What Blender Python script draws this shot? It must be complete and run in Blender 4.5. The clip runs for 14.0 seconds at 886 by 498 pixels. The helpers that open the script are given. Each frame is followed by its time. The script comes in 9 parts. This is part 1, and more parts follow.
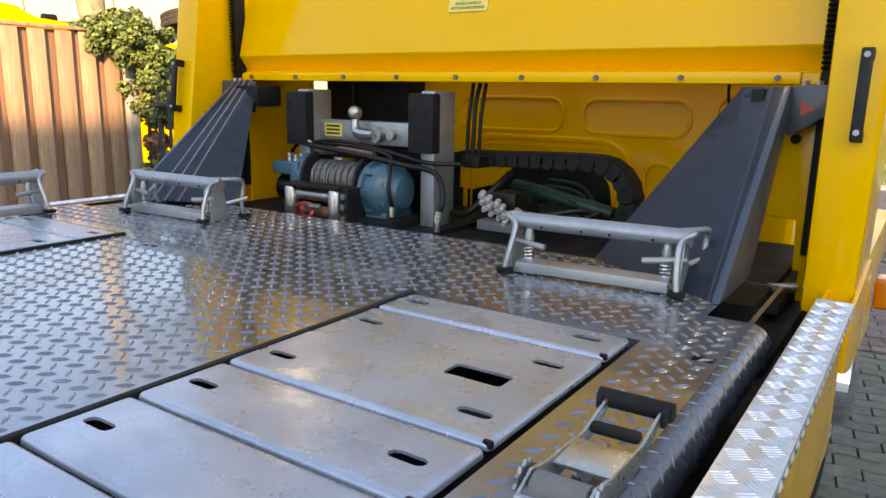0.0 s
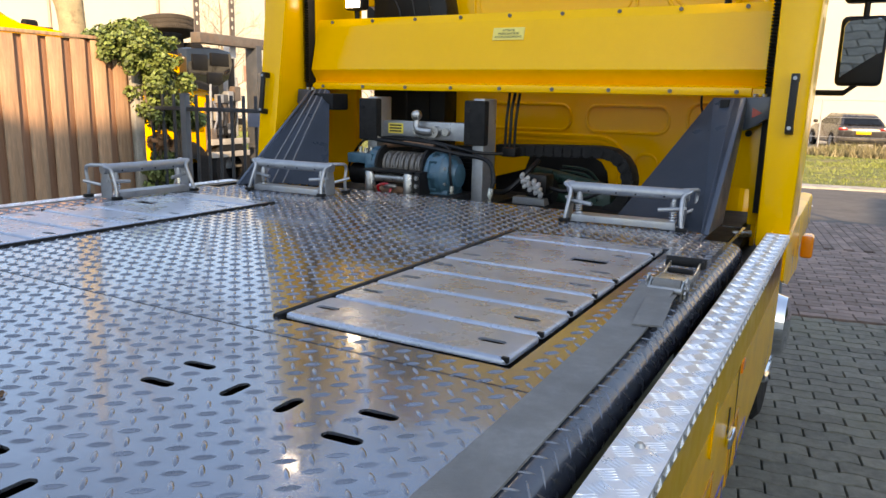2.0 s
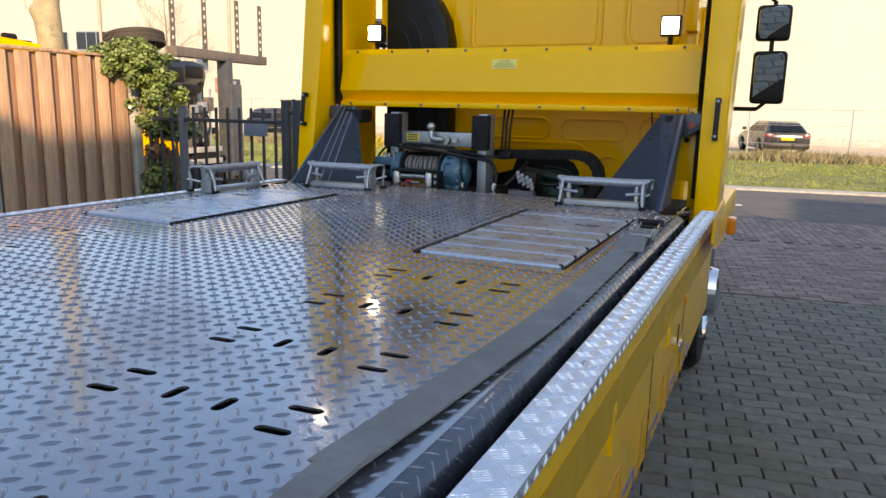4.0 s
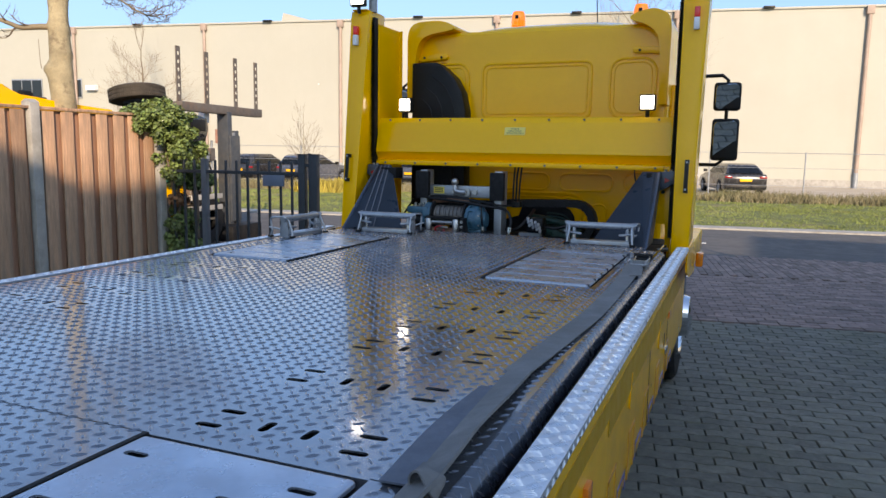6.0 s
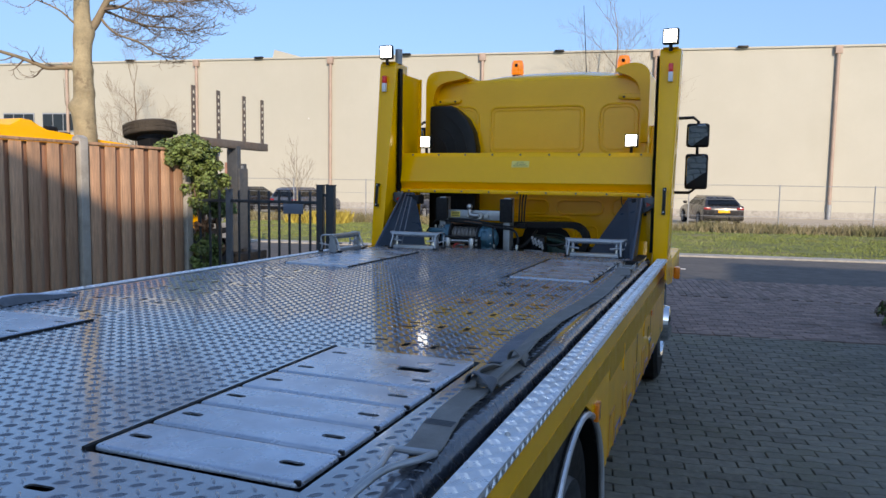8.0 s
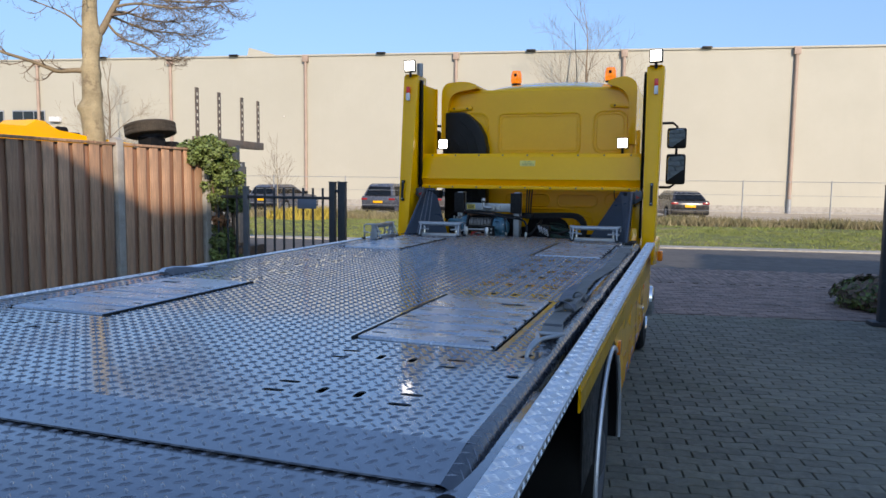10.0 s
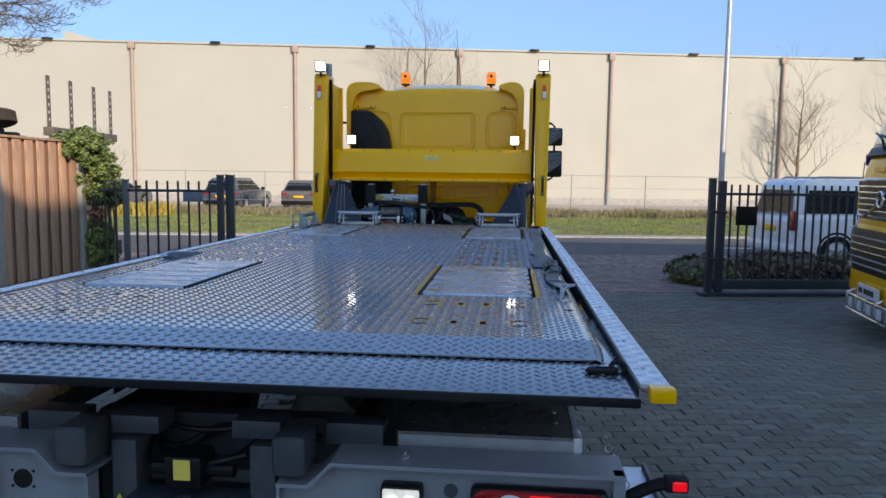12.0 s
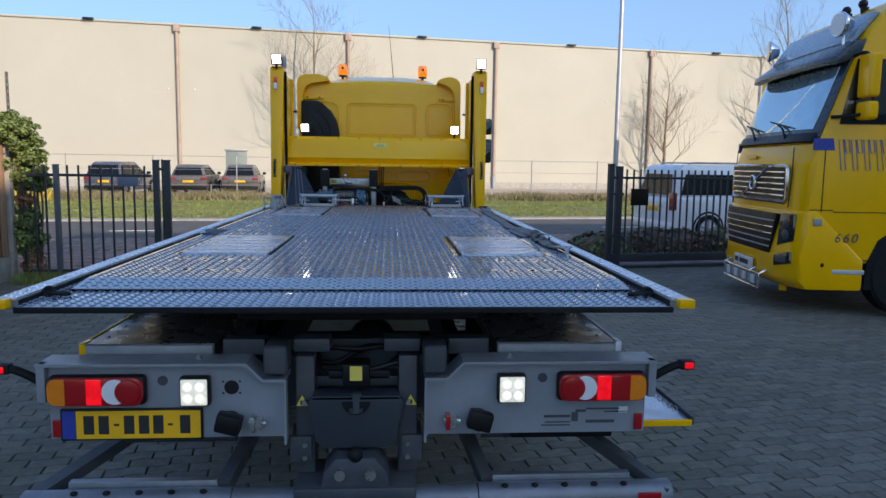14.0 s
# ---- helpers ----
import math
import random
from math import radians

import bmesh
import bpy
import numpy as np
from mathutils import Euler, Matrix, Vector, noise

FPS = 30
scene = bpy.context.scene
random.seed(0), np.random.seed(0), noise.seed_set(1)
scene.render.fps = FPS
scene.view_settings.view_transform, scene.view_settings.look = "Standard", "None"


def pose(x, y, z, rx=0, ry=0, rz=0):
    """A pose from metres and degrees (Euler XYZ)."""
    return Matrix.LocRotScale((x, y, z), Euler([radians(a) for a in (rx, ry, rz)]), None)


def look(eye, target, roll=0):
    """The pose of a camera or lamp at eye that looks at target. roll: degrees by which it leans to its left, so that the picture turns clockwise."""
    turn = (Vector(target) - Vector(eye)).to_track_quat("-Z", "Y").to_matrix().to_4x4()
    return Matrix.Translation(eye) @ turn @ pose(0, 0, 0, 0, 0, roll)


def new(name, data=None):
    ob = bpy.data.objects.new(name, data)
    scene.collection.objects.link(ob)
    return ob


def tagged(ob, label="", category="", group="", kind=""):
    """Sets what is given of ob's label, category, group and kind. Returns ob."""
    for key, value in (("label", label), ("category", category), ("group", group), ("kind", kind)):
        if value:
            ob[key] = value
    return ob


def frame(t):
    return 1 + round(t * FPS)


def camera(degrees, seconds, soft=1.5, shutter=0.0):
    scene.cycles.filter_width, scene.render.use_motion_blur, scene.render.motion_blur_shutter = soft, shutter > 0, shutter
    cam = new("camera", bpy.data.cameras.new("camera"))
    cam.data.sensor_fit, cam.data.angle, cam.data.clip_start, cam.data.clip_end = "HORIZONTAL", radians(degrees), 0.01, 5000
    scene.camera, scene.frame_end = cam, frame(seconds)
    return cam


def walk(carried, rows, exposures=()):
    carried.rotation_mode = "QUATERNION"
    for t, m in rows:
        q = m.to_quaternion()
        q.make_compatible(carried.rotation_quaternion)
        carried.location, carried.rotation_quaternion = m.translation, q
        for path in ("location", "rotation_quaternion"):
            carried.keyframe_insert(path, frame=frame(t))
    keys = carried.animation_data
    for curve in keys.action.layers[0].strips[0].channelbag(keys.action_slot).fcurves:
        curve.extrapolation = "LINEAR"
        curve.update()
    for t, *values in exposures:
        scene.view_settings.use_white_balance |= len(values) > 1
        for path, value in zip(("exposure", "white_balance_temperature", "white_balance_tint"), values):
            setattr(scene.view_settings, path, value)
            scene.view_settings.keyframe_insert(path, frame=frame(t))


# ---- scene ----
cam = camera(63.2, 14.0)
PATH = [
    (0, (1.277, -2.064, 1.632), (0.187, -0.442, 1.209), 1.0),
    (0.5, (1.279, -2.279, 1.636), (0.213, -0.64, 1.212), 1.0),
    (1, (1.306, -2.508, 1.639), (0.28, -0.843, 1.218), 1.1),
    (1.5, (1.327, -2.73, 1.64), (0.337, -1.042, 1.228), 1.2),
    (2, (1.328, -2.935, 1.634), (0.371, -1.227, 1.226), 1.3),
    (2.5, (1.334, -3.15, 1.64), (0.429, -1.413, 1.238), 1.2),
    (3, (1.38, -3.364, 1.648), (0.514, -1.606, 1.249), 1.3),
    (5.5, (1.432, -4.593, 1.739), (0.655, -2.777, 1.424), 0.9),
    (6, (1.443, -4.787, 1.767), (0.689, -2.954, 1.498), 0.9),
    (6.5, (1.51, -4.991, 1.757), (0.773, -3.146, 1.533), 0.9),
    (7, (1.519, -5.197, 1.748), (0.79, -3.345, 1.547), 0.9),
    (7.5, (1.507, -5.446, 1.742), (0.782, -3.592, 1.554), 0.8),
    (8, (1.529, -5.689, 1.736), (0.812, -3.831, 1.558), 0.9),
    (10.5, (1.326, -6.935, 1.729), (0.767, -5.025, 1.539), 0.5),
    (11, (1.183, -7.149, 1.733), (0.75, -5.206, 1.541), 0.6),
    (11.5, (1.026, -7.375, 1.731), (0.727, -5.407, 1.535), 0.7),
    (12, (0.822, -7.512, 1.704), (0.64, -5.531, 1.508), 0.7),
    (12.5, (0.616, -7.707, 1.715), (0.554, -5.718, 1.508), 0.6),
    (13, (0.437, -7.922, 1.714), (0.482, -5.934, 1.497), 0.7),
    (13.5, (0.273, -8.132, 1.706), (0.381, -6.147, 1.479), 0.7),
    (14, (0.119, -8.357, 1.711), (0.267, -6.376, 1.476), 0.8),
]
EXPOSURES = [(0, 2.76, 13200, 22.5), (1.5, 2.61, 12200, 22), (3, 2.41, 11600, 21.5), (5.5, 1.95, 8900, 19), (7.5, 1.55, 7850, 17), (10.5, 1.53, 7700, 17), (14, 1.57, 7700, 17)]
walk(cam, [(t, look(eye, target, roll)) for t, eye, target, roll in PATH],
     exposures=EXPOSURES)

# ---- world, sun ----
SUN_FROM = Vector((0.574, -0.819, 0.0)).normalized()
SUN_EL = radians(22.3)
world = bpy.data.worlds.new("world")
scene.world = world
world.use_nodes = True
wn = world.node_tree.nodes
sky = wn.new("ShaderNodeTexSky")
sky.sky_type = "NISHITA"
sky.sun_disc = False
sky.sun_elevation = SUN_EL
sky.sun_rotation = math.atan2(SUN_FROM.x, SUN_FROM.y)
sky.air_density, sky.dust_density, sky.ozone_density = 1.0, 3.0, 3.0
clear = wn.new("ShaderNodeMix")
clear.data_type, clear.blend_type = "RGBA", "MULTIPLY"
clear.inputs["Factor"].default_value = 1.0
clear.inputs["B"].default_value = (0.42, 0.665, 1.0, 1.0)
even = wn.new("ShaderNodeGamma")
even.inputs["Gamma"].default_value = 0.6
world.node_tree.links.new(sky.outputs[0], even.inputs["Color"])
world.node_tree.links.new(even.outputs["Color"], clear.inputs["A"])
world.node_tree.links.new(clear.outputs["Result"], wn["Background"].inputs[0])
wn["Background"].inputs[1].default_value = 0.172
sun = new("sun", bpy.data.lights.new("sun", "SUN"))
sun.data.energy, sun.data.angle, sun.data.color = 1.60, radians(0.25), (1.0, 0.91, 0.78)
sun_dir = Vector((SUN_FROM.x * math.cos(SUN_EL), SUN_FROM.y * math.cos(SUN_EL), math.sin(SUN_EL)))
sun.matrix_world = look(tuple(sun_dir * 60), (0, 0, 0))

# ---- small tools ----
def material(name, base, rough=0.5, metal=0.0, var=0.18, scale=6.0, bump=0.15, bscale=90.0, coat=0.0, rvar=0.12, tint=None, tscale=1.3,
             tcut=(0.5, 0.68), rnd=0.0, island=0.0, emit=0.0, alpha=1.0, stretch=None, bdist=0.002, spec=0.5):
    m = bpy.data.materials.new(name)
    m.use_nodes = True
    n, l = m.node_tree.nodes, m.node_tree.links
    b = n["Principled BSDF"]
    tc = n.new("ShaderNodeTexCoord")
    src = tc.outputs["Object"]
    if stretch:
        mp = n.new("ShaderNodeMapping")
        mp.inputs["Scale"].default_value = stretch
        l.new(src, mp.inputs[0])
        src = mp.outputs[0]

    def noise_tex(sc, detail=6, rough_=0.6):
        t = n.new("ShaderNodeTexNoise")
        t.inputs["Scale"].default_value, t.inputs["Detail"].default_value, t.inputs["Roughness"].default_value = sc, detail, rough_
        l.new(src, t.inputs["Vector"])
        return t.outputs["Fac"]

    def ramp(fac, lo, hi, a, c):
        r = n.new("ShaderNodeMapRange")
        r.inputs["From Min"].default_value, r.inputs["From Max"].default_value = lo, hi
        r.inputs["To Min"].default_value, r.inputs["To Max"].default_value = a, c
        l.new(fac, r.inputs["Value"])
        return r.outputs["Result"]

    def mix(fac, a, c):
        x = n.new("ShaderNodeMix")
        x.data_type = "RGBA"
        for sock, val in ((x.inputs["Factor"], fac), (x.inputs["A"], a), (x.inputs["B"], c)):
            if isinstance(val, (tuple, list)):
                sock.default_value = (*val[:3], 1)
            elif isinstance(val, float):
                sock.default_value = val
            else:
                l.new(val, sock)
        return x.outputs["Result"]

    big, fine = noise_tex(scale), noise_tex(scale * 9, 4, 0.7)
    lo = [c * (1 - var) for c in base]
    hi = [min(1.0, c * (1 + var)) for c in base]
    col = mix(ramp(big, 0.32, 0.68, 0.0, 1.0), lo, hi)
    col = mix(ramp(fine, 0.35, 0.75, 0.0, 0.5), col, [c * (1 - 1.2 * var) for c in base])
    if tint:
        col = mix(ramp(noise_tex(tscale, 8, 0.65), tcut[0], tcut[1], 0.0, 0.85), col, tint)
    for amount, node, out in ((rnd, "ShaderNodeObjectInfo", "Random"), (island, "ShaderNodeNewGeometry", "Random Per Island")):
        if amount:
            hsv = n.new("ShaderNodeHueSaturation")
            l.new(ramp(n.new(node).outputs[out], 0, 1, 1 - amount, 1 + amount), hsv.inputs["Value"])
            l.new(col, hsv.inputs["Color"])
            col = hsv.outputs["Color"]
    l.new(col, b.inputs["Base Color"])
    l.new(ramp(noise_tex(scale * 2.3), 0.3, 0.7, max(0.02, rough - rvar), min(1.0, rough + rvar)), b.inputs["Roughness"])
    b.inputs["Metallic"].default_value = metal
    b.inputs["Specular IOR Level"].default_value = spec
    b.inputs["Coat Weight"].default_value = coat
    b.inputs["Coat Roughness"].default_value = 0.06
    if bump:
        bp = n.new("ShaderNodeBump")
        bp.inputs["Strength"].default_value, bp.inputs["Distance"].default_value = bump, bdist
        l.new(noise_tex(bscale, 5, 0.65), bp.inputs["Height"])
        l.new(bp.outputs[0], b.inputs["Normal"])
    if emit:
        l.new(col, b.inputs["Emission Color"])
        b.inputs["Emission Strength"].default_value = emit
    return m


def glass(name, tint=(0.9, 0.95, 0.95), rough=0.02):
    m = bpy.data.materials.new(name)
    m.use_nodes = True
    b = m.node_tree.nodes["Principled BSDF"]
    b.inputs["Base Color"].default_value = (*tint, 1)
    b.inputs["Roughness"].default_value = rough
    b.inputs["Transmission Weight"].default_value = 1.0
    b.inputs["IOR"].default_value = 1.45
    return m


def mesh_of(name, bm, mat, smooth=True):
    bmesh.ops.recalc_face_normals(bm, faces=bm.faces)
    me = bpy.data.meshes.new(name)
    bm.to_mesh(me)
    bm.free()
    for k in (mat if isinstance(mat, (list, tuple)) else [mat]):
        me.materials.append(k)
    if smooth:
        me.polygons.foreach_set("use_smooth", [True] * len(me.polygons))
        me.set_sharp_from_angle(angle=radians(35))
    return me


def part(name, bm, mat, parent=None, label="", smooth=True, kind=""):
    me = bm if isinstance(bm, bpy.types.Mesh) else mesh_of(name, bm, mat, smooth)
    ob = new(name, me)
    if parent is not None:
        ob.parent = parent
    return tagged(ob, label=label, kind=kind)


def thing(name, label, category, m=None, group="", kind=""):
    ob = new(name)
    ob.empty_display_size = 0.1
    if m is not None:
        ob.matrix_basis = m
    return tagged(ob, label, category, group, kind)


def quick_mesh(name, verts, faces, mat, smooth=False):
    me = bpy.data.meshes.new(name)
    me.from_pydata([tuple(v) for v in verts], [], [tuple(f) for f in faces])
    for k in (mat if isinstance(mat, (list, tuple)) else [mat]):
        me.materials.append(k)
    if smooth:
        me.polygons.foreach_set("use_smooth", [True] * len(me.polygons))
    return me


def B():
    return bmesh.new()


def box(bm, x0, x1, y0, y1, z0, z1, bevel=0.0, seg=2, m=None, mi=0):
    r = bmesh.ops.create_cube(bm, size=1.0)
    vs = r["verts"]
    t = Matrix.Translation(((x0 + x1) / 2, (y0 + y1) / 2, (z0 + z1) / 2)) @ Matrix.Diagonal((abs(x1 - x0), abs(y1 - y0), abs(z1 - z0), 1))
    if m is not None:
        t = m @ t
    bmesh.ops.transform(bm, matrix=t, verts=vs)
    fs = list({f for v in vs for f in v.link_faces})
    for f in fs:
        f.material_index = mi
    if bevel > 0:
        es = list({e for v in vs for e in v.link_edges})
        bmesh.ops.bevel(bm, geom=es, offset=bevel, offset_type="OFFSET", segments=seg, profile=0.6, affect="EDGES", clamp_overlap=True)
    return bm


def cyl(bm, p, q, r, r2=None, seg=16, caps=True, mi=0):
    p, q = Vector(p), Vector(q)
    d = q - p
    t = Matrix.Translation((p + q) / 2) @ d.to_track_quat("Z", "Y").to_matrix().to_4x4()
    res = bmesh.ops.create_cone(bm, cap_ends=caps, segments=seg, radius1=r, radius2=r if r2 is None else r2, depth=d.length, matrix=t)
    if mi:
        for f in {f for v in res["verts"] for f in v.link_faces}:
            f.material_index = mi
    return bm


def tube(bm, pts, r, seg=8, closed=False, radii=None):
    pts = [Vector(p) for p in pts]
    rings, k = [], len(pts)
    up = None
    for i, p in enumerate(pts):
        a = pts[i - 1] if i or closed else pts[i]
        c = pts[(i + 1) % k] if i < k - 1 or closed else pts[i]
        d = (c - a).normalized()
        if up is None:
            up = d.orthogonal().normalized()
        up = (up - d * up.dot(d))
        up = up.normalized() if up.length > 1e-6 else d.orthogonal().normalized()
        side = d.cross(up)
        rr = radii[i] if radii else r
        rings.append([bm.verts.new(p + rr * (math.cos(2 * math.pi * j / seg) * up + math.sin(2 * math.pi * j / seg) * side)) for j in range(seg)])
    for i in range(k if closed else k - 1):
        a, c = rings[i], rings[(i + 1) % k]
        for j in range(seg):
            bm.faces.new((a[j], a[(j + 1) % seg], c[(j + 1) % seg], c[j]))
    if not closed:
        bm.faces.new(rings[0][::-1])
        bm.faces.new(rings[-1])
    return bm


def prism(bm, pts, axis, a, b, bevel=0.0, mi=0, m=None):
    """A flat outline, given in the two axes other than axis, drawn out from a to b."""
    def at(p, w):
        if axis == "x":
            v = (w, p[0], p[1])
        elif axis == "y":
            v = (p[0], w, p[1])
        else:
            v = (p[0], p[1], w)
        return (m @ Vector(v)) if m is not None else Vector(v)
    lo = [bm.verts.new(at(p, a)) for p in pts]
    hi = [bm.verts.new(at(p, b)) for p in pts]
    fs = [bm.faces.new(lo), bm.faces.new(hi[::-1])]
    k = len(pts)
    for i in range(k):
        fs.append(bm.faces.new((lo[i], hi[i], hi[(i + 1) % k], lo[(i + 1) % k])))
    for f in fs:
        f.material_index = mi
    if bevel > 0:
        es = list({e for v in lo + hi for e in v.link_edges})
        bmesh.ops.bevel(bm, geom=es, offset=bevel, offset_type="OFFSET", segments=2, profile=0.6, affect="EDGES", clamp_overlap=True)
    return bm


def sphere(bm, c, r, seg=12, scale=(1, 1, 1)):
    bmesh.ops.create_uvsphere(bm, u_segments=seg, v_segments=max(6, seg // 2 + 1), radius=r,
                              matrix=Matrix.Translation(c) @ Matrix.Diagonal((*scale, 1)))
    return bm


def lathe(bm, profile, c, axis="x", seg=32):
    """Rings of (distance along the axis, radius) turned about the axis through c."""
    rings = []
    for d, r in profile:
        ring = []
        for j in range(seg):
            t = 2 * math.pi * j / seg
            u, v = r * math.cos(t), r * math.sin(t)
            o = {"x": (d, u, v), "y": (u, d, v), "z": (u, v, d)}[axis]
            ring.append(bm.verts.new(Vector(c) + Vector(o)))
        rings.append(ring)
    for a, e in zip(rings, rings[1:]):
        for j in range(seg):
            bm.faces.new((a[j], a[(j + 1) % seg], e[(j + 1) % seg], e[j]))
    return bm


def slot_outline(cx, cy, length, width, turn=0.0, n=4):
    """A stadium-shaped outline."""
    r, h, out = width / 2, length / 2 - width / 2, []
    for s in (1, -1):
        for i in range(n + 1):
            a = -math.pi / 2 + math.pi * i / n + (0 if s > 0 else math.pi)
            out.append((s * h + r * math.cos(a), r * math.sin(a)))
    c, sn = math.cos(turn), math.sin(turn)
    return [(cx + x * c - y * sn, cy + x * sn + y * c) for x, y in out]


def holed_sheet(bm, outline, holes, z, depth, mi=0, rim=None):
    """A level sheet with holes, whose rims and edge reach down by depth."""
    edges, loops = [], []
    for k, ring in enumerate([outline] + holes):
        vs = [bm.verts.new((x, y, z)) for x, y in ring]
        loops.append(vs)
        edges += [bm.edges.new((vs[i], vs[(i + 1) % len(vs)])) for i in range(len(vs))]
    bmesh.ops.triangle_fill(bm, use_beauty=True, use_dissolve=False, edges=edges, normal=(0, 0, 1))
    for k, vs in enumerate(loops):
        lo = [bm.verts.new((v.co.x, v.co.y, z - (depth if k == 0 or rim is None else rim))) for v in vs]
        for i in range(len(vs)):
            j = (i + 1) % len(vs)
            bm.faces.new((vs[i], vs[j], lo[j], lo[i]))
    for f in bm.faces:
        f.material_index = mi
    return bm


def tread_marks(x0, x1, y0, y1, z, skip=None, pitch=0.0398, ox=0.918, oy=-2.238, length=0.0290, width=0.0066, height=0.0030):
    """Lens-shaped raised marks of a tread plate: a square lattice turned one way, and one between it turned the other way."""
    V, F = [], []
    n = 5
    for turn, dx, dy in ((radians(43), 0.0, 0.0), (radians(-44), 0.5 * pitch, 0.5 * pitch)):
        c, s = math.cos(turn), math.sin(turn)
        for i in range(int((x0 - ox) / pitch) - 2, int((x1 - ox) / pitch) + 3):
            for j in range(int((y0 - oy) / pitch) - 2, int((y1 - oy) / pitch) + 3):
                x, y = ox + dx + i * pitch, oy + dy + j * pitch
                if not (x0 < x < x1 and y0 < y < y1) or (skip and skip(x, y)):
                    continue
                k = len(V)
                for side in (-1, 1):
                    for q in range(1, n):
                        t = -1 + 2 * q / n
                        px, py = t * length / 2, side * width / 2 * (1 - t * t) ** 0.75
                        V.append((x + px * c - py * s, y + px * s + py * c, z))
                for q in range(1, n):
                    t = -1 + 2 * q / n
                    V.append((x + 0.86 * t * length / 2 * c, y + 0.86 * t * length / 2 * s, z + height * (1 - 0.45 * t * t)))
                V += [(x - length / 2 * c, y - length / 2 * s, z), (x + length / 2 * c, y + length / 2 * s, z)]
                m = n - 1
                A, Z = k + 3 * m, k + 3 * m + 1
                for q in range(m - 1):
                    F.append((k + q, k + q + 1, k + 2 * m + q + 1, k + 2 * m + q))
                    F.append((k + m + q + 1, k + m + q, k + 2 * m + q, k + 2 * m + q + 1))
                F += [(A, k, k + 2 * m), (k + m, A, k + 2 * m), (k + m - 1, Z, k + 3 * m - 1), (Z, k + 2 * m - 1, k + 3 * m - 1)]
    return V, F


def steps(a, b, pitch):
    n = max(1, int(round((b - a) / pitch)))
    return [a + (b - a) * (i + 0.5) / n for i in range(n)]


def rounded(x0, x1, y0, y1, r, n=4):
    out = []
    for cx, cy, a0 in ((x1 - r, y1 - r, 0), (x0 + r, y1 - r, 90), (x0 + r, y0 + r, 180), (x1 - r, y0 + r, 270)):
        for i in range(n + 1):
            a = radians(a0 + 90 * i / n)
            out.append((cx + r * math.cos(a), cy + r * math.sin(a)))
    return out


def smooth_path(pts, n=5):
    """Points along a smooth curve through pts."""
    pts = [Vector(p) for p in pts]
    out = []
    for i in range(len(pts) - 1):
        p0, p1, p2, p3 = pts[max(0, i - 1)], pts[i], pts[i + 1], pts[min(len(pts) - 1, i + 2)]
        for k in range(n):
            t = k / n
            out.append(0.5 * ((2 * p1) + (p2 - p0) * t + (2 * p0 - 5 * p1 + 4 * p2 - p3) * t * t + (3 * p1 - p0 - 3 * p2 + p3) * t ** 3))
    out.append(pts[-1])
    return out

# ---- materials ----
M_YEL = material("yellow_paint", (0.98, 0.47, 0.002), 0.20, var=0.04, scale=3, bump=0.04, bscale=120, coat=0.05, spec=0.32, rvar=0.06)
M_YEL2 = material("yellow_cab_paint", (0.97, 0.465, 0.003), 0.20, var=0.05, scale=2.5, bump=0.05, bscale=40, coat=0.06, spec=0.34, rvar=0.07)
M_DECK = material("deck_grey_paint", (0.200, 0.220, 0.252), 0.18, spec=0.8, metal=0.68, coat=0.75, var=0.16, scale=5, bump=0.18, bscale=110, rvar=0.08,
                  tint=(0.190, 0.182, 0.172), tscale=1.6, tcut=(0.55, 0.78))
M_STUD = material("worn_tread", (0.205, 0.225, 0.260), 0.27, spec=0.8, metal=0.68, coat=0.75, var=0.2, scale=9, bump=0.08, rvar=0.08, island=0.18,
                  tint=(0.21, 0.20, 0.18), tscale=3, tcut=(0.55, 0.7))
M_BLUEGREY = material("blue_grey_paint", (0.036, 0.054, 0.080), 0.36, var=0.12, scale=4, bump=0.12, bscale=90, coat=0.15)
# Deck edges, darker and bluer than the deck.
M_EDGE = material("dark_blue_deck_edge", (0.050, 0.061, 0.080), 0.24, var=0.25, scale=7, metal=0.25, bump=0.15, bscale=90, coat=0.25, tint=(0.13, 0.14, 0.15), tscale=7, tcut=(0.62, 0.75))
M_GALV = material("galvanised_steel", (0.36, 0.385, 0.41), 0.40, metal=0.7, var=0.18, scale=7, bump=0.12, bscale=60, rvar=0.14,
                  tint=(0.42, 0.37, 0.29), tscale=6, tcut=(0.55, 0.75), rnd=0.06)
M_WEBPALE = material("pale_blue_webbing", (0.42, 0.50, 0.60), 0.6, var=0.15, scale=12, bump=0.4, bscale=300)
M_COVER = material("galvanised_cover_plate", (0.385, 0.445, 0.525), 0.29, metal=0.6, var=0.16, scale=6, bump=0.10, bscale=60, rvar=0.10,
                   tint=(0.48, 0.53, 0.60), tscale=3, tcut=(0.5, 0.72), rnd=0.06)
M_ZINC = material("grey_zinc", (0.32, 0.34, 0.36), 0.48, metal=0.4, var=0.16, scale=9, bump=0.12, bscale=60, rvar=0.12)
M_ALUBAR = material("polished_tread_bars", (0.74, 0.77, 0.81), 0.30, metal=0.8, var=0.1, scale=14, bump=0.05, rvar=0.08)
M_ALU = material("tread_aluminium", (0.62, 0.65, 0.69), 0.38, metal=0.65, var=0.12, scale=14, bump=0.12, bscale=90, rvar=0.12)
M_STEEL = material("bare_steel", (0.42, 0.42, 0.41), 0.34, metal=0.9, var=0.2, scale=18, bump=0.15, bscale=120)
M_CHROME = material("chrome", (0.75, 0.77, 0.8), 0.09, metal=1.0, var=0.04, scale=10, bump=0.0, rvar=0.04)
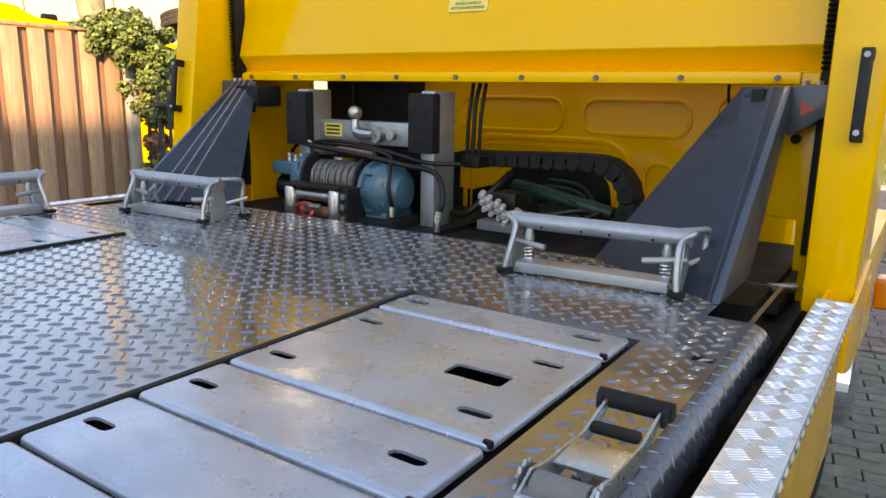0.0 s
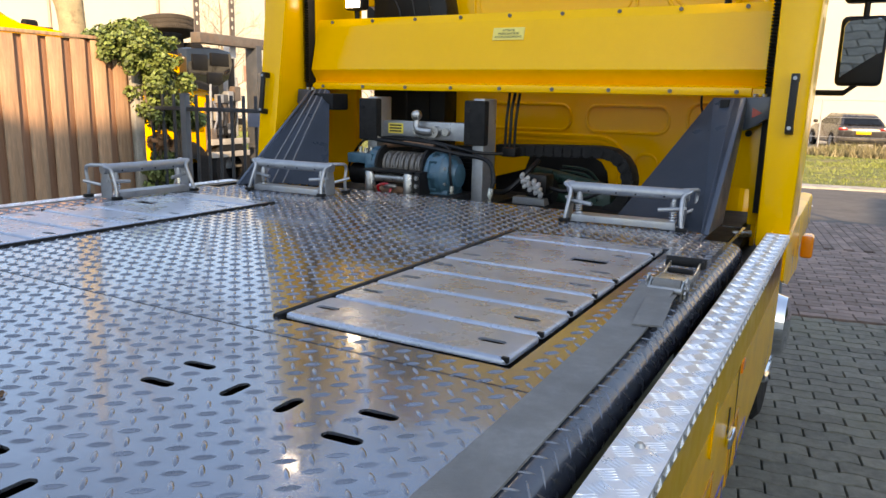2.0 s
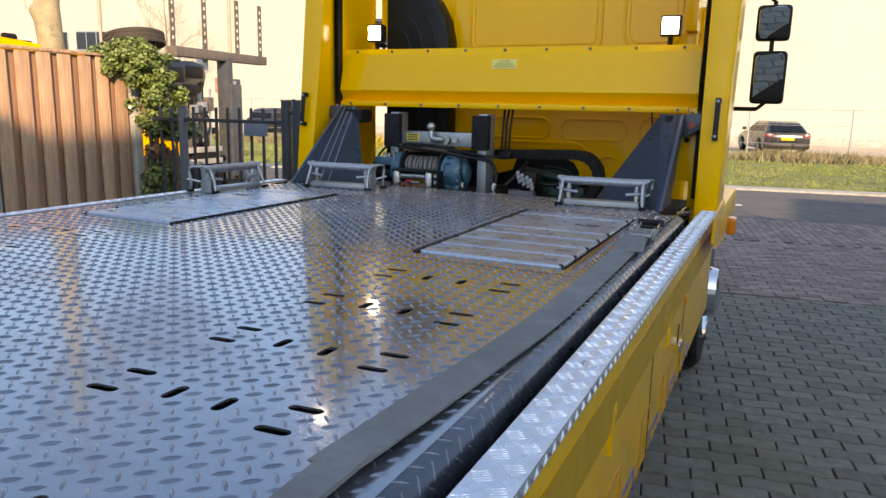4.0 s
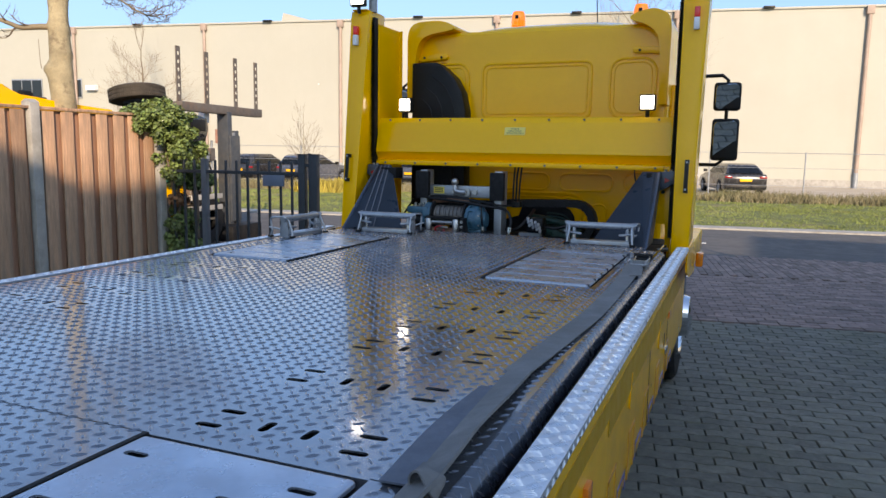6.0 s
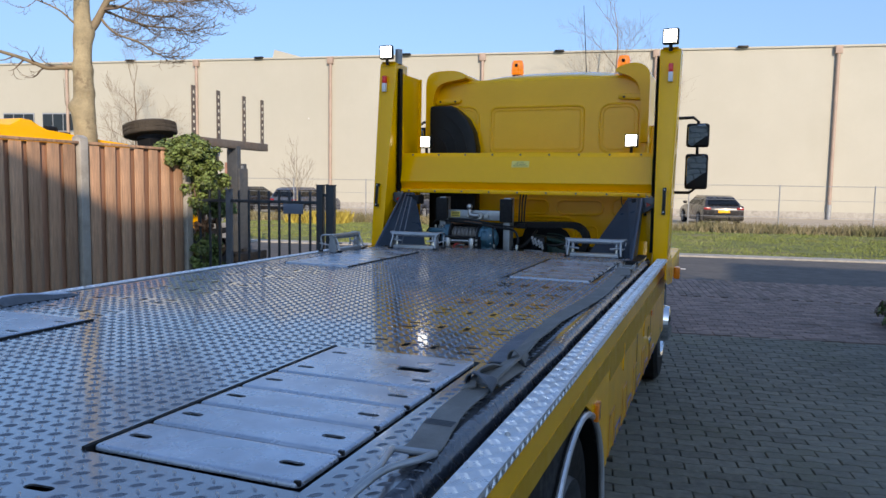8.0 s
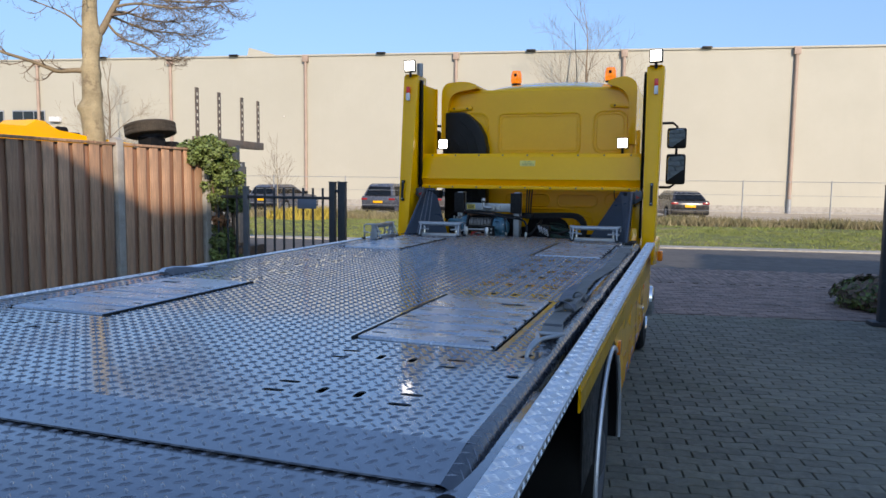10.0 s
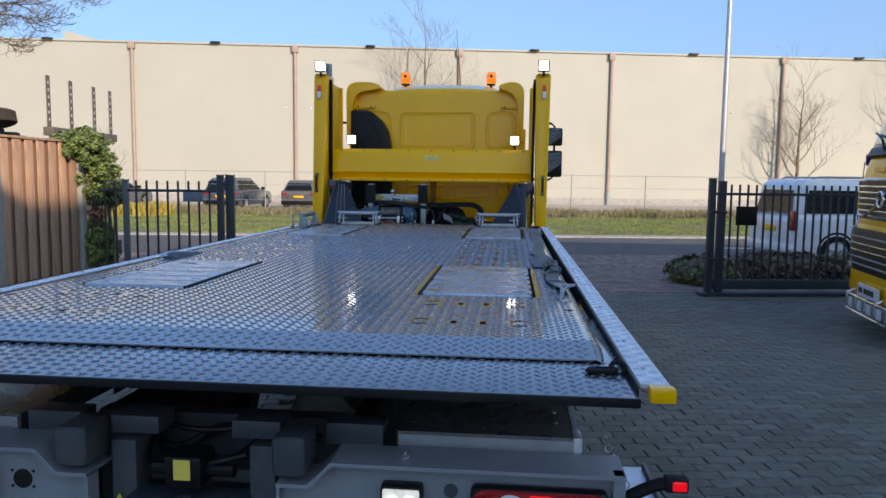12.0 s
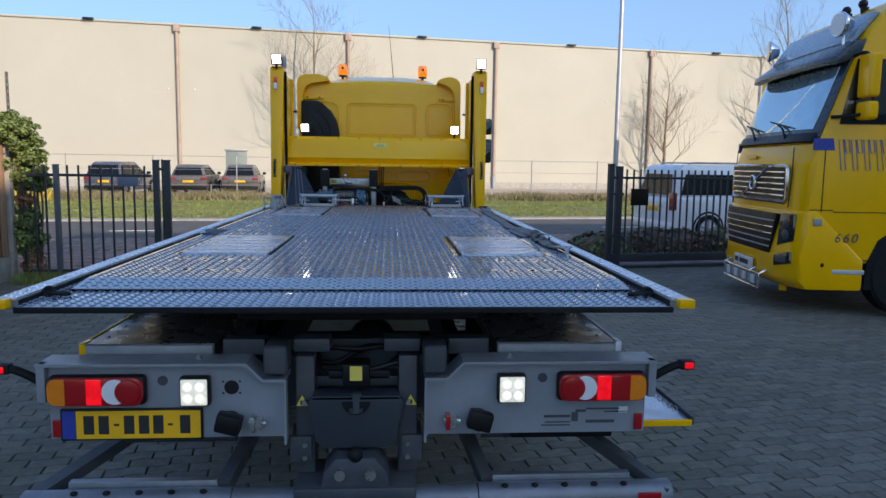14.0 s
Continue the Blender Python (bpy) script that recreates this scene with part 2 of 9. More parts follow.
M_RUST = material("rusty_steel", (0.24, 0.12, 0.07), 0.6, metal=0.35, var=0.35, scale=20, bump=0.4, bscale=120)
M_BLACK = material("black_plastic", (0.0055, 0.0055, 0.006), 0.45, spec=0.3, var=0.25, scale=12, bump=0.15, bscale=200)
M_RUBBER = material("black_rubber", (0.008, 0.008, 0.0085), 0.72, spec=0.3, var=0.25, scale=14, bump=0.25, bscale=140)
# Chassis parts, and sheets that paint the shade in gaps and openings.
M_DARK = material("dark_chassis_and_shade", (0.007, 0.0075, 0.009), 0.65, spec=0.25, var=0.3, scale=6, bump=0.2, tint=(0.02, 0.018, 0.016), tscale=3)
# Lighter and browner than the other tyre rubber.
M_TREADBROWN = material("brown_grey_tyre_rubber", (0.058, 0.050, 0.042), 0.8, spec=0.3, var=0.25, scale=14, bump=0.25, bscale=140)
M_MARKGREY = material("dark_grey_mark", (0.06, 0.062, 0.068), 0.6, var=0.15, bump=0.0)
M_TUBE = material("worn_grey_tube", (0.20, 0.22, 0.25), 0.40, metal=0.4, var=0.2, scale=6, bump=0.15, tint=(0.20, 0.20, 0.20), tscale=4)
M_CHGREY = material("grey_chassis_paint", (0.052, 0.060, 0.071), 0.45, var=0.15, scale=6, bump=0.15, tint=(0.09, 0.085, 0.08), tscale=3)
M_PANELGREY = material("silver_grey_panel", (0.275, 0.295, 0.325), 0.42, metal=0.25, var=0.08, scale=5, bump=0.08)
M_WINCH = material("winch_blue_paint", (0.022, 0.100, 0.148), 0.42, var=0.14, scale=12, bump=0.15, coat=0.2, tint=(0.12, 0.14, 0.14), tscale=9, tcut=(0.6, 0.8))
M_ROPE = material("steel_rope", (0.16, 0.15, 0.14), 0.5, metal=0.6, var=0.3, scale=40, bump=0.4, bscale=260)
M_WEBFLAP = material("faded_blue_webbing", (0.085, 0.105, 0.135), 0.6, var=0.2, scale=12, bump=0.4, bscale=300)
M_STRAP = material("worn_grey_webbing", (0.180, 0.178, 0.172), 0.85, var=0.25, scale=9, bump=0.5, bscale=330, tint=(0.14, 0.13, 0.12), tscale=5)
M_STRAPBLUE = material("blue_grey_webbing", (0.085, 0.10, 0.12), 0.8, var=0.2, scale=9, bump=0.5, bscale=330)
M_RED = material("red_lens", (0.42, 0.005, 0.008), 0.15, var=0.1, coat=0.5, bump=0.3, bscale=200)
M_REDDIM = material("unlit_red_lens", (0.28, 0.014, 0.016), 0.2, var=0.2, coat=0.4, bump=0.2, bscale=200)
M_REDLIT = material("lit_red_lens", (0.50, 0.004, 0.006), 0.12, coat=0.5, var=0.3, scale=14, bump=0.2, bscale=200, emit=0.09)
M_REDHOT = material("glowing_red_lens", (0.90, 0.006, 0.014), 0.12, coat=0.5, var=0.3, scale=22, bump=0.2, bscale=200, emit=0.26)
M_ORANGE = material("orange_lens", (0.85, 0.22, 0.01), 0.18, var=0.1, coat=0.5, bump=0.3, bscale=200)
M_BEACON = material("amber_beacon", (0.85, 0.22, 0.008), 0.12, var=0.2, scale=14, coat=0.4, bump=0.2, bscale=120, emit=0.28)
M_WHITELENS = material("clear_lens", (0.75, 0.75, 0.75), 0.12, var=0.06, coat=0.3, bump=0.3, bscale=150)
M_LED = material("lit_led_lens", (0.92, 0.95, 0.86), 0.2, var=0.2, scale=30, bump=0.3, emit=4.0)
M_LEDREV = material("reversing_led_lens", (0.80, 0.84, 0.74), 0.2, var=0.2, scale=40, bump=0.4, emit=0.18)
M_LEDHOT = material("led_dot", (0.92, 0.95, 0.86), 0.2, var=0.05, bump=0.0, emit=0.26)
M_LABEL = material("yellow_label", (0.80, 0.62, 0.10), 0.5, var=0.06, bump=0.0)
M_PAPER = material("pale_label", (0.85, 0.66, 0.16), 0.5, var=0.06, bump=0.0)
M_INK = material("label_ink", (0.02, 0.02, 0.02), 0.6, var=0.1, bump=0.0)
M_GREENENG = material("green_engine_paint", (0.007, 0.045, 0.035), 0.45, var=0.3, scale=14, bump=0.2)
M_BRASS = material("zinc_fitting", (0.48, 0.49, 0.46), 0.32, metal=0.85, var=0.15, scale=30, bump=0.1)
M_BLUE = material("blue_decal", (0.02, 0.05, 0.32), 0.35, var=0.06, bump=0.0, coat=0.3)
M_ORDECAL = material("orange_decal", (0.62, 0.24, 0.02), 0.35, var=0.06, bump=0.0, coat=0.3)
M_BAND = material("shaded_yellow_band", (0.50, 0.27, 0.008), 0.4, var=0.06, bump=0.05)
M_SHEET = material("brown_grey_sheet", (0.20, 0.19, 0.175), 0.30, metal=0.5, var=0.15, scale=5, bump=0.08)
M_SIGN = material("pale_blue_plate", (0.10, 0.14, 0.20), 0.4, var=0.06, bump=0.03)
M_PLATEYEL = material("number_plate_yellow", (0.95, 0.47, 0.012), 0.4, var=0.05, bump=0.0)
M_GLASSDARK = material("tinted_glass", (0.012, 0.014, 0.016), 0.05, var=0.1, bump=0.0, rvar=0.02, spec=0.8)
M_MIRROR = material("mirror_glass", (0.85, 0.87, 0.88), 0.02, metal=1.0, var=0.02, bump=0.0, rvar=0.01)
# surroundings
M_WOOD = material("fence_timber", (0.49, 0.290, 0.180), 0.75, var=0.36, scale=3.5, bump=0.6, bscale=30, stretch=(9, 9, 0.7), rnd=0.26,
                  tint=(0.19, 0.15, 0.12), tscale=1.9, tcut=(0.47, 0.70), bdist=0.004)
# Back boards are redder, and darkened for the shade behind the front boards.
M_WOODBACK = material("reddish_shaded_back_boards", (0.36, 0.185, 0.115), 0.75, var=0.25, scale=3.5, bump=0.5, bscale=30, stretch=(9, 9, 0.7), rnd=0.2, bdist=0.004)
M_CONC = material("pale_concrete", (0.36, 0.345, 0.315), 0.85, var=0.16, scale=5, bump=0.5, bscale=120, tint=(0.22, 0.21, 0.18), tscale=3)
M_PAVER = material("grey_concrete_paver", (0.150, 0.148, 0.122), 0.8, var=0.28, scale=16, bump=0.8, bscale=190, rnd=0.16, island=0.2,
                   tint=(0.122, 0.125, 0.082), tscale=0.9, tcut=(0.5, 0.75), bdist=0.003)
M_JOINT = material("mossy_joint_sand", (0.052, 0.066, 0.030), 0.95, var=0.4, scale=5, bump=0.7, bscale=200, tint=(0.07, 0.062, 0.05), tscale=2.5)
M_BRICK = material("red_brown_street_brick", (0.215, 0.150, 0.130), 0.8, var=0.2, scale=7, bump=0.5, bscale=160, island=0.32)
M_ROAD = material("asphalt", (0.085, 0.083, 0.082), 0.85, var=0.22, scale=2, bump=0.6, bscale=220, tint=(0.105, 0.098, 0.092), tscale=0.5)
M_GRASS = material("verge_ground", (0.14, 0.165, 0.05), 0.95, var=0.35, scale=1.2, bump=0.8, bscale=40, tint=(0.26, 0.20, 0.11), tscale=0.35, tcut=(0.5, 0.7), bdist=0.03)
M_BLADE = material("grass_blades", (0.185, 0.225, 0.062), 0.85, var=0.3, scale=1.5, bump=0.0, island=0.2, tint=(0.27, 0.245, 0.11), tscale=0.4, tcut=(0.52, 0.75))
M_WEED = material("dry_weeds", (0.25, 0.215, 0.12), 0.9, var=0.35, scale=1.1, bump=0.0, island=0.4, tint=(0.10, 0.12, 0.035), tscale=0.5)
M_LOT = material("pale_lot_paving", (0.42, 0.36, 0.29), 0.9, var=0.16, scale=0.8, bump=0.3, bscale=60)
# Unseen walls, kept pale so that they bounce light into the yard.
M_UNSEENWALL = material("pale_bounce_wall", (0.80, 0.76, 0.68), 0.85, var=0.08, scale=0.6, bump=0.2, bscale=30)
M_FACADE = material("cream_cladding", (0.405, 0.395, 0.338), 0.7, var=0.035, scale=0.25, bump=0.06, bscale=12, tint=(0.388, 0.376, 0.318), tscale=0.12)
M_PIPE = material("brown_grey_downpipe", (0.36, 0.27, 0.22), 0.6, var=0.12, scale=2, bump=0.1)
M_GATE = material("anthracite_powder_coat", (0.030, 0.039, 0.048), 0.5, var=0.15, scale=6, bump=0.08, spec=0.3)
# Blue grey post coat, lightened for the sun that falls on it.
M_GATEPOST = material("blue_grey_sunlit_coat", (0.085, 0.105, 0.125), 0.5, var=0.15, scale=6, bump=0.08, spec=0.3)
M_POLE = material("silver_pole", (0.48, 0.49, 0.51), 0.42, metal=0.5, var=0.1, scale=3, bump=0.08)
M_BARK = material("mottled_bark", (0.34, 0.285, 0.18), 0.9, var=0.3, scale=4, bump=0.8, bscale=22, tint=(0.17, 0.13, 0.085), tscale=4.5, tcut=(0.55, 0.66), bdist=0.02)
M_YOUNGBARK = material("pale_young_bark", (0.20, 0.15, 0.105), 0.9, var=0.25, scale=5, bump=0.2)
M_TWIG = material("bare_twigs", (0.155, 0.115, 0.085), 0.9, var=0.25, scale=5, bump=0.2)
M_LEAF = material("ivy_leaves", (0.125, 0.180, 0.048), 0.6, var=0.35, scale=6, bump=0.0, island=0.5, tint=(0.17, 0.22, 0.06), tscale=3, coat=0.1)
M_LEAFDRY = material("dry_ivy", (0.28, 0.13, 0.06), 0.8, var=0.3, scale=8, bump=0.0, island=0.35)
M_WHITEPAINT = material("white_vehicle_paint", (0.72, 0.74, 0.77), 0.3, var=0.04, scale=2, bump=0.03, coat=0.5)
M_DARKPAINT = material("dark_car_paint", (0.032, 0.031, 0.033), 0.25, var=0.1, scale=2, bump=0.03, coat=0.6)
M_BLUEPAINT = material("dark_blue_car_paint", (0.07, 0.08, 0.105), 0.25, var=0.1, scale=2, bump=0.03, coat=0.6)
M_GREYPAINT = material("grey_car_paint", (0.105, 0.098, 0.095), 0.3, var=0.1, scale=2, bump=0.03, coat=0.5)
M_SCREEN = material("windscreen_glass", (0.34, 0.52, 0.60), 0.03, metal=0.65, var=0.1, bump=0.0, rvar=0.02, spec=1.0)
M_ROOFSIGN = material("blue_grey_sign_panel", (0.24, 0.34, 0.43), 0.25, var=0.05, bump=0.0)
M_VISOR = material("dark_blue_visor", (0.025, 0.038, 0.055), 0.3, var=0.05, bump=0.0, coat=0.15)
M_RUSTDARK = material("weathered_dark_steel", (0.155, 0.132, 0.115), 0.6, metal=0.3, var=0.25, scale=6, bump=0.3, tint=(0.20, 0.13, 0.09), tscale=4)
M_PINKBLOCK = material("faded_red_paint", (0.36, 0.20, 0.16), 0.7, var=0.2, scale=8, bump=0.3)
M_TEAL = material("teal_plastic", (0.02, 0.28, 0.22), 0.4, var=0.1, bump=0.05)
M_BARKTWIG = material("pale_limb_bark", (0.22, 0.175, 0.115), 0.9, var=0.25, scale=4, bump=0.4, bscale=30)
M_CABINET = material("grey_green_cabinet", (0.17, 0.21, 0.195), 0.5, var=0.08, scale=2, bump=0.05)
M_WEEDYEL = material("yellow_plants", (0.34, 0.27, 0.05), 0.9, var=0.3, scale=2, bump=0.0, island=0.4)

# ---- the setting ----
# street axes: u along the road, v across it, from the gate line
STREET = pose(1.0, 3.4, 0, 0, 0, 9.2)


def st(u, v, z=0.0):
    return STREET @ Vector((u, v, z))


def strip_of_ground(name, u0, u1, v0, v1, z, mat, label, category, n=1):
    bm = B()
    box(bm, u0, u1, v0, v1, z - 0.3, z, m=STREET)
    ob = part(name, bm, mat, None, smooth=False)
    return tagged(ob, label, category, kind="structure")


strip_of_ground("ground", -420, 420, -160, 420, -0.05, M_JOINT, "dark mossy ground of the yard under the pavers", "ground")
strip_of_ground("road", -200, 200, 5.3, 10.45, -0.03, M_ROAD, "grey asphalt road passing the yard entrance", "road")
strip_of_ground("pavement", -200, 200, 10.45, 11.05, 0.01, M_CONC, "pale concrete edging band beside the road", "kerb")
strip_of_ground("verge", -200, 200, 11.05, 24.5, 0.0, M_GRASS, "grass verge with patches of dry earth", "verge")
strip_of_ground("parking_lot", -200, 200, 24.5, 38.2, 0.01, M_LOT, "pale paved parking strip before the warehouse", "parking lot")
dash = thing("road_marking", "white painted dash on the asphalt road", "road marking", kind="structure")
for u in (-18, -12, -6.05, 0.5, 7, 13.5):
    bm = B()
    box(bm, u - 0.55, u + 0.55, 7.4, 7.5, -0.03, -0.024, m=STREET)
    part("marking_dash", bm, M_WHITEPAINT, dash, smooth=False)

# warehouse across the road
ware = thing("warehouse", "long cream clad warehouse with brown downpipes and flat roof", "building", kind="structure")
bm = B()
box(bm, -90, 90, 38.0, 70.0, 0.45, 10.15, m=STREET)
part("wall", bm, M_FACADE, ware, smooth=False)
bm = B()
box(bm, -90.1, 90.1, 37.95, 70.1, 0.0, 0.45, m=STREET)
part("plinth", bm, M_CONC, ware, "pale concrete plinth", smooth=False)
bm = B()
box(bm, -90.2, 90.2, 37.9, 70.2, 10.15, 10.27, bevel=0.02, m=STREET)
part("roof_edge", bm, M_FACADE, ware, "cream metal roof trim", smooth=False)
for i in range(-34, 40):
    bm = B()
    box(bm, i * 1.05 - 0.012, i * 1.05 + 0.012, 37.997, 38.0, 0.46, 10.14, m=STREET)
    part("panel_seam", bm, M_FACADE, ware, smooth=False)
for u in (-60.4, -49.8, -39.3, -28.8, -18.8, -8.4, 2.4, 12.7, 24.7, 36.0):
    bm = B()
    cyl(bm, st(u, 37.86, 0.3), st(u, 37.86, 9.9), 0.11, seg=12)
    box(bm, u - 0.2, u + 0.2, 37.72, 37.98, 9.75, 10.2, bevel=0.02, m=STREET)
    p = part("downpipe", bm, M_PIPE, ware, "brown round downpipe with hopper head")
    bm = B()
    cyl(bm, st(u, 37.86, 0.0), st(u, 37.86, 0.9), 0.135, seg=12)
    part("pipe_guard", bm, M_ZINC, p)
for u in (-52, -34, -24, -13.5, -3.5, 7.4, 18.3, 30):
    bm = B()
    box(bm, u - 0.3, u + 0.3, 37.7, 38.05, 10.2, 10.32, bevel=0.02, m=STREET)
    part("overflow_spout", bm, M_BLACK, ware)
for u, z in ((-21.0, 6.1), (-19.4, 6.1), (-9.6, 6.2), (-8.0, 6.2), (20.6, 6.4)):
    bm = B()
    sphere(bm, st(u + 0.6, 37.95, z), 0.055, 10)
    part("wall_lamp", bm, M_WHITELENS, ware)
for u in (-43.6, -40.2):
    w = None
    bm = B()
    box(bm, u - 1.35, u + 1.35, 37.93, 37.99, 5.2, 6.6, bevel=0.02, m=STREET)
    w = part("window", bm, M_ZINC, ware, "grey framed office window")
    for a in (-1.32, -0.44, 0.44):
        bm = B()
        box(bm, u + a + 0.04, u + a + 0.84, 37.91, 37.94, 5.3, 6.5, m=STREET)
        part("pane", bm, M_GLASSDARK, w, smooth=False)
bm = B()
box(bm, -38.3, -37.5, 37.6, 37.99, 5.75, 6.1, bevel=0.03, m=STREET)
part("wall_box", bm, M_WHITEPAINT, ware, "small white wall unit")
bm = B()
prism(bm, [(-23.6, 10.2), (-20.4, 10.2), (-23.4, 11.0)], "y", 39, 44, m=STREET)
part("roof_upstand", bm, M_FACADE, ware, smooth=False)

# unseen plain tall blocks added beyond the yard, towards the sun, to shade it
FAR = sun_dir * 25
for nm, x0, x1, h in (("wall_south", -3, 9.2, 8.82), ("wall_south_tall", 9.2, 20.5, 11.6), ("wall_south_high", 20.5, 27, 13.4)):
    bm = B()
    box(bm, x0 + FAR.x, x1 + FAR.x, FAR.y - 26, FAR.y - 14, 0, h + FAR.z)
    tagged(part(nm, bm, M_UNSEENWALL, None, smooth=False), "unseen plain pale block added to shade the yard", "building", kind="structure")
# Unseen side blocks in the same pale bounce colour.
bm = B()
box(bm, 24, 40, -14, 0.5, 0, 6.5)
tagged(part("wall_east", bm, M_UNSEENWALL, None, smooth=False), "unseen plain pale side block", "building", kind="structure")
bm = B()
box(bm, -34, -24, -14, 2, 0, 6.0)
tagged(part("wall_west", bm, M_UNSEENWALL, None, smooth=False), "unseen plain pale side block beyond the fence", "building", kind="structure")

# ---- tow truck ----
truck = thing("tow_truck", "yellow car transporter truck with grey tread plate slide bed", "truck")
DZ = 1.25
PX0, PX1 = 0.485, 0.918
ROWS_A = (-0.985, -1.10, -1.435, -1.578, -1.722, -1.865, -2.005)
ROWS_B = (-3.845, -4.157, -4.305, -4.45, -4.592, -4.735)
GROUPS = (-2.285, -2.58, -2.865, -3.12, -3.42, -3.715, -4.93, -5.265)


def deck():
    holes, rects = [], []
    for s in (1, -1):
        for rows in (ROWS_A, ROWS_B):
            a, b = sorted((s * (PX0 - 0.015), s * (PX1 + 0.012)))
            rects.append((a, b, rows[-1] - 0.012, rows[0] + 0.012))
        for y in GROUPS:
            for x in (0.545, 0.857):
                for d in (0.037, -0.037):
                    holes.append(slot_outline(s * x, y + d, 0.056, 0.019, radians(4)))
            for x in (0.652, 0.745):
                holes.append(slot_outline(s * x, y, 0.050, 0.020, radians(90)))
        for y in (-1.0, -5.0):
            holes.append(rounded(s * 1.035 - 0.018, s * 1.035 + 0.018, y - 0.013, y + 0.013, 0.005, 2))
    holes.append(slot_outline(1.022, -4.775, 0.052, 0.022, radians(62)))
    for x in (-0.3, 0.12):
        for y in (-0.72, -1.02):
            holes.append(slot_outline(x, y, 0.05, 0.014, radians(10)))
    front, rear, EX = -0.46, -5.62, 1.050
    bm = B()
    tiles = []
    for ring in holes:
        xs, ys = [p[0] for p in ring], [p[1] for p in ring]
        tiles.append((min(xs) - 0.006, max(xs) + 0.006, min(ys) - 0.006, max(ys) + 0.006, ring))
    for x0, x1, y0, y1, ring in tiles:
        holed_sheet(bm, [(x0, y0), (x1, y0), (x1, y1), (x0, y1)], [ring], DZ, 0.004, rim=0.004)
    gone = rects + [(x0, x1, y0, y1) for x0, x1, y0, y1, r in tiles] + [(0.98, EX, -0.77, front), (-EX, -0.98, -0.77, front)]
    cx = sorted({-EX, EX} | {round(q, 5) for g in gone for q in g[:2]})
    cy = sorted({rear, front, -5.47} | {round(q, 5) for g in gone for q in g[2:]})
    for y0, y1 in zip(cy, cy[1:]):
        run = None
        for x0, x1 in zip(cx, cx[1:]):
            mx, my = (x0 + x1) / 2, (y0 + y1) / 2
            solid = not any(g[0] < mx < g[1] and g[2] < my < g[3] for g in gone)
            if solid and run is None:
                run = x0
            if run is not None and (not solid or x1 == cx[-1]):
                e = x1 if solid else x0
                bm.faces.new([bm.verts.new((px, py, DZ)) for px, py in ((run, y0), (e, y0), (e, y1), (run, y1))])
                run = None
    for x0, x1, y0, y1 in [(-EX, EX, rear, front)] + rects:
        low = DZ - (0.004 if y0 == rear else 0.05)
        for p, q in (((x0, y0), (x1, y0)), ((x1, y0), (x1, y1)), ((x1, y1), (x0, y1)), ((x0, y1), (x0, y0))):
            bm.faces.new([bm.verts.new((*p, DZ)), bm.verts.new((*q, DZ)), bm.verts.new((*q, low)), bm.verts.new((*p, low))])
    def droop(y):
        return -0.13 * max(0.0, -5.47 - y)

    for vt in bm.verts:
        vt.co.z += droop(vt.co.y)
    slab = part("deck", bm, M_DECK, truck, "dark grey tread plate deck with slots", smooth=False)

    def skip(x, y):
        if any(a - 0.012 < x < b + 0.012 and c - 0.012 < y < d + 0.012 for a, b, c, d in rects):
            return True
        if (abs(x) > 0.965 and y > -0.79):
            return True
        if abs(x - 1.022) < 0.03 and abs(y + 4.775) < 0.035:
            return True
        ax = abs(x)
        for g in GROUPS:
            d = abs(y - g)
            if d < 0.06 and (min(abs(ax - 0.545), abs(ax - 0.857)) < 0.040 and abs(d - 0.037) < 0.017 or min(abs(ax - 0.652), abs(ax - 0.745)) < 0.019 and d < 0.036):
                return True
        return False

    v, f = tread_marks(-1.046, 1.046, rear + 0.012, -0.475, DZ, skip)
    v = [(x, y, z + droop(y)) for x, y, z in v]
    part("tread_studs", quick_mesh("tread_studs", v, f, M_STUD, True), None, slab, kind="stuff")
    # edges that bend down, with a dent, and tread marks over the bend
    R = 0.043
    CX, CZ = EX, DZ - R

    def dent(s, x, y, z):
        e = math.exp(-((y + 3.50) / 0.085) ** 2) if s > 0 else 0.0
        w = 0.0015 * noise.noise(Vector((y * 3.1, s * 2.0, 0.4)))
        t = max(0.0, min(1.0, (x - 1.052) / 0.03))
        return (s * (x + (0.007 * e + w) * t), y, z + droop(y) + 0.006 * e * t)

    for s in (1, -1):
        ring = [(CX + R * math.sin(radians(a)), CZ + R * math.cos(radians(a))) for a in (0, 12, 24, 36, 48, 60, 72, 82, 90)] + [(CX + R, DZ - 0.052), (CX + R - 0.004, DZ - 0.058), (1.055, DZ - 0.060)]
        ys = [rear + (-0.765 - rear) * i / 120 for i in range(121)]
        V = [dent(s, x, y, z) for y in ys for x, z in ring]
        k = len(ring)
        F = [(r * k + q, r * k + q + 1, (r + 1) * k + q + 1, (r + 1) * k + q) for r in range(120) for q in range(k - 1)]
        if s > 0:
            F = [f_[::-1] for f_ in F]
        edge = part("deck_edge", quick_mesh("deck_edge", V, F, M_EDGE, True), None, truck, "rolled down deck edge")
        V, F = [], []
        for j in range(-90, 40):
            for turn, off in ((1, 0.0), (-1, 0.0199)):
                y = -2.238 + j * 0.0398 + off
                if not rear + 0.02 < y < -0.785:
                    continue
                for a in ((20, 68) if turn * s > 0 else (44,)):
                    k = len(V)
                    for q in range(5):
                        t = -1 + q / 2
                        w, h = 0.0030 * (1 - t * t), 0.0013 * (1 - 0.8 * t * t)
                        for dy, hh in ((-w, 0), (0, h), (w, 0)):
                            r, e = R + hh, a + 15 * t
                            V.append(dent(s, CX + r * math.sin(radians(e)), y + dy + 0.0105 * t * turn, CZ + r * math.cos(radians(e))))
